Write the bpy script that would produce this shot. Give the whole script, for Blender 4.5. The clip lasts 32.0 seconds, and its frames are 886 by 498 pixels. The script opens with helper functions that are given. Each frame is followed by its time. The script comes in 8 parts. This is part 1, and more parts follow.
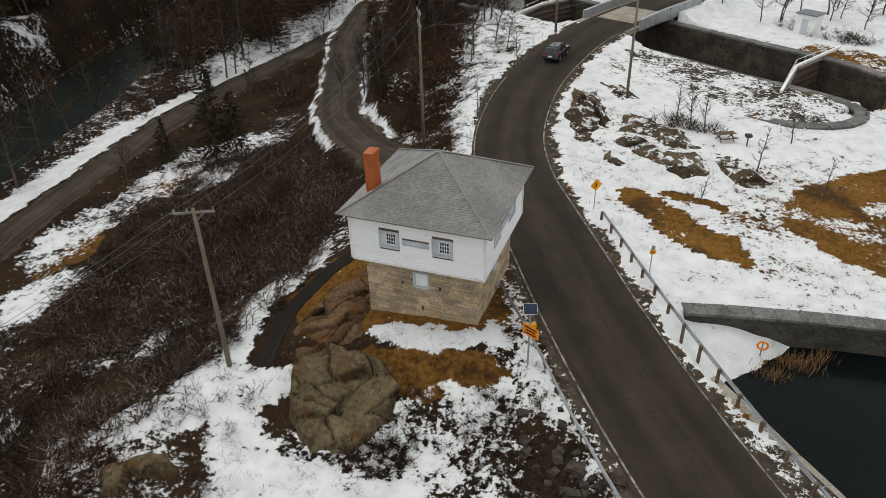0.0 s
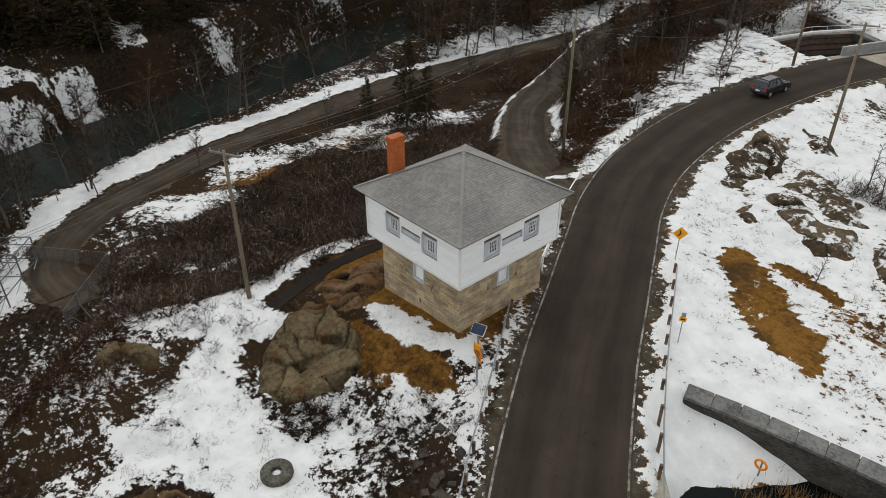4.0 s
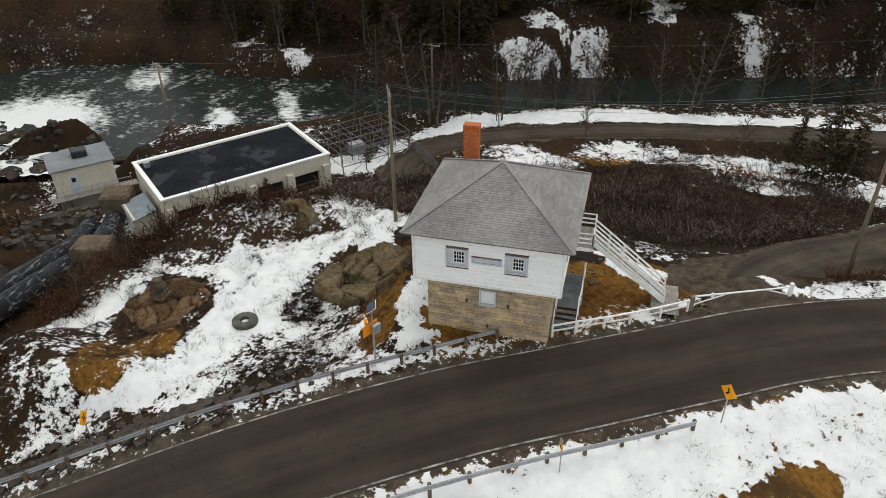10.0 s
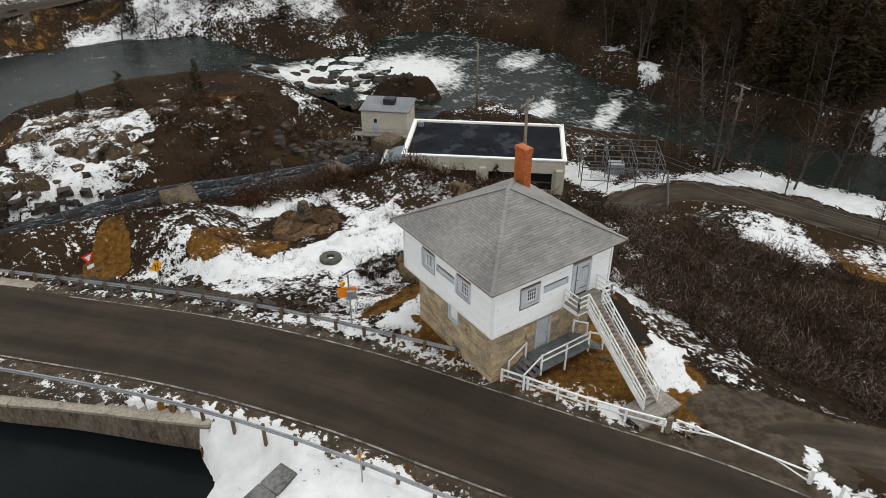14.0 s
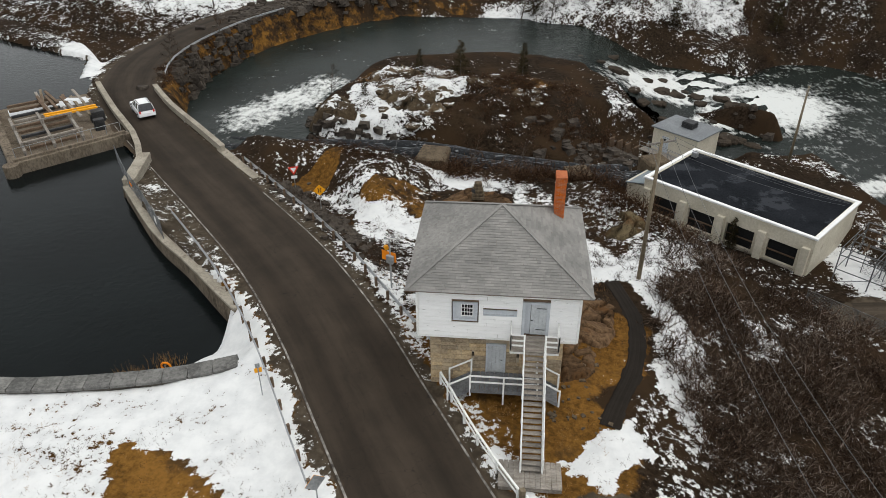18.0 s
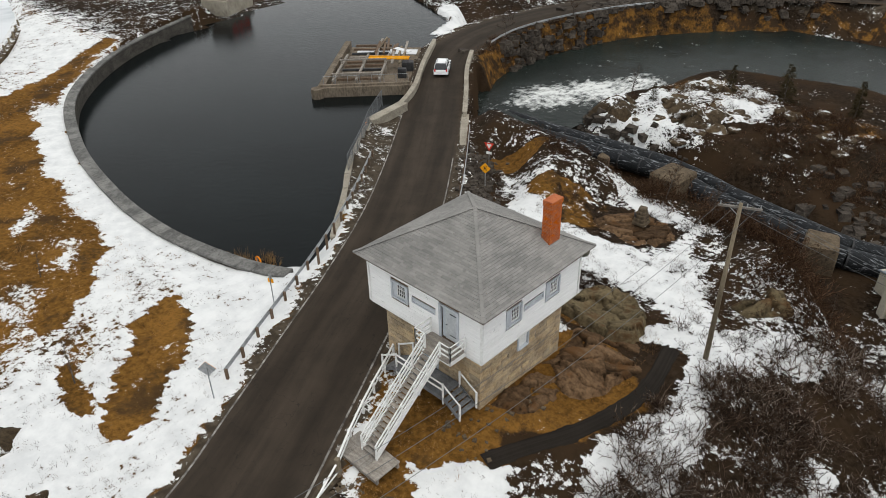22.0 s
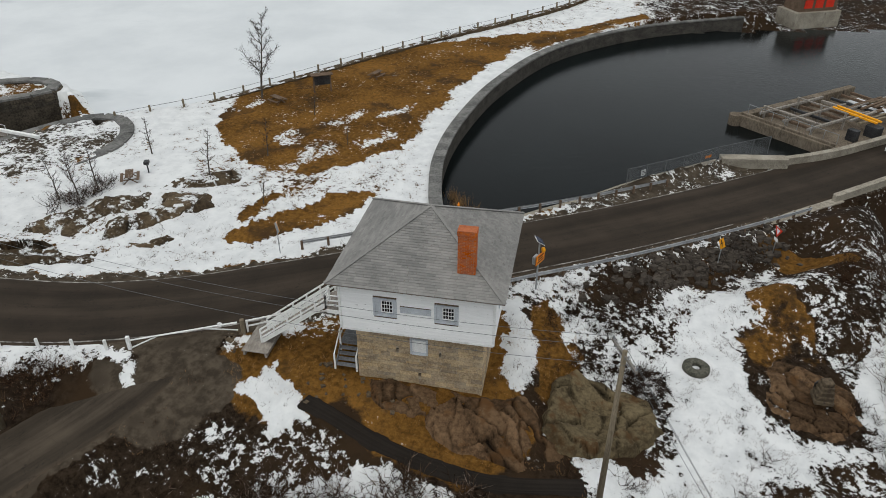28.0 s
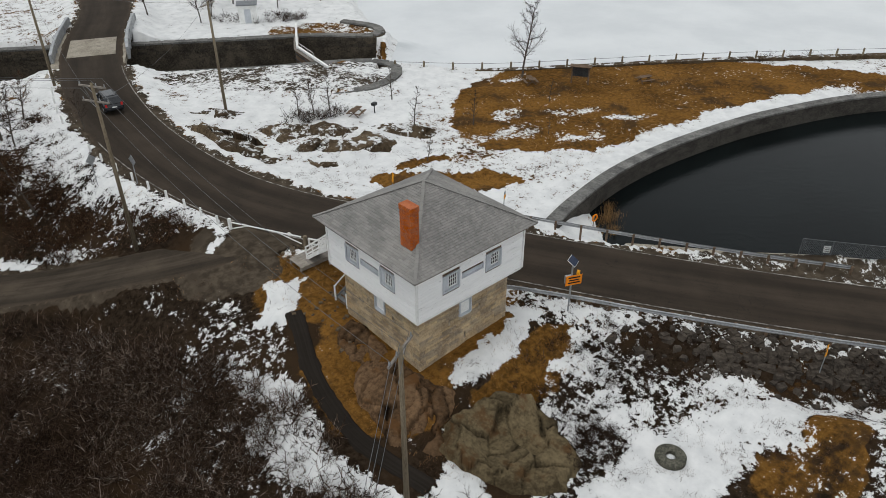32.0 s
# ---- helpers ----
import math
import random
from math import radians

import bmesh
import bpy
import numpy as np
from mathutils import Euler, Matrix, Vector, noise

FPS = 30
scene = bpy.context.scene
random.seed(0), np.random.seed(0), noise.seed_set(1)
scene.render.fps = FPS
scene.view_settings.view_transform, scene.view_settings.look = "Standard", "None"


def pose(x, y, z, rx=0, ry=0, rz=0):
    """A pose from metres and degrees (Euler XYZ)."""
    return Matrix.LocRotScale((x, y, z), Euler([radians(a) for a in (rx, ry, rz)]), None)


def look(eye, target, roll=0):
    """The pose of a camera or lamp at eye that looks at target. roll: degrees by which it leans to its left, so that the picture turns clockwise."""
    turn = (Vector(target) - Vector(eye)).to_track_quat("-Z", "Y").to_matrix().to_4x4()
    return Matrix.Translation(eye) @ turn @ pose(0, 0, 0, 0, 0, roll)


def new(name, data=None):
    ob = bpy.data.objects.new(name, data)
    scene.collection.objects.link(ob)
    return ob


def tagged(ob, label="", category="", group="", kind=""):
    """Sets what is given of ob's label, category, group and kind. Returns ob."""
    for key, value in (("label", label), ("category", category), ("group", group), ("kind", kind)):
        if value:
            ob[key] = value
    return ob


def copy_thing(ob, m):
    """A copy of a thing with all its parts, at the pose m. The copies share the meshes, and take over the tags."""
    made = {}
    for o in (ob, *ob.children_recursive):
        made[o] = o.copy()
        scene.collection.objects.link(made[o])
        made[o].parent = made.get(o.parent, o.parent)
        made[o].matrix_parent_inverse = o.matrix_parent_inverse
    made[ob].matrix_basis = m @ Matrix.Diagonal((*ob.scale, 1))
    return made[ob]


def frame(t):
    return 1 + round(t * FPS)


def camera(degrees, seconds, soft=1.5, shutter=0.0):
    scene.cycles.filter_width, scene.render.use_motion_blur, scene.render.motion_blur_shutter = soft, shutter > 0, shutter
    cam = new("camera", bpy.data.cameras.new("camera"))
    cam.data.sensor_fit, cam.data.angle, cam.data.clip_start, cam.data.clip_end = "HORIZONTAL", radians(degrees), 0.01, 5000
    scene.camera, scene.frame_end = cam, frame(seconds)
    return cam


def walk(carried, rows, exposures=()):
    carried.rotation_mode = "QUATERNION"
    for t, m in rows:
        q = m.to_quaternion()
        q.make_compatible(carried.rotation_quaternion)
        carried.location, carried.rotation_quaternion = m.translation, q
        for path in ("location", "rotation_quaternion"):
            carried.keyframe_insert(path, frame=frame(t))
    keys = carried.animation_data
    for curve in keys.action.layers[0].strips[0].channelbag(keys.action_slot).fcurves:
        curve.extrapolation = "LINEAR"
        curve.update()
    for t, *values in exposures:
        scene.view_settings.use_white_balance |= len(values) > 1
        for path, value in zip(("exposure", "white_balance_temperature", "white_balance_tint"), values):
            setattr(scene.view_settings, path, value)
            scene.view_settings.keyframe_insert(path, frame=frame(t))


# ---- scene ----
cam = camera(63.0, 32.0, soft=0.75)
PATH = [
    (0, (14.502, -38.049, 27.931), (13.902, -36.463, 26.869), -1.5),
    (0.5, (16.43, -37.161, 27.915), (15.745, -35.611, 26.852), -1.4),
    (1, (18.338, -36.227, 27.901), (17.567, -34.718, 26.839), -1.4),
    (1.5, (20.211, -35.215, 27.893), (19.357, -33.753, 26.83), -1.3),
    (2, (22.043, -34.059, 27.899), (21.104, -32.648, 26.838), -1.0),
    (2.5, (23.826, -32.746, 27.896), (22.807, -31.391, 26.836), -0.8),
    (3, (25.57, -31.322, 27.889), (24.472, -30.033, 26.825), -0.5),
    (3.5, (27.26, -29.681, 27.874), (26.082, -28.465, 26.808), -0.2),
    (5.5, (33.604, -21.444, 27.749), (32.142, -20.6, 26.677), 0.4),
    (6, (35.057, -18.965, 27.732), (33.533, -18.238, 26.661), 0.4),
    (6.5, (36.393, -16.224, 27.737), (34.813, -15.623, 26.668), 0.1),
    (7, (37.509, -13.24, 27.747), (35.882, -12.778, 26.679), 0.1),
    (7.5, (38.337, -10.102, 27.773), (36.676, -9.785, 26.706), -0.1),
    (8, (38.798, -6.867, 27.834), (37.118, -6.697, 26.762), -0.1),
    (8.5, (38.897, -3.547, 27.904), (37.211, -3.527, 26.828), -0.2),
    (9, (38.72, -0.129, 27.972), (37.043, -0.264, 26.89), -0.5),
    (9.5, (38.304, 3.247, 28.032), (36.649, 2.958, 26.948), -0.7),
    (10, (37.61, 6.585, 28.08), (35.989, 6.141, 26.995), -0.9),
    (10.5, (36.627, 9.812, 28.11), (35.054, 9.223, 27.026), -1.0),
    (11, (35.369, 12.874, 28.125), (33.852, 12.149, 27.042), -1.2),
    (11.5, (33.86, 15.749, 28.13), (32.411, 14.894, 27.048), -1.2),
    (12, (32.142, 18.459, 28.122), (30.772, 17.479, 27.044), -1.2),
    (12.5, (30.256, 21.03, 28.112), (28.975, 19.934, 27.037), -1.1),
    (13, (28.197, 23.433, 28.115), (27.013, 22.228, 27.045), -0.9),
    (13.5, (25.988, 25.671, 28.094), (24.909, 24.367, 27.027), -0.5),
    (14, (23.609, 27.685, 28.08), (22.644, 26.289, 27.021), -0.1),
    (14.5, (20.992, 29.406, 28.09), (20.151, 27.933, 27.031), -0.1),
    (16.5, (9.195, 34.281, 28.404), (8.918, 32.608, 27.344), -0.3),
    (17, (6.18, 34.93, 28.453), (6.051, 33.237, 27.397), -0.4),
    (17.5, (3.119, 35.249, 28.469), (3.132, 33.55, 27.415), -0.5),
    (18, (0.018, 35.276, 28.494), (0.176, 33.585, 27.438), -0.2),
    (18.5, (-3.107, 35.046, 28.526), (-2.804, 33.375, 27.468), -0.3),
    (19, (-6.18, 34.512, 28.547), (-5.734, 32.874, 27.489), -0.5),
    (19.5, (-9.236, 33.771, 28.552), (-8.655, 32.179, 27.489), -0.5),
    (20, (-12.204, 32.764, 28.557), (-11.494, 31.225, 27.496), -0.7),
    (20.5, (-15.095, 31.456, 28.574), (-14.256, 29.985, 27.51), -0.7),
    (21, (-17.875, 29.879, 28.596), (-16.914, 28.485, 27.531), -0.8),
    (21.5, (-20.495, 28.097, 28.694), (-19.421, 26.789, 27.629), -0.9),
    (22, (-22.894, 26.084, 28.771), (-21.714, 24.872, 27.704), -1.2),
    (22.5, (-25.111, 23.914, 28.837), (-23.834, 22.806, 27.77), -1.1),
    (23, (-27.181, 21.588, 28.893), (-25.816, 20.588, 27.827), -0.9),
    (23.5, (-29.132, 19.096, 28.924), (-27.686, 18.214, 27.86), -1.1),
    (24, (-30.815, 16.428, 28.963), (-29.298, 15.671, 27.901), -0.9),
    (24.5, (-32.191, 13.664, 29.003), (-30.615, 13.039, 27.942), -0.9),
    (25, (-33.234, 10.81, 29.041), (-31.61, 10.315, 27.983), -0.5),
    (25.5, (-33.902, 7.916, 29.056), (-32.245, 7.554, 27.996), -0.5),
    (27.5, (-34.955, -4.33, 29.135), (-33.271, -4.142, 28.072), 0.2),
    (28, (-34.778, -7.477, 29.119), (-33.119, -7.152, 28.051), 0.1),
    (28.5, (-34.168, -10.552, 29.143), (-32.54, -10.088, 28.078), 0.3),
    (29, (-33.371, -13.616, 29.148), (-31.789, -13.018, 28.08), 0.1),
    (29.5, (-32.416, -16.683, 29.133), (-30.892, -15.955, 28.062), -0.0),
    (30, (-31.278, -19.659, 29.113), (-29.821, -18.806, 28.039), -0.4),
    (30.5, (-29.856, -22.428, 29.102), (-28.474, -21.461, 28.029), -0.2),
    (31, (-28.212, -24.919, 29.105), (-26.913, -23.844, 28.029), 0.0),
    (31.5, (-26.444, -27.123, 29.128), (-25.232, -25.952, 28.052), 0.1),
    (32, (-24.611, -29.101, 29.171), (-23.486, -27.848, 28.091), -0.1),
]
walk(cam, [(t, look(eye, target, roll)) for t, eye, target, roll in PATH], exposures=((0, 0.13, 6710, 7), (3, 0.15, 6710, 7), (7, 0.27, 6710, 7), (10, 0.37, 6720, 7), (14, 0.39, 6690, 7), (17, 0.38, 6710, 7), (21, 0.38, 6710, 7), (24, 0.25, 6710, 7), (26, 0.13, 6660, 7), (28, 0.03, 6570, 6), (32, 0.03, 6590, 7)))

# world, sun, exposure
world = bpy.data.worlds.new("overcast_sky")
scene.world = world
world.use_nodes = True
wn = world.node_tree.nodes
sky = wn.new("ShaderNodeTexSky")
sky.sky_type = "NISHITA"
sky.sun_disc = False
sky.sun_elevation, sky.sun_rotation = radians(75), radians(284)
sky.air_density, sky.dust_density, sky.ozone_density = 1.0, 1.0, 1.0
wn["Background"].inputs["Strength"].default_value = 0.20
pale = wn.new("ShaderNodeHueSaturation")
pale.inputs["Saturation"].default_value = 0.16
world.node_tree.links.new(sky.outputs[0], pale.inputs["Color"])
world.node_tree.links.new(pale.outputs[0], wn["Background"].inputs["Color"])
sun = new("sun", bpy.data.lights.new("sun", "SUN"))
sun.data.energy, sun.data.angle, sun.data.color = 0.45, radians(40), (1.0, 0.97, 0.92)
sun.matrix_world = look((-12, 3, 46), (0, 0, 0))


# ---- materials ----
def shader(name, rough=0.8, metal=0.0, spec=0.3):
    m = bpy.data.materials.new(name)
    m.use_nodes = True
    t = m.node_tree
    b = t.nodes["Principled BSDF"]
    b.inputs["Roughness"].default_value = rough
    b.inputs["Metallic"].default_value = metal
    b.inputs["Specular IOR Level"].default_value = spec
    pos = t.nodes.new("ShaderNodeNewGeometry")
    return m, t, b, pos.outputs["Position"]


def stretch(t, vec, s):
    n = t.nodes.new("ShaderNodeMapping")
    n.inputs["Scale"].default_value = s
    t.links.new(vec, n.inputs["Vector"])
    return n.outputs[0]


def noisy(t, vec, scale, detail=6.0, rough=0.6):
    n = t.nodes.new("ShaderNodeTexNoise")
    n.inputs["Scale"].default_value, n.inputs["Detail"].default_value, n.inputs["Roughness"].default_value = scale, detail, rough
    t.links.new(vec, n.inputs["Vector"])
    return n.outputs["Fac"]


def ramp(t, fac, a, b):
    n = t.nodes.new("ShaderNodeMapRange")
    n.interpolation_type = "SMOOTHSTEP"
    n.inputs["From Min"].default_value, n.inputs["From Max"].default_value = a, b
    t.links.new(fac, n.inputs["Value"])
    return n.outputs[0]


def blend(t, fac, a, b, mode="MIX"):
    n = t.nodes.new("ShaderNodeMix")
    n.data_type, n.blend_type = "RGBA", mode
    for value, key in ((fac, 0), (a, 6), (b, 7)):
        if hasattr(value, "default_value"):
            t.links.new(value, n.inputs[key])
        elif key:
            n.inputs[key].default_value = (*value, 1)
        else:
            n.inputs[key].default_value = value
    return n.outputs[2]


def calc(t, op, a, b):
    n = t.nodes.new("ShaderNodeMath")
    n.operation = op
    for i, v in enumerate((a, b)):
        if hasattr(v, "default_value"):
            t.links.new(v, n.inputs[i])
        else:
            n.inputs[i].default_value = v
    return n.outputs[0]


def bump(t, b, height, strength=0.4, dist=0.02):
    n = t.nodes.new("ShaderNodeBump")
    n.inputs["Strength"].default_value, n.inputs["Distance"].default_value = strength, dist
    t.links.new(height, n.inputs["Height"])
    t.links.new(n.outputs[0], b.inputs["Normal"])


def stuff_mat(name, dark, light, fine=14.0, coarse=1.1, rough=0.85, metal=0.0, spec=0.10, wear=None, wear_at=(0.58, 0.7), wear_scale=2.2, s=(1, 1, 1), tint=0.0, relief=0.4, dist=0.015):
    """Two-scale mottled surface; wear: a third colour in patches; tint: lightness that changes from piece to piece."""
    m, t, b, pos = shader(name, rough, metal, spec)
    v = stretch(t, pos, s)
    f = noisy(t, v, fine, 8, 0.65)
    c = noisy(t, v, coarse, 4)
    mixed = calc(t, "ADD", calc(t, "MULTIPLY", f, 0.55), calc(t, "MULTIPLY", c, 0.45))
    col = blend(t, ramp(t, mixed, 0.36, 0.64), dark, light)
    if tint:
        info = t.nodes.new("ShaderNodeObjectInfo")
        n = t.nodes.new("ShaderNodeHueSaturation")
        t.links.new(calc(t, "ADD", calc(t, "MULTIPLY", info.outputs["Random"], tint), 1 - tint / 2), n.inputs["Value"])
        t.links.new(calc(t, "ADD", calc(t, "MULTIPLY", info.outputs["Random"], tint * 0.6), 1 - tint * 0.3), n.inputs["Saturation"])
        t.links.new(col, n.inputs["Color"])
        col = n.outputs[0]
    if wear:
        col = blend(t, ramp(t, noisy(t, v, wear_scale, 9, 0.7), *wear_at), col, wear)
    t.links.new(col, b.inputs["Base Color"])
    bump(t, b, mixed, relief, dist)
    return m


M = {}
M["stone"] = stuff_mat("sandstone", (0.25, 0.185, 0.118), (0.50, 0.395, 0.265), 9, 0.9, tint=0.5, wear=(0.22, 0.19, 0.155), wear_at=(0.55, 0.75))
M["mortar"] = stuff_mat("lime_mortar", (0.30, 0.25, 0.19), (0.42, 0.36, 0.28), 20, 2)
M["board"] = stuff_mat("peeling_white_paint", (0.84, 0.84, 0.835), (0.93, 0.93, 0.925), 6, 0.8, 0.6, tint=0.05, wear=(0.14, 0.125, 0.11), wear_at=(0.645, 0.675), wear_scale=1.9, s=(0.9, 0.9, 9.0))
M["white"] = stuff_mat("white_paint", (0.70, 0.70, 0.68), (0.86, 0.86, 0.845), 12, 1.5, 0.6, wear=(0.33, 0.31, 0.28), wear_at=(0.66, 0.75), wear_scale=5)
M["greyblue"] = stuff_mat("grey_blue_paint", (0.43, 0.455, 0.49), (0.57, 0.595, 0.63), 14, 1.5, 0.6)
M["door"] = stuff_mat("pale_door_paint", (0.42, 0.44, 0.46), (0.58, 0.60, 0.61), 12, 2, 0.6)
M["deck"] = stuff_mat("weathered_deck", (0.10, 0.10, 0.105), (0.19, 0.195, 0.20), 10, 1.5, 0.8, tint=0.25)
M["grey_wood"] = stuff_mat("weathered_wood", (0.16, 0.14, 0.12), (0.33, 0.30, 0.265), 12, 1.5, 0.85, tint=0.3, s=(1, 4, 1))
M["pole_wood"] = stuff_mat("pole_wood", (0.12, 0.095, 0.065), (0.23, 0.19, 0.135), 9, 1, 0.9, s=(3, 3, 0.4))
M["shingle"] = None
M["brick"] = stuff_mat("red_brick", (0.32, 0.080, 0.026), (0.50, 0.150, 0.052), 12, 2, 0.85, tint=0.35)
M["iron"] = stuff_mat("galvanised_steel", (0.26, 0.27, 0.28), (0.42, 0.43, 0.44), 8, 1, 0.5, 0.6, 0.5, wear=(0.17, 0.14, 0.12), wear_at=(0.62, 0.78))
M["dark_iron"] = stuff_mat("dark_iron", (0.03, 0.03, 0.032), (0.07, 0.07, 0.072), 10, 1, 0.55, 0.4)
# flat black: sign print, and darkness painted into openings
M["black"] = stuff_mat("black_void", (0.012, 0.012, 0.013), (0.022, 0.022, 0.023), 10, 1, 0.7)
M["yellow"] = stuff_mat("sign_yellow", (0.75, 0.30, 0.012), (0.85, 0.38, 0.02), 20, 2, 0.5)
M["orange"] = stuff_mat("sign_orange", (0.78, 0.22, 0.015), (0.86, 0.28, 0.02), 20, 2, 0.5)
M["red"] = stuff_mat("sign_red", (0.55, 0.03, 0.015), (0.65, 0.05, 0.025), 20, 2, 0.5)
M["plain_white"] = stuff_mat("sign_white", (0.74, 0.74, 0.73), (0.82, 0.82, 0.81), 20, 2, 0.5)
M["concrete"] = stuff_mat("old_concrete", (0.20, 0.175, 0.14), (0.37, 0.335, 0.275), 7, 0.6, 0.9, wear=(0.11, 0.09, 0.065), wear_at=(0.56, 0.74), wear_scale=0.9)
M["cream"] = stuff_mat("cream_render", (0.50, 0.455, 0.36), (0.64, 0.59, 0.49), 5, 0.5, 0.85, wear=(0.30, 0.25, 0.19), wear_at=(0.60, 0.80), wear_scale=0.7)
M["tar"] = stuff_mat("tar_roof", (0.008, 0.009, 0.011), (0.018, 0.020, 0.024), 6, 0.35, 0.95, spec=0.04, wear=(0.034, 0.037, 0.043), wear_at=(0.56, 0.62), wear_scale=0.28)
M["grey_roof"] = stuff_mat("grey_flat_roof", (0.15, 0.16, 0.17), (0.22, 0.23, 0.24), 5, 0.5, 0.8)
M["pipe"] = stuff_mat("wet_black_pipe", (0.008, 0.009, 0.010), (0.022, 0.024, 0.027), 5, 0.6, 0.7, spec=0.15, wear=(0.22, 0.23, 0.245), wear_at=(0.55, 0.62), wear_scale=1.8, s=(0.5, 3.0, 2.0))
M["stones"] = stuff_mat("broken_stone", (0.022, 0.018, 0.015), (0.085, 0.071, 0.058), 3.2, 0.45, 0.9, wear=(0.055, 0.042, 0.032), wear_at=(0.55, 0.68), wear_scale=1.1, relief=0.9, dist=0.08)
M["ash"] = stuff_mat("charred_stone", (0.05, 0.05, 0.04), (0.13, 0.125, 0.10), 8, 2, 0.9)
M["rubber"] = stuff_mat("tyre_rubber", (0.012, 0.012, 0.012), (0.022, 0.022, 0.022), 12, 2, 0.8)
M["car_white"] = stuff_mat("white_car_paint", (0.74, 0.745, 0.75), (0.80, 0.805, 0.81), 3, 0.5, 0.25, spec=0.5, relief=0.0)
M["car_black"] = stuff_mat("black_car_paint", (0.012, 0.013, 0.016), (0.02, 0.021, 0.025), 3, 0.5, 0.2, spec=0.5, relief=0.0)
M["car_glass"] = stuff_mat("dark_car_glass", (0.012, 0.014, 0.016), (0.02, 0.022, 0.025), 3, 0.5, 0.06, spec=0.6, relief=0.0)
M["tail"] = stuff_mat("tail_lamp_red", (0.45, 0.02, 0.02), (0.55, 0.03, 0.03), 20, 2, 0.2)
M["bark"] = stuff_mat("grey_bark", (0.05, 0.042, 0.035), (0.13, 0.112, 0.095), 10, 1.5, 0.95)


def twig_mat(name, dark, light, tip, share=0.74):
    """Winter twigs: each one has its own lightness, some bleached pale."""
    m, t, b, pos = shader(name, 0.95, 0, 0.03)
    isl = t.nodes.new("ShaderNodeNewGeometry").outputs["Random Per Island"]
    place = noisy(t, pos, 0.16, 4)
    col = blend(t, ramp(t, calc(t, "ADD", calc(t, "MULTIPLY", isl, 0.5), calc(t, "MULTIPLY", place, 0.5)), 0.22, 0.75), dark, light)
    col = blend(t, ramp(t, calc(t, "ADD", isl, calc(t, "MULTIPLY", calc(t, "SUBTRACT", place, 0.5), 0.9)), share, share + 0.2), col, tip)
    t.links.new(col, b.inputs["Base Color"])
    return m


M["twig"] = twig_mat("winter_twigs", (0.013, 0.008, 0.006), (0.062, 0.042, 0.031), (0.135, 0.105, 0.085), 0.82)
M["twig_red"] = twig_mat("red_brown_twigs", (0.017, 0.009, 0.005), (0.080, 0.044, 0.025), (0.165, 0.105, 0.066), 0.80)
M["twig_pale"] = twig_mat("pale_brown_twigs", (0.018, 0.011, 0.007), (0.095, 0.062, 0.043), (0.250, 0.205, 0.172), 0.78)
M["needle"] = stuff_mat("cedar_needles", (0.012, 0.010, 0.005), (0.056, 0.042, 0.018), 2.0, 0.3, 0.9)
M["reed"] = stuff_mat("dry_reeds", (0.22, 0.12, 0.045), (0.36, 0.22, 0.10), 4, 0.6, 0.9)
M["fence_mesh"] = stuff_mat("fence_wire", (0.10, 0.105, 0.11), (0.17, 0.175, 0.18), 12, 1, 0.6, 0.4)
M["solar"] = stuff_mat("solar_cell", (0.02, 0.028, 0.05), (0.04, 0.05, 0.085), 12, 1, 0.2)
M["coping"] = stuff_mat("grey_coping", (0.085, 0.084, 0.080), (0.20, 0.195, 0.185), 5, 0.7, 0.9, tint=0.4, wear=(0.06, 0.055, 0.05), wear_at=(0.56, 0.72))
M["lockstone"] = stuff_mat("dark_lock_masonry", (0.035, 0.030, 0.024), (0.11, 0.093, 0.072), 5, 0.6, 0.9, tint=0.4, wear=(0.02, 0.018, 0.015), wear_at=(0.54, 0.7))
M["anchor"] = stuff_mat("brown_concrete", (0.060, 0.045, 0.030), (0.15, 0.115, 0.078), 5, 0.7, 0.9, wear=(0.045, 0.036, 0.027), wear_at=(0.55, 0.7))
M["pier_concrete"] = stuff_mat("wet_stained_concrete", (0.085, 0.066, 0.048), (0.205, 0.168, 0.128), 6, 0.5, 0.9, wear=(0.045, 0.036, 0.028), wear_at=(0.53, 0.68), wear_scale=0.8, s=(1, 1, 0.4))
M["wall_stone"] = stuff_mat("dark_wet_wall_stone", (0.030, 0.027, 0.024), (0.085, 0.078, 0.068), 5, 0.6, 0.9, tint=0.3, wear=(0.03, 0.026, 0.022), wear_at=(0.54, 0.7), s=(1, 1, 2))
M["snow"] = stuff_mat("snow_cap", (0.58, 0.59, 0.60), (0.68, 0.685, 0.69), 5, 0.8, 0.7)
M["lintel"] = stuff_mat("dark_timber", (0.09, 0.06, 0.04), (0.17, 0.12, 0.085), 8, 1, 0.85)
M["blue_grey_roof"] = stuff_mat("blue_grey_sheet", (0.14, 0.17, 0.185), (0.22, 0.25, 0.27), 6, 0.6, 0.6)


def shingle_mat():
    m, t, b, pos = shader("cedar_shingles", 0.85, 0, 0.15)
    n = noisy(t, stretch(t, pos, (1, 1, 2.5)), 5, 8, 0.7)
    big = noisy(t, pos, 0.35, 3)
    isl = t.nodes.new("ShaderNodeNewGeometry")
    v = calc(t, "ADD", calc(t, "ADD", calc(t, "MULTIPLY", n, 0.24), calc(t, "MULTIPLY", big, 0.50)), calc(t, "MULTIPLY", isl.outputs["Random Per Island"], 0.12))
    col = blend(t, ramp(t, v, 0.20, 0.64), (0.140, 0.136, 0.131), (0.285, 0.274, 0.258))
    t.links.new(col, b.inputs["Base Color"])
    bump(t, b, n, 0.5, 0.01)
    return m


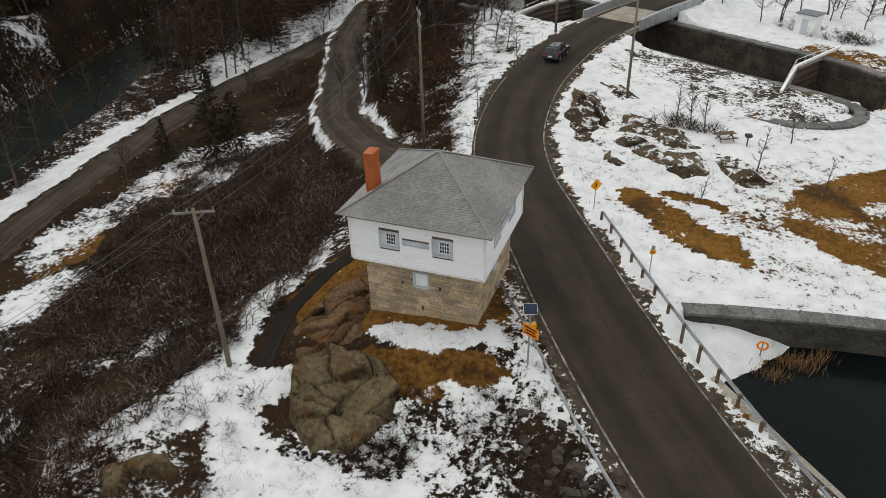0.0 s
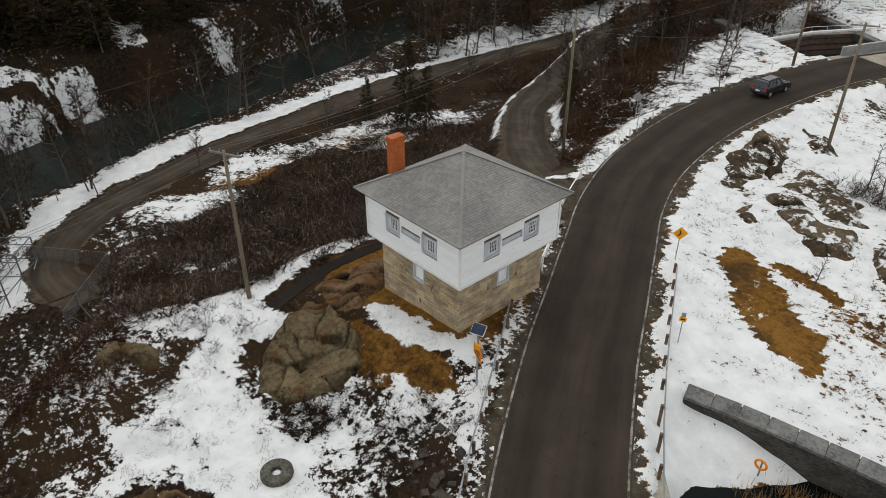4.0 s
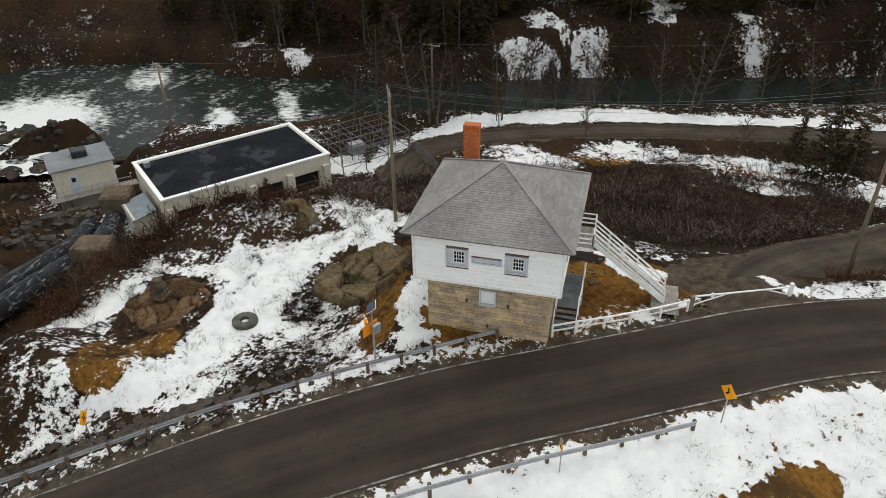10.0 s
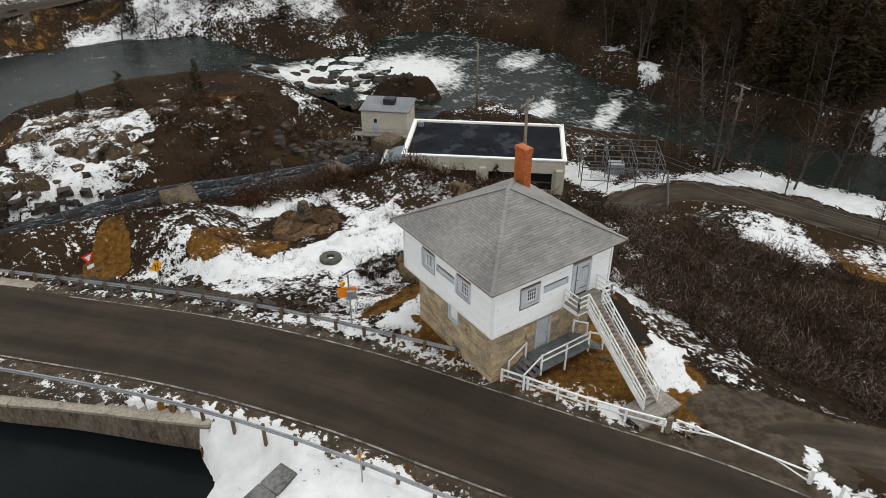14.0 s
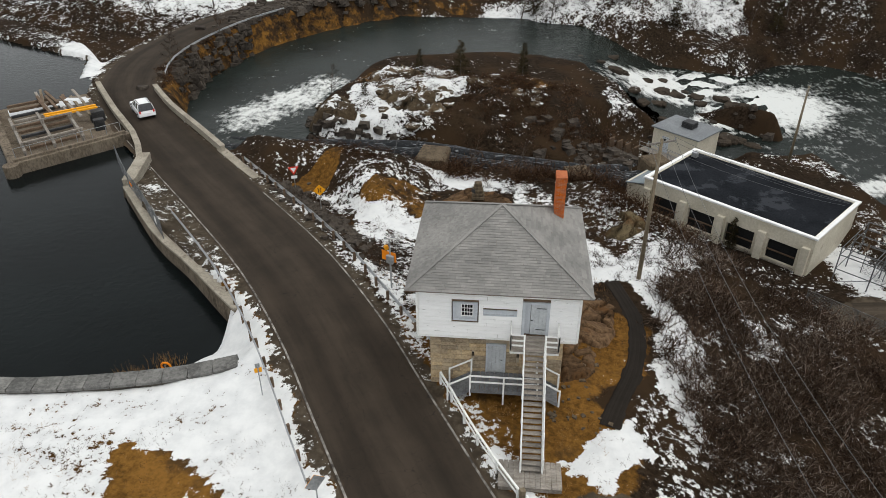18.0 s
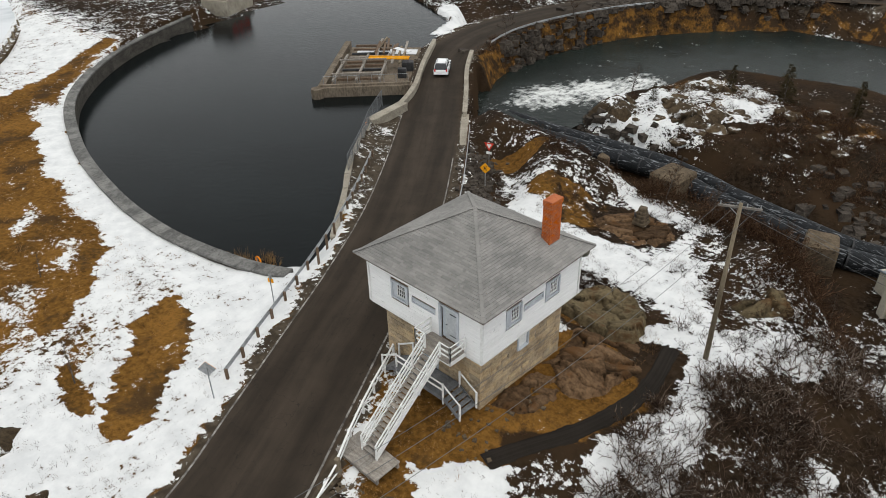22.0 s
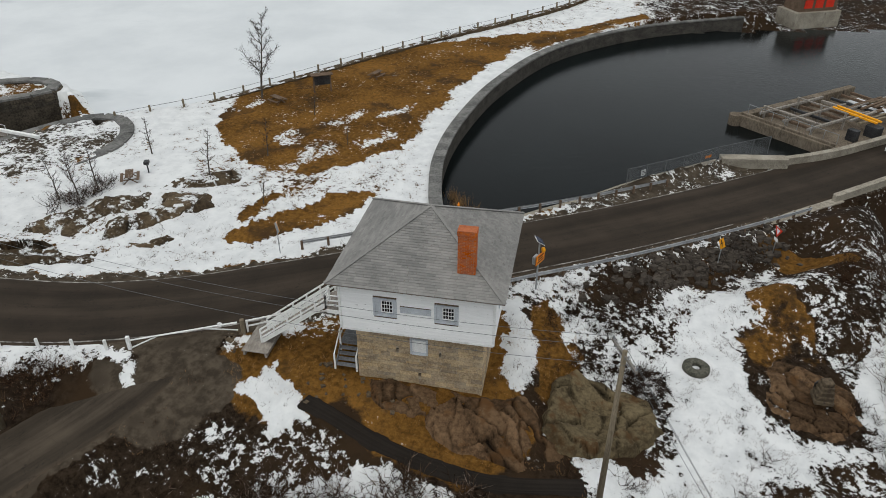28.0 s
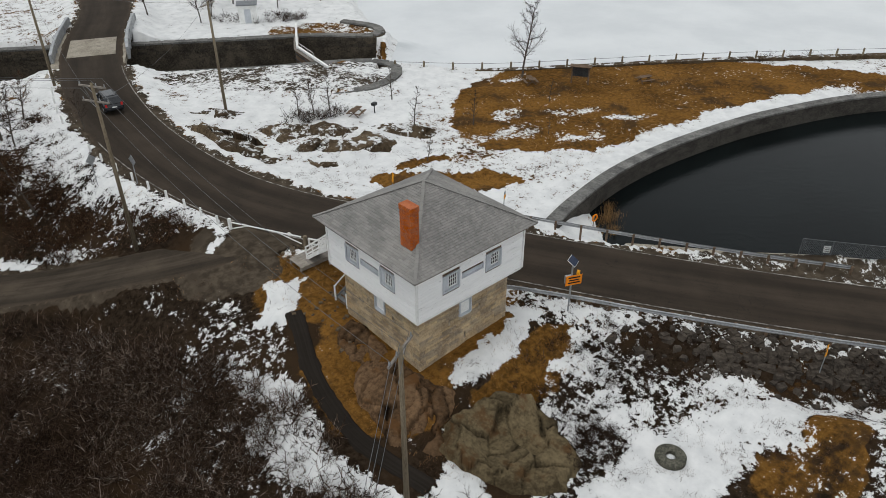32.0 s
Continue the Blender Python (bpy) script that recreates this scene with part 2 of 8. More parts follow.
M["shingle"] = shingle_mat()


def ground_mat():
    m, t, b, pos = shader("winter_ground", 0.95, 0, 0.03)
    att = t.nodes.new("ShaderNodeAttribute")
    att.attribute_name = "cover"
    sep = t.nodes.new("ShaderNodeSeparateColor")
    t.links.new(att.outputs["Color"], sep.inputs[0])
    fine, mid, big = noisy(t, pos, 2.6, 10, 0.72), noisy(t, pos, 0.7, 8, 0.65), noisy(t, pos, 0.13, 5, 0.6)
    litter = blend(t, ramp(t, fine, 0.35, 0.65), (0.009, 0.006, 0.004), (0.036, 0.025, 0.017))
    litter = blend(t, ramp(t, big, 0.42, 0.62), litter, (0.034, 0.021, 0.012))
    grass = blend(t, ramp(t, calc(t, "ADD", calc(t, "MULTIPLY", fine, 0.6), calc(t, "MULTIPLY", big, 0.4)), 0.36, 0.64), (0.054, 0.027, 0.008), (0.200, 0.098, 0.023))
    grass = blend(t, calc(t, "MULTIPLY", ramp(t, noisy(t, pos, 0.28, 7, 0.62), 0.52, 0.66), 0.8), grass, (0.042, 0.026, 0.014))
    grass = blend(t, calc(t, "MULTIPLY", ramp(t, noisy(t, pos, 6.0, 6, 0.7), 0.60, 0.68), 0.5), grass, (0.24, 0.145, 0.060))
    soil = blend(t, ramp(t, noisy(t, pos, 1.4, 9, 0.62), 0.35, 0.65), (0.042, 0.033, 0.024), (0.088, 0.070, 0.051))
    soil = blend(t, calc(t, "MULTIPLY", ramp(t, noisy(t, pos, 0.35, 6, 0.6), 0.53, 0.62), 0.5), soil, (0.022, 0.017, 0.013))
    gmask = ramp(t, calc(t, "ADD", sep.outputs[1], calc(t, "MULTIPLY", calc(t, "SUBTRACT", mid, 0.5), 0.8)), 0.42, 0.58)
    bmask = ramp(t, calc(t, "ADD", sep.outputs[2], calc(t, "MULTIPLY", calc(t, "SUBTRACT", mid, 0.5), 0.7)), 0.42, 0.58)
    col = blend(t, gmask, litter, grass)
    col = blend(t, bmask, col, soil)
    wob = calc(t, "ADD", calc(t, "MULTIPLY", calc(t, "SUBTRACT", fine, 0.5), 1.9), calc(t, "MULTIPLY", calc(t, "SUBTRACT", mid, 0.5), 1.2))
    wob = calc(t, "ADD", wob, calc(t, "MULTIPLY", calc(t, "SUBTRACT", noisy(t, pos, 9.0, 6, 0.75), 0.5), 0.6))
    smask = ramp(t, calc(t, "ADD", sep.outputs[0], wob), 0.48, 0.535)
    snow = blend(t, ramp(t, mid, 0.3, 0.7), (0.58, 0.587, 0.59), (0.72, 0.723, 0.718))
    t.links.new(blend(t, smask, col, snow), b.inputs["Base Color"])
    bump(t, b, calc(t, "ADD", calc(t, "MULTIPLY", smask, 0.6), fine), 0.40, 0.08)
    return m


M["ground"] = ground_mat()


def snowy_rock(name, dark, light, stain, cap=0.56):
    """Granite with relief, dark seams and snow lying on its flatter tops."""
    m, t, b, pos = shader(name, 0.9, 0, 0.06)
    f, c, crack = noisy(t, pos, 3.4, 10, 0.7), noisy(t, pos, 0.5, 4), noisy(t, stretch(t, pos, (1, 0.6, 2)), 0.42, 3, 0.45)
    v = calc(t, "ADD", calc(t, "MULTIPLY", f, 0.6), calc(t, "MULTIPLY", c, 0.4))
    col = blend(t, ramp(t, v, 0.34, 0.66), dark, light)
    col = blend(t, ramp(t, noisy(t, pos, 0.6, 6), 0.54, 0.7), col, stain)
    # tone: lightness of each block, lowered where crack shade is painted in
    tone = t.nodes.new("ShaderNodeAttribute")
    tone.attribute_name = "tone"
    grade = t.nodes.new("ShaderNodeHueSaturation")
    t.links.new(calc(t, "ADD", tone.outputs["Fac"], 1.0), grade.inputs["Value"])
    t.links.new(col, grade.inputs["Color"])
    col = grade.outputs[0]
    seam = calc(t, "ABSOLUTE", calc(t, "SUBTRACT", crack, 0.5), 0.0)
    seam = ramp(t, seam, 0.006, 0.001)
    col = blend(t, calc(t, "MULTIPLY", seam, 0.2), col, (0.012, 0.010, 0.008))
    g = t.nodes.new("ShaderNodeNewGeometry")
    sep = t.nodes.new("ShaderNodeSeparateXYZ")
    t.links.new(g.outputs["Normal"], sep.inputs[0])
    lie = calc(t, "MULTIPLY", ramp(t, sep.outputs[2], 0.72, 0.9), ramp(t, calc(t, "ADD", calc(t, "MULTIPLY", noisy(t, pos, 0.8, 8, 0.65), 0.7), calc(t, "MULTIPLY", f, 0.3)), cap, cap + 0.05))
    col = blend(t, lie, col, (0.64, 0.65, 0.655))
    t.links.new(col, b.inputs["Base Color"])
    bump(t, b, calc(t, "SUBTRACT", v, calc(t, "MULTIPLY", seam, 0.15)), 0.9, 0.10)
    return m


M["rock"] = snowy_rock("granite_with_snow", (0.034, 0.024, 0.015), (0.120, 0.088, 0.055), (0.060, 0.038, 0.020), 0.515)
M["ledge"] = snowy_rock("lichened_ledge", (0.046, 0.034, 0.019), (0.170, 0.132, 0.076), (0.085, 0.046, 0.020), 0.74)
M["red_ledge"] = snowy_rock("red_brown_ledge", (0.044, 0.026, 0.014), (0.160, 0.098, 0.054), (0.110, 0.055, 0.022), 0.66)
M["wet_rock"] = snowy_rock("wet_rock", (0.018, 0.015, 0.012), (0.07, 0.055, 0.042), (0.02, 0.016, 0.012), 0.60)


def road_mat(name, dark, light, dust=(0.075, 0.055, 0.038)):
    m, t, b, pos = shader(name, 0.9, 0, 0.08)
    att = t.nodes.new("ShaderNodeAttribute")
    att.attribute_name = "across"
    sep = t.nodes.new("ShaderNodeSeparateColor")
    t.links.new(att.outputs["Color"], sep.inputs[0])
    n, g = noisy(t, pos, 0.35, 5), noisy(t, pos, 30, 4)
    lane = t.nodes.new("ShaderNodeCombineXYZ")
    t.links.new(sep.outputs[0], lane.inputs[0])
    t.links.new(sep.outputs[2], lane.inputs[1])
    streak = noisy(t, stretch(t, lane.outputs[0], (5.0, 0.10, 1)), 1.0, 6, 0.6)
    edge = calc(t, "ABSOLUTE", sep.outputs[0], 0.0)
    mixed = calc(t, "ADD", calc(t, "MULTIPLY", n, 0.35), calc(t, "MULTIPLY", g, 0.2))
    col = blend(t, ramp(t, calc(t, "ADD", mixed, calc(t, "MULTIPLY", streak, 0.45)), 0.36, 0.64), dark, light)
    col = blend(t, calc(t, "MULTIPLY", sep.outputs[1], 0.55), col, tuple(c * 0.52 for c in dark))
    col = blend(t, ramp(t, calc(t, "ADD", edge, calc(t, "MULTIPLY", noisy(t, pos, 1.3, 6), 0.30)), 0.98, 1.16), col, dust)
    crack = ramp(t, calc(t, "ABSOLUTE", calc(t, "SUBTRACT", noisy(t, pos, 0.55, 3, 0.5), 0.5), 0.0), 0.004, 0.001)
    col = blend(t, calc(t, "MULTIPLY", crack, 0.5), col, (0.015, 0.013, 0.012))
    t.links.new(col, b.inputs["Base Color"])
    bump(t, b, g, 0.3, 0.008)
    return m


M["asphalt"] = road_mat("asphalt", (0.031, 0.0245, 0.0188), (0.054, 0.0412, 0.0308))
M["track"] = road_mat("dirt_track", (0.032, 0.025, 0.0185), (0.082, 0.065, 0.048))
M["wet_path"] = road_mat("wet_path", (0.012, 0.010, 0.008), (0.026, 0.021, 0.017), (0.022, 0.017, 0.012))
M["line"] = stuff_mat("worn_white_line", (0.11, 0.10, 0.09), (0.36, 0.34, 0.31), 3, 0.5, 0.8, wear=(0.055, 0.048, 0.042), wear_at=(0.46, 0.62), wear_scale=1.2)


def water_mat(name, deep, foam_at=None, waves=2.0, rough=0.12, strength=0.25, spec=0.22):
    m, t, b, pos = shader(name, rough, 0, 0.22)
    b.inputs["IOR"].default_value = 1.33
    b.inputs["Specular IOR Level"].default_value = spec
    w = noisy(t, pos, waves, 6, 0.6)
    col = blend(t, ramp(t, noisy(t, pos, 0.09, 4), 0.35, 0.65), deep, tuple(c * 1.5 for c in deep))
    if foam_at:
        att = t.nodes.new("ShaderNodeAttribute")
        att.attribute_name = "foam"
        sep = t.nodes.new("ShaderNodeSeparateColor")
        t.links.new(att.outputs["Color"], sep.inputs[0])
        warp = calc(t, "ADD", calc(t, "MULTIPLY", calc(t, "SUBTRACT", noisy(t, stretch(t, pos, (1.0, 1.7, 1)), 0.15, 12, 0.74), 0.5), 1.7), calc(t, "MULTIPLY", calc(t, "SUBTRACT", noisy(t, stretch(t, pos, (1.6, 0.8, 1)), 0.9, 8, 0.72), 0.5), 1.7))
        mask = ramp(t, calc(t, "ADD", sep.outputs[0], warp), *foam_at)
        col = blend(t, mask, col, (0.66, 0.67, 0.655))
        r = t.nodes.new("ShaderNodeMapRange")
        r.inputs["To Min"].default_value, r.inputs["To Max"].default_value = rough, 0.85
        t.links.new(mask, r.inputs["Value"])
        t.links.new(r.outputs[0], b.inputs["Roughness"])
    t.links.new(col, b.inputs["Base Color"])
    bump(t, b, w, strength, 0.12)
    return m


M["pond"] = water_mat("pond_water", (0.0042, 0.0058, 0.0060), None, 1.6, 0.10, 0.22, 0.13)
M["river"] = water_mat("river_water", (0.0115, 0.0150, 0.0130), (0.42, 0.92), 1.2, 0.25, 0.9, 0.12)
M["canal"] = water_mat("canal_water", (0.006, 0.007, 0.007), None, 1.5, 0.08, 0.05)


def ice_mat():
    m, t, b, pos = shader("lake_ice", 0.6, 0, 0.3)
    f = ramp(t, noisy(t, stretch(t, pos, (1, 0.45, 1)), 0.03, 6, 0.62), 0.56, 0.66)
    col = blend(t, ramp(t, noisy(t, pos, 0.08, 6), 0.3, 0.7), (0.565, 0.585, 0.60), (0.655, 0.672, 0.682))
    t.links.new(blend(t, f, col, (0.41, 0.44, 0.46)), b.inputs["Base Color"])
    bump(t, b, noisy(t, pos, 1.2, 5), 0.15, 0.03)
    return m


M["ice"] = ice_mat()


# ---- mesh helpers ----
class Build:
    """Collects corners and faces of one mesh."""

    def __init__(self):
        self.v, self.f = [], []

    def add(self, verts, faces):
        n = len(self.v)
        self.v += [tuple(p) for p in verts]
        self.f += [tuple(i + n for i in q) for q in faces]
        return self

    def box(self, c, s, rz=0.0, ch=0.0, m=None):
        """A box of size s round c, turned by rz degrees, with chamfered edges."""
        hx, hy, hz = s[0] / 2, s[1] / 2, s[2] / 2
        ch = min(ch, hx * 0.45, hy * 0.45, hz * 0.45)
        if ch <= 0:
            vs = [(x, y, z) for x in (-hx, hx) for y in (-hy, hy) for z in (-hz, hz)]
            fs = [(0, 1, 3, 2), (4, 6, 7, 5), (0, 4, 5, 1), (2, 3, 7, 6), (0, 2, 6, 4), (1, 5, 7, 3)]
        else:
            vs, idx = [], {}
            for sx in (-1, 1):
                for sy in (-1, 1):
                    for sz in (-1, 1):
                        for a in range(3):
                            p = [sx * (hx - ch * (a != 0)), sy * (hy - ch * (a != 1)), sz * (hz - ch * (a != 2))]
                            idx[sx, sy, sz, a] = len(vs)
                            vs.append(p)
            fs = []
            sg = (-1, 1)
            for a in range(3):
                for s1 in sg:
                    q = []
                    for u, w in ((-1, -1), (1, -1), (1, 1), (-1, 1)):
                        k = [0, 0, 0]
                        k[a], k[(a + 1) % 3], k[(a + 2) % 3] = s1, u, w
                        q.append(idx[k[0], k[1], k[2], a])
                    fs.append(tuple(q if s1 > 0 else q[::-1]))
            for a in range(3):
                b, c2 = (a + 1) % 3, (a + 2) % 3
                for s1 in sg:
                    for s2 in sg:
                        q = []
                        for e, ax in ((-1, b), (1, b), (1, c2), (-1, c2)):
                            k = [0, 0, 0]
                            k[a], k[b], k[c2] = e, s1, s2
                            q.append(idx[k[0], k[1], k[2], ax])
                        fs.append(tuple(q if s1 * s2 < 0 else q[::-1]))
            for sx in sg:
                for sy in sg:
                    for sz in sg:
                        q = [idx[sx, sy, sz, a] for a in range(3)]
                        fs.append(tuple(q if sx * sy * sz > 0 else q[::-1]))
        mat = Matrix.Translation(c) @ Matrix.Rotation(radians(rz), 4, "Z")
        if m is not None:
            mat = m @ mat
        return self.add([mat @ Vector(p) for p in vs], fs)

    def beam(self, a, b, w, h, ch=0.0):
        """A bar of width w and height h from a to b."""
        a, b = Vector(a), Vector(b)
        d = b - a
        x = d.normalized()
        y = Vector((0, 0, 1)).cross(x)
        y = y.normalized() if y.length > 1e-4 else Vector((0, 1, 0))
        z = x.cross(y)
        m = Matrix((x, y, z)).transposed().to_4x4()
        m.translation = (a + b) / 2
        return self.box((0, 0, 0), (d.length, w, h), 0, ch, m)

    def tube(self, a, b, r0, r1=None, n=8, caps=True):
        a, b = Vector(a), Vector(b)
        r1 = r0 if r1 is None else r1
        x = (b - a).normalized()
        u = x.cross(Vector((0, 0, 1)) if abs(x.z) < 0.9 else Vector((1, 0, 0))).normalized()
        w = x.cross(u)
        vs = [p + (u * math.cos(2 * math.pi * i / n) + w * math.sin(2 * math.pi * i / n)) * r for p, r in ((a, r0), (b, r1)) for i in range(n)]
        fs = [(i, (i + 1) % n, n + (i + 1) % n, n + i) for i in range(n)]
        if caps:
            fs += [tuple(range(n))[::-1], tuple(range(n, 2 * n))]
        return self.add(vs, fs)

    def prism(self, poly, z0, z1):
        n = len(poly)
        vs = [(x, y, z) for z in (z0, z1) for x, y in poly]
        return self.add(vs, [(i, (i + 1) % n, n + (i + 1) % n, n + i) for i in range(n)] + [tuple(range(n))[::-1], tuple(range(n, 2 * n))])

    def mesh(self, name, smooth=False):
        me = bpy.data.meshes.new(name)
        me.from_pydata(self.v, [], self.f)
        if smooth:
            me.shade_smooth()
        return me


def part(name, made, material, parent=None, label="", smooth=False):
    """Links a Build or a mesh as one object, under a thing or a part."""
    me = made.mesh(name, smooth) if isinstance(made, Build) else made
    if not me.materials:
        me.materials.append(M[material] if isinstance(material, str) else material)
    ob = new(name, me)
    if parent is not None:
        ob.parent = parent
    return tagged(ob, label)


def thing(name, at, label, category, group="", rz=0.0):
    e = new(name)
    e.empty_display_size = 0.2
    e.matrix_basis = pose(*at, 0, 0, rz)
    return tagged(e, label, category, group)


def sheet(name, verts, faces, material, colors=None, attr="cover"):
    """A large mesh from numpy arrays, with a colour per corner."""
    me = bpy.data.meshes.new(name)
    me.from_pydata(verts.tolist(), [], faces.tolist())
    if colors is not None:
        c = me.color_attributes.new(attr, "FLOAT_COLOR", "POINT")
        c.data.foreach_set("color", np.concatenate([colors, np.ones((len(colors), 1))], 1).astype(np.float32).ravel())
    me.shade_smooth()
    me.materials.append(M[material])
    return new(name, me)


# ---- the land: one height field shaped by roads, banks, knolls and channels ----
ROAD = [(16, 100, 1.2), (11, 85, 1.2), (3.8, 70, 1.2), (-0.8, 57, 1.1), (-3.0, 45, 0.7), (-3.4, 35, 0.4), (-2.2, 25, 0.0), (0.4, 17.5, -0.2), (3.6, 11.6, -0.3), (7.0, 5.6, -0.35), (10.7, -0.9, -0.45), (16.2, -9.2, -0.9), (23.6, -18.6, -1.7), (33.3, -30.2, -2.5),
        (42.8, -41.5, -2.8), (49.2, -51.5, -3.0), (52.4, -65, -3.2), (49.5, -82, -3.2), (42, -97, -3.2), (28, -112, -3.2), (5, -124, -3.2), (-40, -140, -3.2)]
LANE = [(-2.6, 16.4, -0.3), (-7, 17.2, -0.7), (-12, 20.8, -1.9), (-18, 26.6, -3.8), (-23, 32, -4.8), (-28, 38.5, -5.5), (-35.8, 55, -6.6), (-46, 78, -7.5), (-52, 100, -7.5)]
LOWROAD = [(-31, -17.5, -9.3), (-36, -17.5, -9.2), (-41, -14, -9.0), (-45.5, -6, -8.9), (-48.6, 5, -8.7), (-50.2, 18, -8.4), (-51.6, 34, -8.1), (-51, 50, -8.0), (-49, 68, -7.8), (-48, 78, -7.6)]
FOOTPATH = [(-6.3, 6.3, -0.55), (-7.2, 3.9, -0.75), (-8.4, 0.9, -1.0), (-9.1, -2.4, -1.3), (-9.2, -5.6, -1.6), (-8.3, -9.9, -1.9)]
POND_WALL = [(15.7, 2.6, -0.75), (20.2, 4.0, -1.05), (29, 5.4, -1.2), (39.5, 5.0, -1.25), (53, 2.4, -1.25), (68.3, -3.8, -1.3), (81.6, -16, -1.35), (90.8, -32, -1.4)]
ROADSIDE_WALL = [(17.6, -3.4, -1.15), (19.8, -5.6, -1.3), (23.6, -9.6, -1.6), (28.2, -14.0, -1.8), (34.6, -21.9, -1.9)]
LAKE = [(28, 42), (31.5, 42.3), (39.4, 33.8), (51, 26), (66, 16), (91, -2.7), (113, -14), (150, -24), (420, -120), (1500, -300), (1500, 1500), (260, 900), (110, 210), (62, 96), (46, 72), (42, 64), (40.2, 58), (39, 53), (36, 50), (33, 47)]
LOCK = [(-22, 76), (6.5, 58.8), (18, 52), (26, 47.8), (31, 46), (35, 52), (30, 57.4), (21.5, 63), (10.5, 70), (-16, 88)]
RIVER = [(-37, -79, -13.5), (-50, -68, -14), (-56, -52, -14), (-58, -34, -14), (-62, -16, -14), (-68, 0, -14), (-72, 18, -14), (-80, 50, -14), (-92, 110, -14)]
STREAM = [(34, -44, -9.4), (36, -52, -9), (36, -63, -9), (32, -79, -9), (22, -94, -9), (4, -97, -9), (-10, -93, -9)]
WATER, POND_Z, ICE_Z, STREAM_Z = -12.0, -3.15, -1.75, -7.6


def catmull(points, step=1.0):
    """A smooth line through points, sampled about every step metres."""
    p = np.array(points, float)
    p = np.vstack([2 * p[0] - p[1], p, 2 * p[-1] - p[-2]])
    out = []
    for i in range(1, len(p) - 2):
        n = max(2, int(np.linalg.norm(p[i + 1] - p[i]) / step))
        u = np.linspace(0, 1, n, endpoint=False)[:, None]
        out.append(0.5 * (2 * p[i] + (p[i + 1] - p[i - 1]) * u + (2 * p[i - 1] - 5 * p[i] + 4 * p[i + 1] - p[i + 2]) * u ** 2 + (3 * p[i] - p[i - 1] - 3 * p[i + 1] + p[i + 2]) * u ** 3))
    return np.vstack(out + [p[-2][None]])


POND = [(14.9, 0.0)] + [tuple(p[:2]) for p in catmull(POND_WALL, 0.8)] + [(95, -52), (98, -80), (60, -62), (56, -50), (40, -33), (36.6, -27), (35.2, -22)] + [tuple(p[:2]) for p in catmull(ROADSIDE_WALL, 0.8)[::-1]]


def near_line(x, y, line):
    """Distance to a polyline, and its height at the nearest place."""
    best, z = np.full(x.shape, 1e9), np.zeros(x.shape)
    for a, b in zip(line[:-1], line[1:]):
        dx, dy = b[0] - a[0], b[1] - a[1]
        u = np.clip(((x - a[0]) * dx + (y - a[1]) * dy) / (dx * dx + dy * dy + 1e-9), 0, 1)
        d = np.hypot(x - a[0] - u * dx, y - a[1] - u * dy)
        m = d < best
        best = np.where(m, d, best)
        if len(a) > 2:
            z = np.where(m, a[2] + u * (b[2] - a[2]), z)
    return best, z


GLADES = [[(-84.5, -9.2), (-80.4, -12.6), (-78.0, -10.8), (-77.6, -3.5), (-79.5, -5)], [(-74.4, -15.2), (-76.2, -10), (-76.9, -4.3), (-75.4, -4.2), (-72.6, -12.7)],
          [(-78.4, -2.8), (-79.2, 2.4), (-77.2, 2.2), (-76.4, -3.0)], [(-85.5, 6.4), (-91, 10), (-82.1, 12.0), (-81.2, 8.2)]]


def inside(x, y, poly):
    r = np.zeros(x.shape, bool)
    for (x0, y0), (x1, y1) in zip(poly, poly[1:] + poly[:1]):
        c = (y0 > y) != (y1 > y)
        r ^= c & (x < (x1 - x0) * (y - y0) / (y1 - y0 + 1e-12) + x0)
    return r


def step01(a, b, v):
    u = np.clip((v - a) / (b - a), 0, 1)
    return u * u * (3 - 2 * u)


def wavy(x, y, s, seed=0.0):
    """Cheap smooth noise, about -1 to 1."""
    x, y = x / s + seed, y / s - seed * 1.7
    return (np.sin(x * 1.7 + 1.3 * np.sin(y * 1.1 + seed)) + np.sin(y * 2.1 + 1.7 * np.sin(x * 0.9 + 2.0)) + 0.6 * np.sin(3.1 * x + 2.3 * y) + 0.5 * np.sin(4.3 * y - 3.7 * x + seed)) / 2.6


ROAD_LINE, LANE_LINE, LOW_LINE, PATH_LINE = catmull(ROAD), catmull(LANE), catmull(LOWROAD), catmull(FOOTPATH)


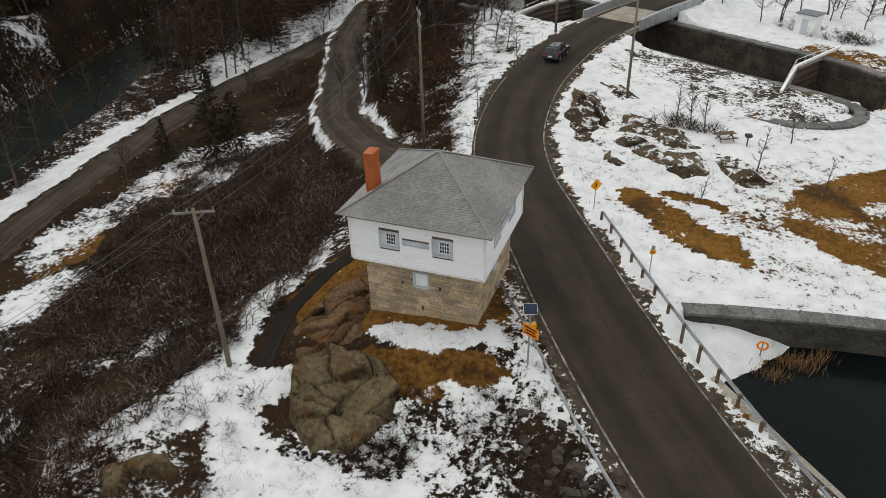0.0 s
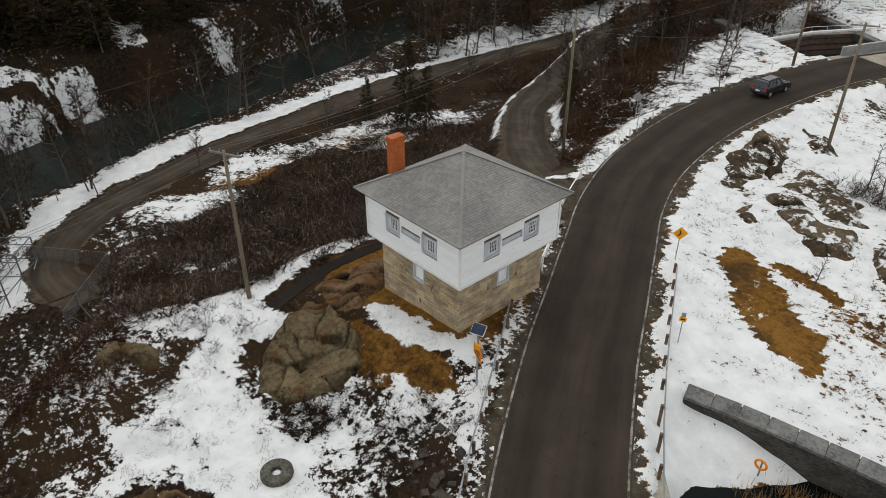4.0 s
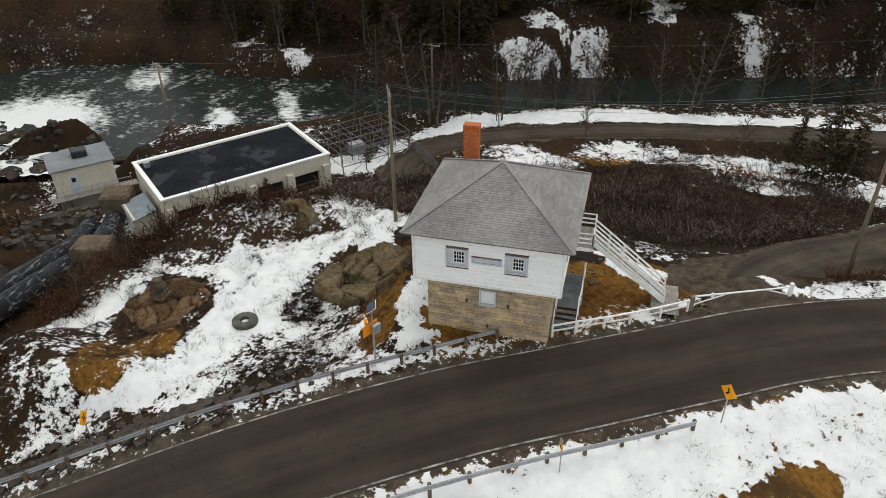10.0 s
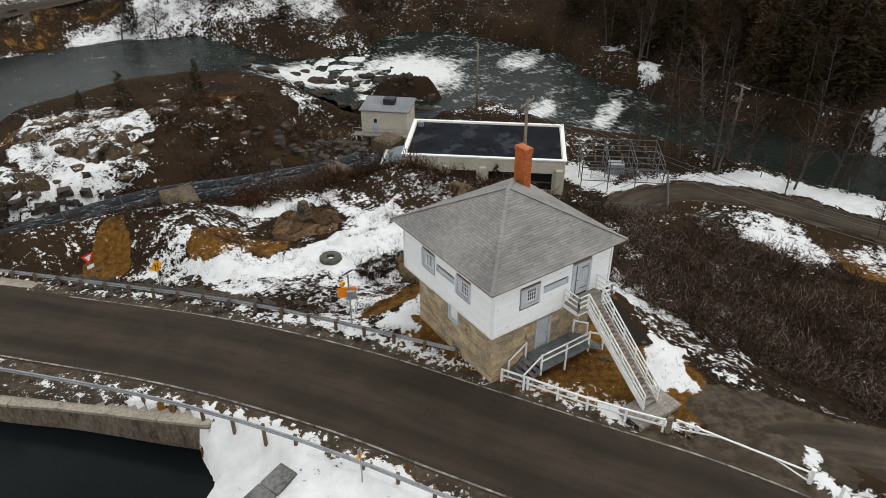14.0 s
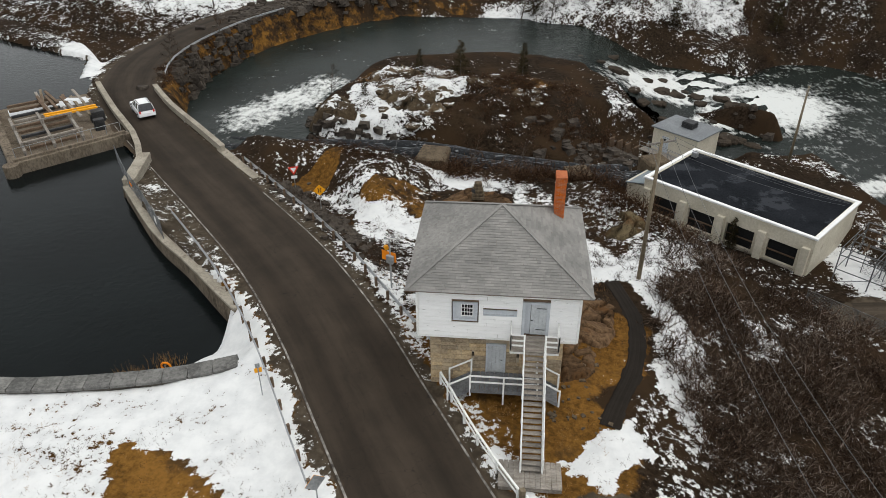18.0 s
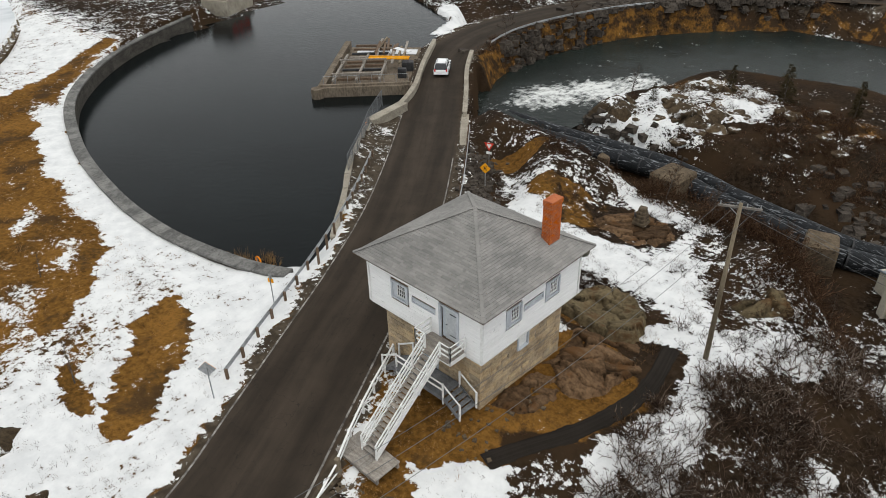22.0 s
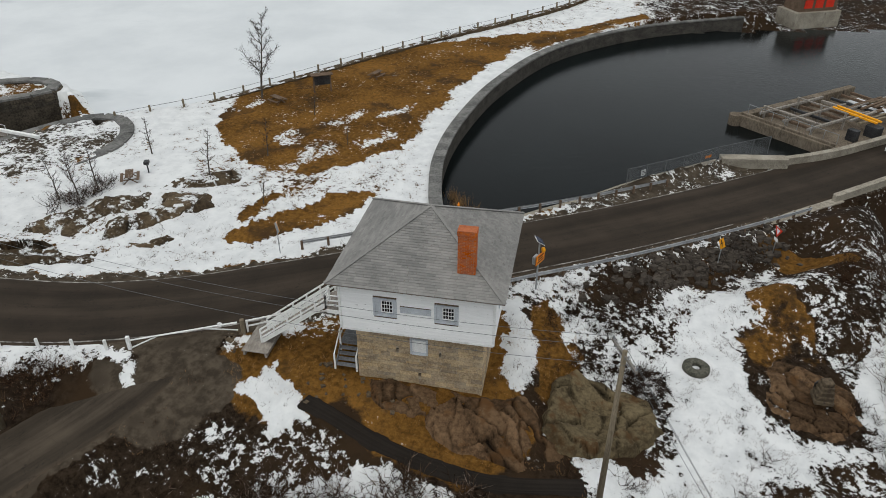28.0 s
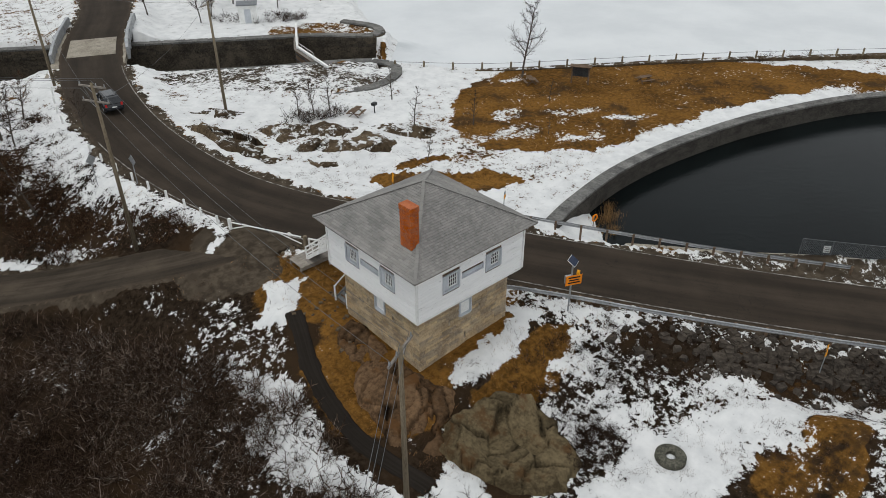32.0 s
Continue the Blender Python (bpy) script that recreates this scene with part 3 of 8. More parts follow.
def height(x, y):
    x, y = np.asarray(x, float), np.asarray(y, float)
    h = np.interp(x, (-400, -150, -98, -86, -79, -71, -58, -44, -28, -16, -10, -6), (45, 12, 0.5, -2.5, -4.2, -8.2, -9, -8.8, -7.2, -3.6, -1.5, -0.7))
    h = h + 0.35 * wavy(x, y, 9) * step01(-8, -20, x) + 2.5 * wavy(x, y, 30, 2) * step01(-84, -112, x) + 0.9 * wavy(x, y, 7, 3) * step01(-70, -78, x)

    def level(line, r, soft, target=None):
        nonlocal h
        d, z = near_line(x, y, line)
        k = step01(r + soft, r, d)
        h = h + (z - h) * k

    k = step01(-26, -35, y + 0.22 * np.clip(x, 0, 40)) * step01(-70, -40, x)
    h = h + (-8.7 - h) * k
    level([(27, -52, -5.6), (12, -60, -4.4), (-2, -62, -5.2)], 3, 15)
    h = h + (0.7 * wavy(x, y, 4, 5) + 0.45 * wavy(x, y, 1.6, 2)) * np.exp(-((x - 10) / 20) ** 2 - ((y + 60) / 14) ** 2)
    level([(-60, -150, -2), (0, -150, -2), (60, -140, -2.6), (120, -110, -2.6)], 18, 22)
    level([(-90, -110, 3), (-50, -128, 1), (-20, -118, -2)], 8, 16)
    level([(-20, -34, -10.4), (-31, -24, -10.0), (-39, -19, -9.6)], 6, 5)
    level([(-16, -30.5, -10.2), (-27, -20.5, -9.9)], 3.5, 5)
    level([(-22.5, -51.8, -12.2), (-17, -56, -11.4)], 4.5, 4)
    level([(-12, -40, -10), (4, -44, -9.8), (20, -44, -9.4), (34, -43, -9.2)], 2.4, 4)
    level([(0.5, -26, -3.4), (3, -17, -2.8), (-4, -16, -2.8)], 5, 6)
    level([(9, -10, -1.8), (16, -19.5, -3.0), (20, -24.5, -3.4)], 2.2, 4)
    level([(-9, -3, -1.3), (-8.6, -10, -1.9)], 1.5, 4)
    level([(-3.7, -3.7, -0.78), (-3.7, 3.7, -0.46), (-1, 8.5, -0.25), (3.4, 4.2, 0.05), (3.7, -3.7, -0.28), (-3.7, -3.7, -0.78)], 1.0, 2.4)
    level([(0, 0, -0.4), (0, 1, -0.4)], 3.0, 1.5)
    e = step01(4, 14, x + 0.35 * (y - 10) + 3.0) * step01(-16, -4, y)
    h = h + (-0.7 - 0.012 * np.clip(x, 0, 80) - h) * e * step01(-6, 6, x)
    h = h + (0.45 * np.exp(-((x - 13) / 7) ** 2 - ((y - 27) / 6) ** 2)) * (x > 0)
    n = step01(30, 46, y) * step01(-40, -14, x)
    h = h + ((0.2 - 0.02 * np.clip(x, 0, 60)) - h) * n
    level([(16, -72, -6.0), (2, -76, -6.2), (-13, -74, -6.6)], 5, 6)
    level(STREAM, 8.0, 5)
    level([(-8, -94, -9), (-22, -87, -12), (-34, -81, -14)], 8, 5)
    level([(-19, -78, -11.4), (-26, -66, -12.6), (-34, -57, -14)], 4, 3.5)
    level([(-52, -86, -14), (-58, -68, -14)], 9, 5)
    level([(-50, -60, -14), (-54, -42, -14)], 10, 4)
    level(RIVER, 7.2, 4)
    level(LOW_LINE, 2.4, 2.5)
    level(LANE_LINE, 2.5, 2.2)
    level(PATH_LINE, 1.0, 1.2)
    level([(59, -57, -2.7), (66, -66, -2.5), (82, -76, -2.3), (99, -84, -2.2)], 2.5, 4)
    level(ROAD_LINE, 4.6, 3.4)
    h = np.where(inside(x, y, [(28.2, -31.6), (41.5, -47.6), (36, -51), (23, -39)]), np.minimum(h, -8.8), h)
    p = inside(x, y, POND)
    d, _ = near_line(x, y, POND + POND[:1])
    side = ((x - 17.0) * 7.4 - (y + 3.2) * 6.6) / math.hypot(7.4, 6.6)
    rim = np.where((x < 18.6) & (y < 3), h - 0.25 - 0.85 * d, -9.0)
    h = np.where(p, np.where((side < 1.5) & (y > -4) & (x < 25), np.clip(-3.25 - 0.5 * side + 0.15 * wavy(x, y, 1.3), -5.2, -0.8), -5.2), h)
    h = np.where(p, np.maximum(h, rim), h)
    h = np.where(~p & (y > 0.5), h + (-1.35 - h) * step01(7, 2, d) * step01(16, 22, x), h)
    dl, _ = near_line(x, y, LAKE + LAKE[:1])
    li = inside(x, y, LAKE)
    h = np.where(li, -1.35 - 1.2 * step01(0.2, 2.5, dl), h)
    h = np.where(inside(x, y, LOCK) | ((near_line(x, y, LOCK + LOCK[:1])[0] < 1.05)), -6.5, h)
    return h


def ground_at(x, y):
    return float(height(np.array([x]), np.array([y]))[0])


def spans(lo, f0, f1, hi, step):
    a = np.arange(f0, f1, step)
    g = step * 1.13 ** np.arange(1, 80)
    up, down = f1 + np.cumsum(g), f0 - np.cumsum(g)
    return np.concatenate([down[down > lo][::-1], a, up[up < hi]])


GX, GY = spans(-1500, -92, 94, 1500, 0.48), spans(-1500, -74, 72, 1500, 0.48)
X, Y = np.meshgrid(GX, GY)
H = height(X, Y)


def blob(x, y, cx, cy, rx, ry, turn=0.0):
    """1 in the middle of an ellipse, 0 at its edge and below zero outside."""
    c, s = math.cos(radians(turn)), math.sin(radians(turn))
    u, v = (x - cx) * c + (y - cy) * s, -(x - cx) * s + (y - cy) * c
    return 1 - np.hypot(u / rx, v / ry)


def cover(x, y):
    """Snow, grass and bare soil, each 0 to 1."""
    x, y = x + 0.55 * wavy(x, y, 2.1, 1.5) + 0.25 * wavy(x, y, 0.8, 6.0), y + 0.55 * wavy(x, y, 2.3, 4.5) + 0.25 * wavy(x, y, 0.9, 2.0)
    snow = np.full(x.shape, 0.30) + 0.12 * wavy(x, y, 12, 3)
    grass = np.full(x.shape, 0.0)
    soil = np.zeros(x.shape)
    dr, _ = near_line(x, y, ROAD_LINE[::3])
    dl, _ = near_line(x, y, LANE_LINE[::2])
    dw, _ = near_line(x, y, LOW_LINE[::2])
    dp, _ = near_line(x, y, PATH_LINE[::2])
    ROADX = np.interp(y, np.array(ROAD)[::-1, 1], np.array(ROAD)[::-1, 0])
    east = step01(0.5, 2.0, (x - ROADX)) * step01(-24, -10, y)

    def put(chan, value, k):
        return chan + (value - chan) * np.clip(k, 0, 1)

    def patch(chan, value, spots, gain=3.0):
        for s in spots:
            chan = put(chan, value, gain * blob(x, y, *s))
        return chan

    # the park beside the pond: snow with worn brown lawn
    snow = put(snow, 0.77 + 0.15 * wavy(x, y, 5, 2), east)
    grass = put(grass, 0.9, east)
    turf = [(34.5, 31.6), (41.8, 32.0), (50, 27.2), (60, 20.0), (66, 15.0), (71, 8.6), (75, 1.4), (79, -5), (86.5, -16), (84, -17), (74, -6.4), (66, -0.2), (59, 4.4), (48, 7.4), (37.5, 8.6), (30, 9.2), (26.5, 12.4), (23.8, 14.5), (21.8, 17.7), (23.5, 23), (27, 27.5)]
    lawn = inside(x, y, turf)
    rim = near_line(x, y, turf + turf[:1])[0]
    snow = np.where(lawn, 0.14 + 0.18 * wavy(x, y, 4, 3) + 0.25 * step01(0.8, 0, rim), snow)
    snow = patch(snow, 0.56, [(21, 17, 5, 5, 0), (27, 17.6, 4.4, 2.6, 0), (30, 21.5, 3.4, 1.8, 0), (36.5, 17.4, 4.4, 1.5, -35), (40, 12.4, 3.6, 1.2, -30), (38, 29, 2.5, 1, -35), (31, 12.6, 3.4, 1.2, -30)], 2)
    snow = patch(snow, 0.05, [(16.4, 18.2, 2.2, 0.9, -10), (24.0, 16.2, 2.6, 1.5, -20), (14.0, 18.6, 1.4, 0.8, -50)], 3)
    strip = inside(x, y, [(8.5, 18.8), (11.6, 18.6), (15.2, 15.6), (18.6, 13.3), (20.1, 9.5), (17, 9.8), (13.2, 12.8), (10, 16.4)])
    snow = np.where(strip, 0.10 + 0.2 * wavy(x, y, 1.6, 3), snow)
    snow = put(snow, 0.95, 3 * blob(x, y, 46, 3.5, 26, 2.6, -8))
    # strip beyond the locks
    nn = step01(50, 54, y)
    snow = put(snow, 0.86, nn * step01(-16, -10, x))
    snow = put(snow, 0.66 + 0.16 * wavy(x, y, 2.8, 3), step01(24, 30, y) * step01(-12, -8, x + 0.25 * np.clip(y - 30, 0, 40)) * (x < ROADX))
    grass = put(grass, 0.8, nn * step01(-14, -8, x))
    # the yard of the house
    yard = np.clip(2.6 * np.maximum.reduce([blob(x, y, 0, 1, 8.5, 9), blob(x, y, -3, 8, 6, 5.5), blob(x, y, -5, -2, 6, 6)]), 0, 1)
    snow, grass = put(snow, 0.10, yard), put(grass, 0.95, yard)
    snow = patch(snow, 0.95, [(5.4, -4.4, 2.4, 0.9, -60)], 3)
    bank = inside(x, y, [(-2.8, -6.2), (-2.4, -5.0), (0.7, -4.4), (4.6, -4.4), (5.4, -5.4), (3.4, -5.9), (0.6, -6.5)])
    snow = np.where(bank, 0.80, snow)
    snow = patch(snow, 0.9, [(0.4, 8.9, 1.5, 0.8, -50), (-7.9, 2.6, 0.7, 1.3, 20), (-8.9, -3.6, 0.6, 1.0, 0)], 3)
    soil = put(soil, 0.42, 2.5 * blob(x, y, -5.2, 2.0, 2.0, 6.0, 12))
    # the knoll with the stone ring: snow field, ledges and brush
    knoll = np.clip(2.6 * np.maximum.reduce([blob(x, y, 2, -19.5, 11, 9), blob(x, y, 11, -19, 10, 6, -25), blob(x, y, 1, -28, 6, 3)]), 0, 1)
    snow, grass = put(snow, 0.55 + 0.16 * wavy(x, y, 3, 5), knoll), put(grass, 0.40, knoll)
    speck = inside(x, y, [(7.6, -4.6), (10.4, -9.0), (12, -13.4), (5.4, -14.0), (-0.1, -14.6), (-3.8, -14.3), (0.6, -9.6), (2.9, -7.6)])
    snow = np.where(speck, 0.54 + 0.20 * wavy(x, y, 2.2, 3), snow)
    field = inside(x, y, [(3.1, -14.9), (7.2, -15.9), (12.5, -18.5), (13.9, -20.8), (11, -20.5), (7, -19.8), (3.7, -20.6), (0, -20.2), (-3.4, -20.4), (-8, -16.6), (-10.6, -12), (-9.6, -8.6), (-7.2, -9.4), (-6.5, -13.2), (-2.7, -15.4)])
    snow = np.where(field, 0.70 + 0.16 * wavy(x, y, 1.9, 2), snow)
    snow = patch(snow, 0.86, [(2.8, -17.4, 4.0, 2.9, 0), (-3.4, -17, 4.5, 2.2, 20), (-7.4, -12.5, 1.7, 4.6, -18), (8, -18.2, 3.6, 1.2, -25), (12, -20.5, 3.0, 0.9, -40), (-3.2, -21.3, 2.6, 1.5, 15), (4, -28.4, 5, 1.2, -8)], 3)
    snow = patch(snow, 0.05, [(2.2, -7.4, 5.2, 0.9, 4), (14.4, -18.6, 1.6, 0.9, 0), (18.6, -26.2, 4.4, 2.0, 50)], 3)
    grass = patch(grass, 0.95, [(18.6, -26.2, 4.6, 2.2, 50), (2.2, -7.6, 6, 1.6, 4)], 3)
    brow = inside(x, y, [(-0.8, -25.6), (-0.5, -21.3), (2, -19.9), (4.5, -20.5), (6.6, -20.7), (9.8, -20.6), (12.5, -21.0), (13, -23), (11, -24.9), (8.0, -25.4), (5.6, -25.8), (3.4, -26.9), (0.8, -26.9)])
    snow, grass = np.where(brow, 0.26 + 0.20 * wavy(x, y, 1.3, 2), snow), np.where(brow, 0.34 + 0.26 * step01(5, 7, x) + 0.22 * wavy(x, y, 2.2, 6), grass)
    # ditch of broken stone under the road
    wr = step01(3.4, 4.2, dr) * step01(8.5, 6.5, dr) * (x < ROADX) * step01(-26, -20, y) * step01(-8.5, -11, y)
    snow, soil = put(snow, 0.16, wr), put(soil, 0.25, wr)
    # wooded slope west of the house, and banks below it
    west = step01(-9.5, -12, x + 0.15 * y) * (x > -48)
    snow = put(snow, 0.36 + 0.22 * wavy(x, y, 4, 7) - 0.12 * step01(-3, 5, y) - 0.12 * step01(-16, -22, x), west)
    snow = patch(snow, 0.72, [(-9.6, -12, 1.8, 3.5, 20), (-10.4, -4.5, 1.3, 5, 5), (-12.4, -4, 1.5, 6, 10), (-11.4, -13, 2.2, 6, -25), (-19, -8, 1.4, 3, 10), (-18, -24, 5, 3, 20)], 2)
    snow = patch(snow, 0.82, [(-10.4, 1.6, 1.1, 4.4, 22), (-12.2, -0.6, 1.6, 1.8, 0), (-10.8, -13.0, 2.2, 3.0, -20), (-14.6, -15.8, 1.6, 2.4, -20), (-11.4, -7.0, 1.2, 4.0, 10)], 2.4)
    snow = patch(snow, 0.7, [(-38, 31, 7, 4, 40), (-36, 22, 3, 6, 0)], 2)
    snow = patch(snow, 0.90, [(-36, -20, 5, 2.6, 0), (-34, -26, 3, 5, 0)], 2.4)
    snow = patch(snow, 0.62 + 0.22 * wavy(x, y, 2.4, 5), [(-42, 22, 4.2, 11, 5), (-42.4, 8, 4.4, 9, 0), (-38.4, -4, 4.2, 8, -22)], 2.4)
    grass = patch(grass, 0.75, [(-40.5, 20, 3, 6, 5), (-39.5, 4, 2.6, 6, -10)], 2)
    bank = step01(2.6, 3.4, dw) * step01(8, 6, dw) * (x < np.interp(y, np.array(LOWROAD)[:, 1], np.array(LOWROAD)[:, 0]))
    snow = put(snow, 0.93, bank * step01(-22, -14, y))
    plaza = inside(x, y, [(53, -48), (61, -41), (66, -46), (70, -58), (66, -70), (57, -60)])
    snow, soil = np.where(plaza, 0.30 + 0.25 * wavy(x, y, 3, 2), snow), np.where(plaza, 0.9, soil)
    snow = patch(snow, 0.66, [(-60, 62, 5, 16, 0), (-56, 94, 9, 22, 0)], 2.4)
    # far wood floor
    far = step01(-62, -66, x) * (near_line(x, y, RIVER)[0] > 8.5) * (x < np.interp(y, [-79, -52, -34, -16, 0, 18, 50, 110], [-37, -56, -58, -62, -68, -72, -80, -92]))
    snow = put(snow, 0.14 + 0.16 * wavy(x, y, 6, 1), far)
    snow = patch(snow, 0.56 + 0.30 * wavy(x * 2.2, y, 2.6, 3), [(-72, -10, 1.5, 5, 0), (-79, -8, 1.7, 4.4, 0), (-77, 1, 1.7, 4.4, 0), (-86, 10, 2.4, 5, 0), (-75, 17, 1.4, 5, 0), (-84, 24, 2, 5, 0), (-95, 30, 3, 7, 0), (-68, -46, 1.8, 4, 0), (-70, -57, 1.8, 4, 0), (-88, -14, 2, 4, 0), (-82, -30, 1.4, 3, 0), (-96, 6, 2.6, 7, 0), (-84, 42, 2, 5, 0), (-92, 50, 3, 6, 0), (-96, -58, 3, 6, 0), (-88, -70, 3, 6, 0), (-80, 36, 1.4, 5, 0)], 2.0)
    # the rocky island between the channels and the far shore
    gully = step01(-28, -31, y + 0.2 * np.clip(x, 0, 40)) * (x < ROADX - 5) * (x > -14)
    snow = put(snow, 0.12 + 0.16 * wavy(x, y, 2.5, 5), gully)
    hill = np.clip(2 * blob(x, y, 8, -62, 24, 18), 0, 1)
    snow, grass = put(snow, 0.22 + 0.16 * wavy(x, y, 3, 9), hill), put(grass, 0.30 + 0.35 * wavy(x, y, 6, 2), hill)
    drift = inside(x, y, [(29, -47.4), (27, -51.6), (21.6, -54), (21.4, -63), (17.6, -70), (12, -73.4), (6.4, -67), (5.2, -58), (10.8, -53.4), (9.6, -49.4), (16, -46.2), (21, -46.8)])
    snow = np.where(drift, 0.64 + 0.26 * wavy(x, y, 2.6, 9), snow)
    snow = put(snow, 0.66 + 0.2 * wavy(x, y, 9, 4), step01(-99, -106, y) * (x > -44))
    slope = step01(3.9, 4.4, dr) * step01(11, 9, dr) * (x < ROADX) * step01(-46, -50, y)
    snow, grass = put(snow, 0.10 + 0.1 * wavy(x, y, 2, 3), slope), put(grass, 0.50, slope)
    snow = patch(snow, 0.9, [(62, -70, 6, 16, 0), (58, -58, 3, 8, 10)], 2)
    # ploughed banks along the road, worn verge next to it
    snow = put(snow, 0.86, step01(3.9, 4.3, dr) * step01(6.2, 5.0, dr) * step01(-30, -20, y) * (0.55 + 0.45 * (x > ROADX)))
    verge = step01(4.45, 4.0, dr)
    snow, soil = put(snow, 0.27, verge), put(soil, 0.8, verge)
    strip = step01(3.9, 4.3, dr) * step01(10.5, 9.0, dr) * (x > ROADX) * step01(-6, -8, y) * step01(-30, -26, y)
    snow, soil = put(snow, 0.34 + 0.25 * wavy(x, y, 2.5, 3), strip), put(soil, 0.8, strip)
    for d, w in ((dl, 3.2), (dw, 2.6)):
        k = step01(w, w - 0.5, d)
        snow, soil = put(snow, 0.05, k), put(soil, 0.85, k)
    k = step01(1.4, 0.8, dp)
    snow, soil = put(snow, 0.05, k), put(soil, 0.3, k)
    k = step01(2.7, 3.1, dl) * step01(4.1, 3.4, dl) * step01(24, 30, y)
    snow = put(snow, 0.85, k)
    pierland = inside(x, y, [(10, 45.6), (17, 40.4), (22.4, 37.7), (27, 38.2), (29.6, 41), (29, 44.4), (18, 51), (8, 56.4), (5, 54)])
    snow, soil = np.where(pierland, 0.52 + 0.18 * wavy(x, y, 3, 2), snow), np.where(pierland, 0.7, soil)
    farpier = inside(x, y, [(24, 63.4), (31, 59), (35.4, 54.4), (38.4, 55), (38.6, 59), (36, 63), (29, 66)])
    snow, grass = np.where(farpier, 0.40 + 0.2 * wavy(x, y, 3, 4), snow), np.where(farpier, 0.8, grass)
    fork = np.clip(3 * blob(x, y, -5.2, 15.2, 6.5, 3.4, 20), 0, 1)
    fork = np.maximum(fork, np.clip(3 * blob(x, y, -6.0, 12.4, 2.6, 3.0), 0, 1))
    snow, soil = put(snow, 0.05, fork), put(soil, 0.9, fork)
    snow = patch(snow, 0.68, [(-5.6, 22.8, 1.1, 6.4, 6), (-6.6, 17.2, 1.6, 0.6, 20)], 3)
    soil = patch(soil, 0.0, [(-5.6, 22.8, 1.1, 6.4, 6), (-9.6, 22.6, 2.6, 5.0, 25)], 3)
    foot = inside(x, y, [(-3.6, 9.2), (-6, 7.2), (-7.6, 5.8), (-8.5, 7.2), (-6.4, 9.9), (-5.2, 10)])
    snow, soil = np.where(foot, 0.85, snow), np.where(foot, 0.0, soil)
    for glade in GLADES:
        snow = np.where(inside(x, y, glade), 0.60 + 0.28 * wavy(x, y, 1.1, 12), snow)
    wet = inside(x, y, POND) | inside(x, y, LOCK) | (near_line(x, y, LOCK + LOCK[:1])[0] < 1.3)
    snow = np.where(wet, np.where(((x - 17.0) * 7.4 - (y + 3.2) * 6.6 < 1) & (x < 25) & (y > -4), 0.9, np.where((x < 18.6) & (y < 3), 0.85, 0.0)), snow)
    return np.stack([np.clip(c, 0, 1) for c in (snow, grass, soil)], -1)


COVER = cover(X, Y)
nx, ny = len(GX), len(GY)
ids = np.arange(nx * ny).reshape(ny, nx)
quads = np.stack([ids[:-1, :-1], ids[:-1, 1:], ids[1:, 1:], ids[1:, :-1]], -1).reshape(-1, 4)
rough_z = 0.05 * wavy(X, Y, 0.7, 4) + 0.06 * wavy(X, Y, 1.7, 8)
quiet = np.minimum.reduce([step01(4.0, 6.0, near_line(X, Y, ROAD_LINE[::3])[0]), step01(2.6, 3.4, near_line(X, Y, LANE_LINE[::2])[0]), step01(2.2, 3.0, near_line(X, Y, LOW_LINE[::2])[0]), step01(0.7, 1.4, near_line(X, Y, PATH_LINE[::2])[0])])
ground = sheet("ground", np.stack([X, Y, H + rough_z * quiet], -1).reshape(-1, 3), quads, "ground", COVER.reshape(-1, 3))
tagged(ground, "snow-patched ground with brown grass, leaf litter and slopes", "ground", kind="structure")


def ribbon(name, line, half, material, lift, label, category, bend=0.06):
    """A road laid along a line, with a slight crown."""
    p = np.array(line)
    t = np.gradient(p[:, :2], axis=0)
    t /= np.linalg.norm(t, axis=1)[:, None]
    nrm = np.stack([t[:, 1], -t[:, 0]], 1)
    us = np.linspace(-1, 1, 15)
    wob = np.arange(len(p))
    ragged = 1 + (0.03 if half > 1 else 0.3) * np.sin(wob * 1.9) * np.cos(wob * 0.61) + (0 if half > 1 else 0.25) * np.sin(wob * 0.77)
    vs, cs = [], []
    for u in us:
        xy = p[:, :2] + nrm * (u * half * (ragged if abs(u) > 0.95 else 1))[:, None] if abs(u) > 0.95 else p[:, :2] + nrm * (u * half)
        vs.append(np.column_stack([xy, p[:, 2] + lift + bend * (1 - u * u) - 0.12 * (abs(u) > 0.99)]))
        rut = max(0.0, 1 - abs(abs(u * half) - 1.75) / 1.0)
        along = np.concatenate([[0], np.cumsum(np.linalg.norm(np.diff(p[:, :2], axis=0), axis=1))])
        cs.append(np.column_stack([np.full(len(p), u), np.full(len(p), rut), along]))
    v, c = np.concatenate(vs), np.concatenate(cs)
    n = len(p)
    q = [(i * n + j, i * n + j + 1, (i + 1) * n + j + 1, (i + 1) * n + j) for i in range(len(us) - 1) for j in range(n - 1)]
    ob = sheet(name, v, np.array(q), material, c, "across")
    return tagged(ob, label, category, kind="structure")


ribbon("road", ROAD_LINE, 3.75, "asphalt", 0.05, "worn dark asphalt road curving past the house", "road")
ribbon("lane_track", LANE_LINE, 2.6, "track", 0.05, "wet dirt lane leading down the slope", "lane", 0.03)
ribbon("lower_track", LOW_LINE, 2.1, "track", 0.05, "muddy gravel track by the river", "lane", 0.03)
ribbon("footpath", catmull(FOOTPATH, 0.45), 0.60, "wet_path", 0.045, "narrow wet black footpath round the house", "path", 0.01)


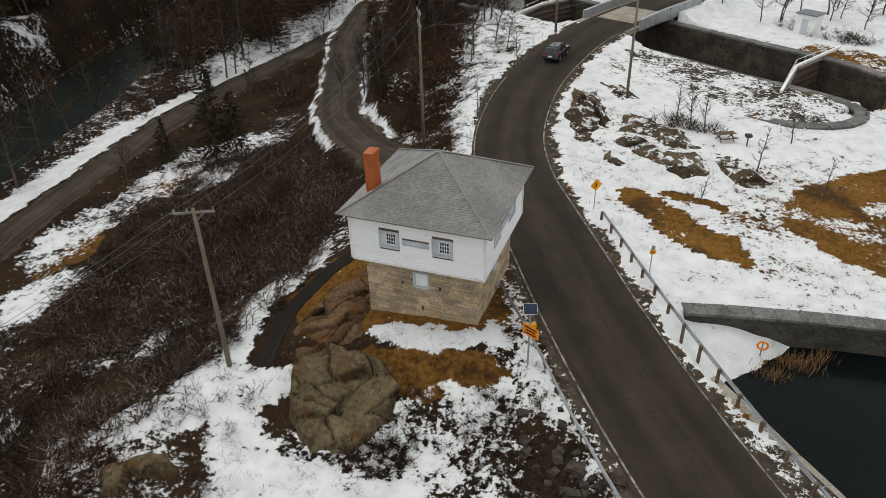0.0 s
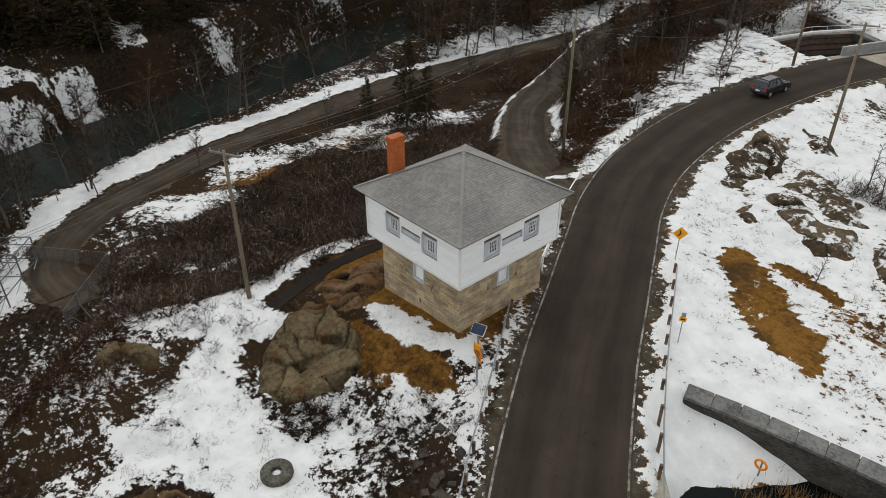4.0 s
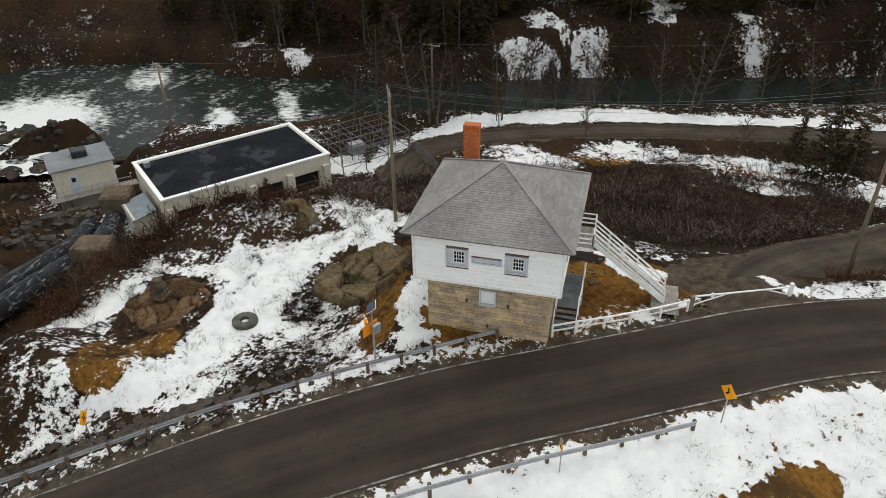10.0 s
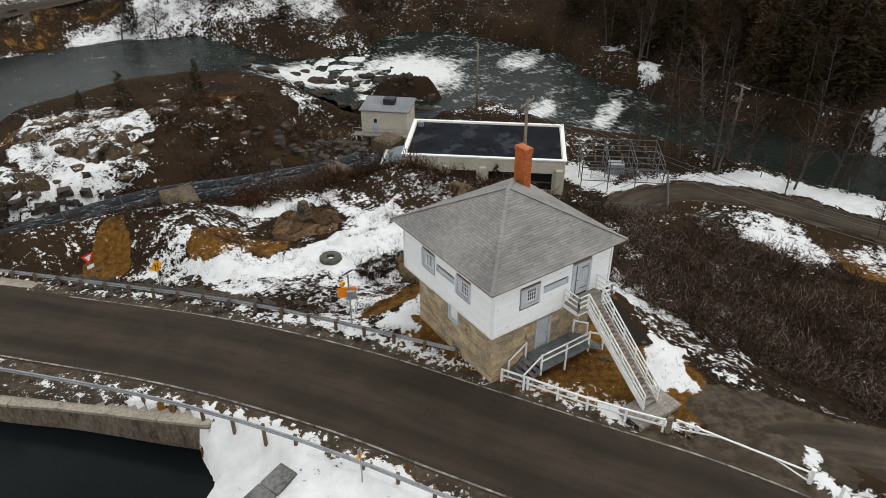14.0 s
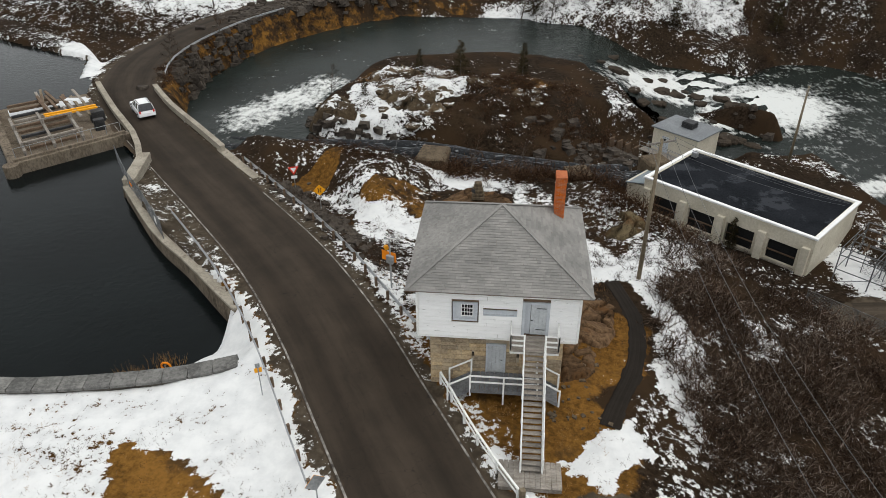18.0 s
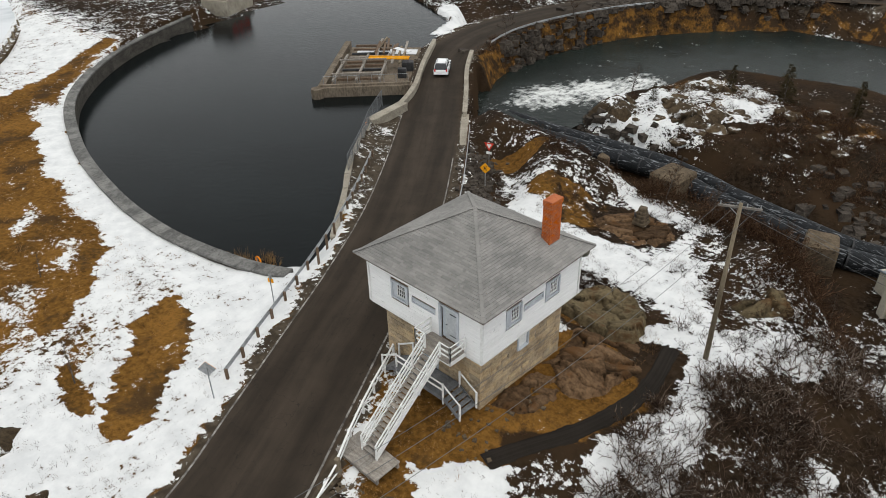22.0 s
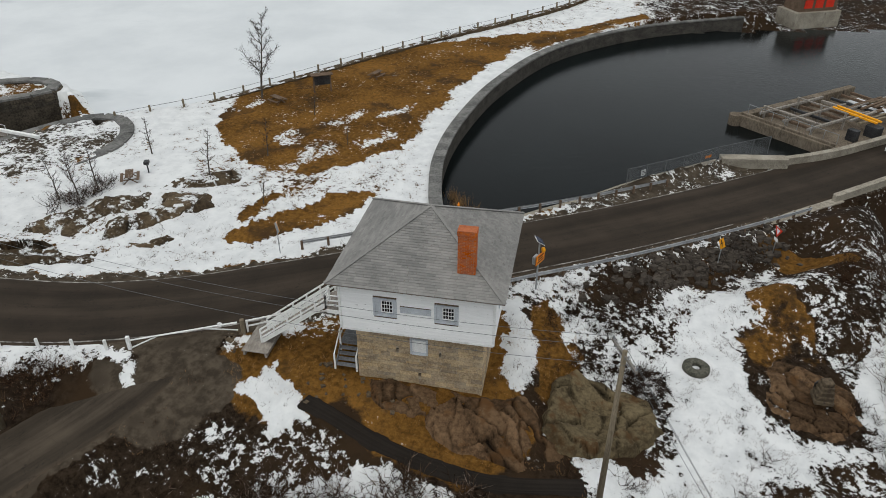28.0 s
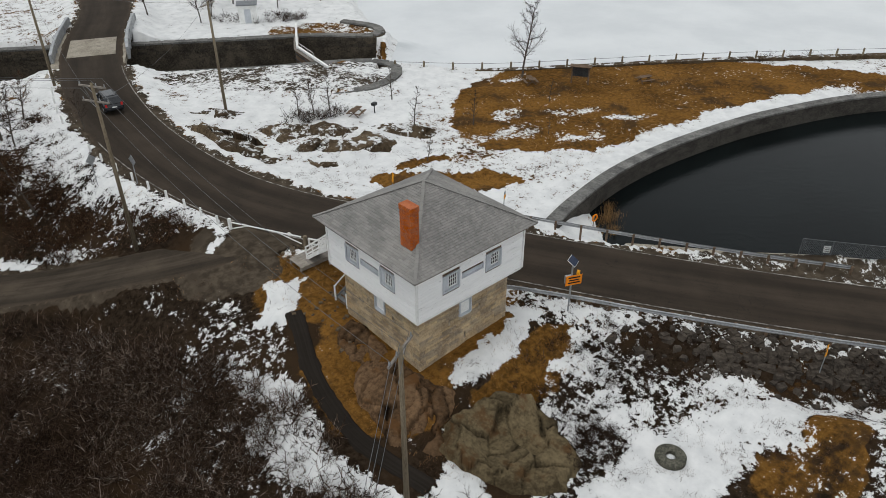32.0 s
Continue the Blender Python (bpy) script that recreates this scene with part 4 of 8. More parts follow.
def stripe(name, offset, width, a, b, label):
    p = ROAD_LINE[(ROAD_LINE[:, 1] < a) & (ROAD_LINE[:, 1] > b)]
    t = np.gradient(p[:, :2], axis=0)
    t /= np.linalg.norm(t, axis=1)[:, None]
    nrm = np.stack([t[:, 1], -t[:, 0]], 1)
    bld = Build()
    for i in range(len(p) - 1):
        q = []
        for j, o in ((i, offset - width / 2), (i, offset + width / 2), (i + 1, offset + width / 2), (i + 1, offset - width / 2)):
            xy = p[j, :2] + nrm[j] * o
            q.append((xy[0], xy[1], p[j, 2] + 0.062 + 0.06 * (1 - (o / 3.75) ** 2)))
        bld.add(q, [(0, 1, 2, 3)])
    ob = part(name, bld, "line")
    return tagged(ob, label, "road marking", kind="structure")


stripe("edge_line_west", 3.25, 0.12, 40, -20, "worn white edge line on asphalt")
stripe("edge_line_east", -3.3, 0.12, 60, -40, "worn white edge line on asphalt")


def water_sheet(name, poly, z, material, label, category, foam=None, step=1.0):
    xs = np.arange(min(p[0] for p in poly), max(p[0] for p in poly) + step, step)
    ys = np.arange(min(p[1] for p in poly), max(p[1] for p in poly) + step, step)
    x, y = np.meshgrid(xs, ys)
    i = np.arange(x.size).reshape(x.shape)
    q = np.stack([i[:-1, :-1], i[:-1, 1:], i[1:, 1:], i[1:, :-1]], -1).reshape(-1, 4)
    c = np.zeros((x.size, 3))
    zz = np.full(x.shape, z) if not callable(z) else z(x, y)
    if foam:
        c[:, 0] = foam(x, y).ravel()
    mid = inside(x, y, poly).ravel()
    q = q[mid[q].any(1)]
    used, inv = np.unique(q, return_inverse=True)
    v = np.stack([x, y, zz], -1).reshape(-1, 3)[used]
    return tagged(sheet(name, v, inv.reshape(-1, 4), material, c[used], "foam"), label, category, kind="structure")


def stream_level(x, y):
    k = step01(-12, -29, x)
    return STREAM_Z + 0.9 * step01(24, 40, x) * step01(-66, -46, y) + k * (WATER - STREAM_Z) + 0.05 * wavy(x, y, 1.5)


def stream_foam(x, y):
    rapid = np.clip(1.8 * blob(x, y, 31, -59, 6.5, 18, -24), 0, 1)
    fall = np.clip(2.2 * np.maximum(blob(x, y, -29, -83, 19, 10, 25), blob(x, y, -28, -64, 5, 15, -30)), 0, 1)
    return np.clip(0.14 + np.maximum(0.62 * rapid, 0.80 * fall), 0, 1)


def river_foam(x, y):
    f = np.clip(1.6 * blob(x, y, -40, -75, 15, 12, 35), 0, 1) * 0.75
    g = np.clip(2.2 * np.maximum.reduce([blob(x, y, -61, -70, 8.5, 4.0, 35), blob(x, y, -55, -42.5, 8.5, 2.4, 35), blob(x, y, -47, -49, 7, 2.4, 30)]), 0, 1) * 0.42
    return np.clip(np.maximum(f, g) + 0.10 + 0.24 * step01(-18, -40, y), 0, 1)


water_sheet("pond_water", [(12, -6), (16, 6), (54, 5), (83, -14), (99, -82), (62, -61), (48, -44), (30, -27)], POND_Z, "pond", "still black pond water", "water", step=2.0)
water_sheet("river_water", [(-28, -95), (-28, -52), (-37, -46), (-41, -26), (-48, -10), (-56, 60), (-74, 140), (-120, 140), (-96, 60), (-86, 0), (-80, -60), (-66, -98)], WATER, "river", "dark green river with streaks of foam", "water", river_foam)
water_sheet("stream_water", [(30, -40), (46, -46), (48, -70), (40, -92), (22, -108), (-8, -108), (-40, -92), (-40, -60), (-31, -59), (-22, -68), (-14, -75), (10, -76), (22, -66), (24, -52)], stream_level, "river", "white rapids running into a dark stream", "water", stream_foam)
water_sheet("canal_water", [(-26, 75), (6, 57.4), (26, 46), (34, 45), (37, 53), (12, 71), (-18, 91)], -4.6, "canal", "black still water in the lock", "water", step=3.0)
ice = inside(X, Y, LAKE).ravel()
iq = quads[ice[quads].any(1)]
iu, iv = np.unique(iq, return_inverse=True)
tagged(sheet("lake_ice", np.stack([X.ravel()[iu], Y.ravel()[iu], np.full(len(iu), ICE_Z)], -1), iv.reshape(-1, 4), "ice"), "grey-white frozen lake covered with snow", "ice", kind="structure")


# ---- the blockhouse ----
UNIT = {}


def unit_box(name, material, ch=0.06):
    """A shared one-metre block with worn edges, to be scaled for each piece."""
    if (name, material) not in UNIT:
        me = Build().box((0, 0, 0), (1, 1, 1), 0, ch).mesh(name)
        me.materials.append(M[material])
        UNIT[name, material] = me
    return UNIT[name, material]


def piece(name, material, parent, c, s, rz=0.0, ch=0.06, ry=0.0):
    ob = new(name, unit_box(name, material, ch))
    ob.parent = parent
    ob.matrix_basis = pose(*c, 0, ry, rz) @ Matrix.Diagonal((*s, 1))
    return ob


def panel_with_holes(half, z0, z1, holes, y0, y1):
    """A wall slab along x from -half to half with rectangular openings (u0, u1, z0, z1)."""
    us = sorted({-half, half, *[v for h in holes for v in h[:2]]})
    zs = sorted({z0, z1, *[v for h in holes for v in h[2:]]})
    b = Build()
    nu, nz = len(us), len(zs)

    def solid(i, j):
        if not (0 <= i < nu - 1 and 0 <= j < nz - 1):
            return False
        a, c = (us[i] + us[i + 1]) / 2, (zs[j] + zs[j + 1]) / 2
        return not any(h[0] <= a <= h[1] and h[2] <= c <= h[3] for h in holes)

    b.v = [(u, y, z) for y in (y0, y1) for z in zs for u in us]
    k = lambda i, j, s: s * nu * nz + j * nu + i
    for i in range(nu - 1):
        for j in range(nz - 1):
            if not solid(i, j):
                continue
            b.f += [(k(i, j, 0), k(i + 1, j, 0), k(i + 1, j + 1, 0), k(i, j + 1, 0)), (k(i, j + 1, 1), k(i + 1, j + 1, 1), k(i + 1, j, 1), k(i, j, 1))]
            for (di, dj), (p, q) in (((-1, 0), ((i, j + 1), (i, j))), ((1, 0), ((i + 1, j), (i + 1, j + 1))), ((0, -1), ((i, j), (i + 1, j))), ((0, 1), ((i + 1, j + 1), (i, j + 1)))):
                if not solid(i + di, j + dj):
                    b.f.append((k(*q, 0), k(*p, 0), k(*p, 1), k(*q, 1)))
    return b


def courses(rng, half, z0, z1, holes, hs, ls, gap):
    """Rows of pieces that fill a wall face and keep clear of its openings."""
    z = z0
    while z < z1 - 0.05:
        h = min(rng.uniform(*hs), z1 - z)
        if z1 - z - h < 0.12:
            h = z1 - z
        cuts = [(-half, half)]
        for u0, u1, a, b in holes:
            if a < z + h - 0.02 and b > z + 0.02:
                cuts = [s for c in cuts for s in ((c[0], min(c[1], u0)), (max(c[0], u1), c[1])) if s[1] - s[0] > 0.04]
        for a, b in cuts:
            u = a
            while u < b - 0.02:
                w = rng.uniform(*ls)
                if b - u - w < ls[0] * 0.7:
                    w = b - u
                w = min(w, b - u)
                yield u + w / 2, z + h / 2, w - gap, h - gap
                u += w
        z += h


house = thing("blockhouse", (0, 0, 0), "two-storey blockhouse of sandstone below and peeling white boards above", "house")
RLO, RUP = 3.7, 4.3
UP_Z0, UP_Z1 = 3.6, 7.0
SIDES = {"south": 0, "east": 90, "north": 180, "west": 270}
rng = random.Random(5)


def upper_window(parent, u, z=5.32):
    w = Build()
    y = -RUP
    for du in (-0.60, 0.60):
        w.box((u + du, y - 0.02, z), (0.13, 0.10, 1.2), 0, 0.012)
    for dz in (-0.54, 0.54):
        w.box((u, y - 0.02, z + dz), (1.07, 0.09, 0.12), 0, 0.012)
    win = part("window", w, "greyblue", parent, "grey-framed window with small white panes")
    part("reveal", Build().box((u, y + 0.075, z), (1.2, 0.04, 1.1)), "greyblue", win)
    part("shutter", Build().box((u - 0.36, y + 0.015, z), (0.36, 0.05, 0.94), 0, 0.01), "greyblue", win)
    part("side_board", Build().box((u + 0.47, y + 0.015, z), (0.14, 0.05, 0.94), 0, 0.01), "greyblue", win)
    s = Build()
    for du in (-0.31, 0.31):
        s.box((u + 0.11 + du, y + 0.02, z + 0.06), (0.05, 0.06, 0.80), 0, 0.008)
    for dz in (-0.385, 0.385):
        s.box((u + 0.11, y + 0.02, z + 0.06 + dz), (0.57, 0.06, 0.05), 0, 0.008)
    for k in (-0.145, 0.0, 0.145):
        s.box((u + 0.11 + k, y + 0.015, z + 0.06), (0.026, 0.04, 0.72))
    for k in (-0.13, 0.13):
        s.box((u + 0.11, y + 0.017, z + 0.06 + k), (0.57, 0.036, 0.026))
    part("sash", s, "plain_white", win, "white sash with twelve small panes")
    part("pane", Build().box((u + 0.11, y + 0.046, z + 0.06), (0.57, 0.012, 0.72)), "car_glass", win, "dark window glass")


def slot(parent, u0, u1, z=5.30):
    y = -RUP
    b = Build()
    c, w = (u0 + u1) / 2, u1 - u0
    b.box((c, y - 0.012, z + 0.155), (w, 0.07, 0.06), 0, 0.01).box((c, y - 0.012, z - 0.155), (w, 0.07, 0.06), 0, 0.01)
    b.box((u0 + 0.03, y - 0.012, z), (0.06, 0.07, 0.25), 0, 0.01).box((u1 - 0.03, y - 0.012, z), (0.06, 0.07, 0.25), 0, 0.01)
    part("loophole_frame", b, "greyblue", parent, "long grey-framed slot")
    part("loophole_board", Build().box((c, y + 0.04, z), (w - 0.12, 0.04, 0.25)), "greyblue", parent)


for side, turn in SIDES.items():
    north = side == "north"
    lower = [(-0.56, 0.56, 0.45, 2.72)] if north else [(-0.52, 0.52, 1.78, 2.90)]
    loops = [(-1.36, -1.22, 1.72, 2.02), (1.16, 1.30, 1.72, 2.02)] + ([] if north else [(-0.06, 0.08, 0.05 if side != "south" else 0.0, 0.33)])
    wall = part("lower_wall", panel_with_holes(RLO - 0.03, -1.4, UP_Z0, lower + loops, -RLO + 0.03, -RLO + 0.70), "mortar", house, "coursed sandstone wall with pale mortar")
    wall.matrix_basis = pose(0, 0, 0, 0, 0, turn)
    big = north
    for u, z, w, h in courses(rng, RLO, -1.3, UP_Z0, lower + loops, (0.26, 0.36) if big else (0.15, 0.31), (0.55, 0.95) if big else (0.4, 1.25), 0.022):
        piece("stone", "stone", wall, (u, -RLO + 0.055 + rng.uniform(-0.014, 0.014), z), (w, 0.13, h), rng.uniform(-0.5, 0.5))
    for u0, u1, z0, z1 in loops:
        part("loophole", Build().box(((u0 + u1) / 2, -RLO + 0.34, (z0 + z1) / 2), (u1 - u0, 0.1, z1 - z0)), "black", wall, "narrow dark gun slot")
    if not north:
        w = Build()
        for du in (-0.47, 0.47):
            w.box((du, -RLO + 0.01, 2.34), (0.11, 0.16, 1.12), 0, 0.012)
        w.box((0, -RLO + 0.01, 2.85), (0.83, 0.15, 0.10), 0, 0.012).box((0, -RLO - 0.02, 1.82), (0.83, 0.2, 0.09), 0, 0.012)
        win = part("shuttered_window", w, "greyblue", wall, "small window closed by a white shutter")
        sh = Build()
        for k in range(4):
            sh.box((-0.31 + 0.207 * k, -RLO + 0.07, 2.34), (0.203, 0.04, 0.93), 0, 0.008)
        part("shutter", sh, "white", win, "white board shutter")
    if north:
        upper = [(-2.46, -1.02, 4.68, 5.92), (-0.78, 1.02, 5.12, 5.48), (1.30, 2.74, 3.90, 6.12)]
    else:
        upper = [(-2.38, -1.06, 4.72, 5.92), (-0.88, 0.86, 5.12, 5.48), (1.04, 2.36, 4.72, 5.92)]
    wall = part("upper_wall", panel_with_holes(RUP - 0.02, UP_Z0, UP_Z1 - 0.12, upper, -RUP + 0.03, -RUP + 0.32), "lintel", house, "peeling white plank wall")
    wall.matrix_basis = pose(0, 0, 0, 0, 0, turn)
    for u, z, w, h in courses(rng, RUP, UP_Z0, UP_Z1 - 0.1, upper, (0.235, 0.26), (2.6, 5.0), 0.010):
        piece("board", "board", wall, (u, -RUP + 0.02 + rng.uniform(-0.004, 0.004), z), (w, 0.05, h), 0, 0.03)
    corner = Build().box((-RUP - 0.005, -RUP - 0.005, (UP_Z0 + UP_Z1) / 2 - 0.06), (0.14, 0.14, UP_Z1 - UP_Z0 - 0.1), 0, 0.012)
    part("corner_board", corner, "white", wall, "white corner board")
    part("sill_beam", Build().box((0, -RUP + 0.08, UP_Z0 - 0.07), (2 * RUP - 0.02, 0.2, 0.13), 0, 0.015), "white", wall, "white beam below the overhang")
    if north:
        upper_window(wall, -1.74)
        slot(wall, -0.78, 1.02)
        f = Build()
        f.box((1.38, -RUP - 0.01, 5.02), (0.16, 0.12, 2.2), 0, 0.012).box((2.66, -RUP - 0.01, 5.02), (0.16, 0.12, 2.2), 0, 0.012).box((2.02, -RUP - 0.01, 6.06), (1.12, 0.11, 0.12), 0, 0.012)
        dr = part("upper_door", f, "greyblue", wall, "pale plank door in a grey-blue frame")
        part("door_reveal", Build().box((1.60, -RUP + 0.12, 4.98), (0.28, 0.06, 2.06), 0, 0.01), "greyblue", dr)
        leaf = Build()
        for k in range(4):
            leaf.box((1.86 + 0.215 * k, -RUP + 0.06, 4.98), (0.211, 0.05, 2.04), 0, 0.008)
        leaf = part("door_leaf", leaf, "door", dr, "pale grey plank door leaf")
        part("latch", Build().box((1.83, -RUP + 0.015, 4.9), (0.12, 0.03, 0.04), 0, 0.006), "dark_iron", leaf, "iron latch")
        part("hinge", Build().box((2.3, -RUP + 0.025, 5.7), (0.5, 0.02, 0.05), 0, 0.005), "dark_iron", leaf, "iron strap hinge")
        part("hinge", Build().box((2.3, -RUP + 0.025, 4.3), (0.5, 0.02, 0.05), 0, 0.005), "dark_iron", leaf, "iron strap hinge")
    else:
        upper_window(wall, -1.72)
        upper_window(wall, 1.70)
        slot(wall, -0.88, 0.86)

f = Build()
f.box((-0.50, -RLO + 0.02, 1.58), (0.12, 0.18, 2.26), 0, 0.012).box((0.50, -RLO + 0.02, 1.58), (0.12, 0.18, 2.26), 0, 0.012).box((0, -RLO + 0.02, 2.66), (0.88, 0.17, 0.12), 0, 0.012)
ld = part("lower_door", f, "greyblue", house, "pale plank door at the stone storey")
ld.matrix_basis = pose(0, 0, 0, 0, 0, 180)
leaf = Build()
for k in range(4):
    leaf.box((-0.33 + 0.22 * k, -RLO + 0.08, 1.53), (0.216, 0.05, 2.12), 0, 0.008)
leaf = part("door_leaf", leaf, "door", ld)
part("latch", Build().box((0.33, -RLO + 0.04, 1.5), (0.1, 0.03, 0.04), 0, 0.006), "dark_iron", leaf, "iron latch")

part("upper_floor", Build().box((0, 0, UP_Z0 + 0.05), (2 * RUP - 0.3, 2 * RUP - 0.3, 0.16)), "grey_wood", house, "boarded underside of the overhang")

# hipped roof of shingle courses
EAVE, EAVE_Z, TOP_Z = 4.88, 6.86, 9.52
NC = 34
for side, turn in SIDES.items():
    r = Build()
    rs = random.Random(turn + 3)
    for k in range(NC):
        t0, t1 = k / NC, (k + 1.25) / NC
        t1 = min(t1, 1.0)
        w0, w1 = EAVE * (1 - t0), EAVE * (1 - t1)
        z0, z1 = EAVE_Z + (TOP_Z - EAVE_Z) * t0, EAVE_Z + (TOP_Z - EAVE_Z) * t1
        u = -w0
        while u < w0 - 0.01:
            w = rs.uniform(0.11, 0.24) if turn in (0, 90) else rs.uniform(0.14, 0.9)
            e = min(u + w, w0)
            if w0 - e < 0.1:
                e = w0
            lift = 0.030 + rs.uniform(0, 0.012)
            a, b = u * w1 / max(w0, 1e-6), e * w1 / max(w0, 1e-6)
            if t1 < 1:
                a, b = max(min(u, w1), -w1), max(min(e, w1), -w1)
            drop = rs.uniform(0, 0.012)
            r.add([(u + 0.004, -w0 - 0.01 - drop, z0 + lift), (e - 0.004, -w0 - 0.01 - drop, z0 + lift), (b, -w1, z1 + 0.012), (a, -w1, z1 + 0.012), (u + 0.004, -w0 - 0.01 - drop, z0), (e - 0.004, -w0 - 0.01 - drop, z0)],
                  [(0, 1, 2, 3), (4, 5, 1, 0)])
            u = e
    ob = part("roof_slope", r, "shingle", house, "weathered grey wood shingle slope")
    ob["kind"] = "stuff"
    ob.matrix_basis = pose(0, 0, 0, 0, 0, turn)
    for k in range(22):
        hip = Build()
        t0, t1 = k / 22, (k + 1.15) / 22
        p = [Vector((-EAVE * (1 - t), -EAVE * (1 - t), EAVE_Z + (TOP_Z - EAVE_Z) * t + 0.055)) for t in (t0, min(t1, 1))]
        hip.beam(p[0] + Vector((0, 0, 0.012)), p[1], 0.2, 0.025)
        o2 = part("hip_cap", hip, "shingle", house)
        o2.matrix_basis = pose(0, 0, 0, 0, 0, turn)
under = Build().add([(-EAVE, -EAVE, EAVE_Z - 0.05), (EAVE, -EAVE, EAVE_Z - 0.05), (EAVE, EAVE, EAVE_Z - 0.05), (-EAVE, EAVE, EAVE_Z - 0.05), (-EAVE, -EAVE, EAVE_Z - 0.005), (EAVE, -EAVE, EAVE_Z - 0.005), (EAVE, EAVE, EAVE_Z - 0.005), (-EAVE, EAVE, EAVE_Z - 0.005), (0, 0, TOP_Z - 0.01)],
                    [(3, 2, 1, 0), (0, 1, 5, 4), (1, 2, 6, 5), (2, 3, 7, 6), (3, 0, 4, 7), (4, 5, 8), (5, 6, 8), (6, 7, 8), (7, 4, 8)])
part("roof_deck", under, "lintel", house, "dark boarded eaves")

# brick chimney
CHX, CHY, CH0, CH1 = -3.30, -2.62, 7.0, 10.2
HX, HY = 0.29, 0.48
ch = part("chimney", Build().box((CHX, CHY, (CH0 + CH1) / 2), (2 * HX - 0.04, 2 * HY - 0.04, CH1 - CH0 - 0.02)), "mortar", house, "orange-red brick chimney")
z, k = 7.35, 0
while z < CH1 - 0.02:
    wide = 0.03 if z > CH1 - 0.28 else 0.0
    hb, shift = 0.074, 0.13 if k % 2 else 0.0
    for half, out, along_x in ((HX, HY, True), (HY, HX, False)):
        h = half + wide if along_x else half + wide - 0.11
        edges = [-h] + [e for e in (-0.26 + shift, shift, 0.26 + shift) if abs(e) < h - 0.07] + [h]
        for side in (-1, 1):
            for a, b in zip(edges, edges[1:]):
                m, o = (a + b) / 2, side * (out + wide - 0.055)
                at_ = (CHX + m, CHY + o, z + hb / 2) if along_x else (CHX + o, CHY + m, z + hb / 2)
                piece("brick", "brick", ch, at_, (b - a - 0.012, 0.11, hb) if along_x else (0.11, b - a - 0.012, hb), 0, 0.05)
    z += 0.086
    k += 1
part("flue_cap", Build().box((CHX, CHY, CH1 + 0.02), (2 * HX + 0.06, 2 * HY + 0.06, 0.05), 0, 0.01), "brick", ch, "brick cap course")
part("flashing", Build().box((CHX, CHY, 7.46), (2 * HX + 0.14, 2 * HY + 0.14, 0.16), 0, 0.01), "dark_iron", ch, "dark lead flashing at the roof")


# ---- stairs and landings on the north side ----
def rail_run(name, parent, a, b, posts, rails=(0.95, 0.6, 0.28), w=0.09, base=None):
    """White posts and rails from a to b; a and b lie at the deck."""
    a, b = Vector(a), Vector(b)
    for i in range(posts):
        p = a.lerp(b, i / max(1, posts - 1))
        part("post", Build().box((p.x, p.y, p.z + 0.47), (w, w, 1.02), 0, 0.012), "white", parent)
    for r in rails:
        part("rail", Build().beam(a + Vector((0, 0, r)), b + Vector((0, 0, r)), 0.05, 0.10 if r < 0.9 else 0.07, 0.01), "white", parent)


st = thing("outside_stair", (-2.0, 7.6, 0), "long white-painted wooden stair to the upper door", "stair")
DX, DZ = -2.0, 3.93


def at(x, y, z):
    return (x + 2.0, y - 7.6, z)


for k in range(9):
    piece("deck_board", "grey_wood", st, at(DX, 4.42 + 0.15 * k, DZ - 0.03), (2.5, 0.14, 0.05))
part("landing_joist", Build().box(at(DX, 5.58, DZ - 0.16), (2.56, 0.06, 0.22), 0, 0.01), "white", st)
for s in (-1.25, 1.25):
    part("landing_joist", Build().box(at(DX + s, 5.0, DZ - 0.16), (0.06, 1.2, 0.22), 0, 0.01), "white", st)
    part("bracket", Build().beam(at(DX + s, 5.55, DZ - 0.25), at(DX + s, 4.36, 2.95 + 0.7), 0.08, 0.08, 0.01), "white", st)
    rail_run("side", st, at(DX + s, 4.42, DZ), at(DX + s, 5.58, DZ), 2)
for a, b in ((-1.25, -0.55), (0.55, 1.25)):
    rail_run("front", st, at(DX + a, 5.58, DZ), at(DX + b, 5.58, DZ), 2)
Y0, Y1, ZT, ZB = 5.6, 10.35, DZ, 0.12
for s in (-0.52, 0.52):
    part("stringer", Build().beam(at(DX + s, Y0, ZT - 0.12), at(DX + s, Y1, ZB - 0.0), 0.06, 0.28, 0.01), "white", st)
    for i in range(6):
        u = i / 5
        p = at(DX + s * 1.06, Y0 + (Y1 - Y0) * u, ZT + (ZB - ZT) * u)
        part("post", Build().box((p[0], p[1], p[2] + 0.42), (0.09, 0.09, 1.1), 0, 0.012), "white", st)
    for r in (0.95, 0.62, 0.30):
        part("rail", Build().beam(at(DX + s * 1.06, Y0, ZT + r), at(DX + s * 1.06, Y1, ZB + r), 0.05, 0.11, 0.01), "white", st)
N = 21
for i in range(N):
    u = (i + 0.5) / N
    part("tread", Build().box(at(DX, Y0 + (Y1 - Y0) * u, ZT + (ZB - ZT) * u), (0.98, 0.27, 0.045), 0, 0.008), "grey_wood", st)

base = thing("stair_platform", (-1.95, 10.45, 0), "grey plank platform at the foot of the stair", "platform")
for k in range(12):
    piece("plank", "grey_wood", base, (-1.43 + 0.262 * k, 0, 0.03), (0.25, 1.7, 0.06), rng.uniform(-0.5, 0.5))
for s in (-0.7, 0.7):
    part("bearer", Build().box((0, s, -0.16), (3.1, 0.14, 0.32), 0, 0.01), "grey_wood", base)

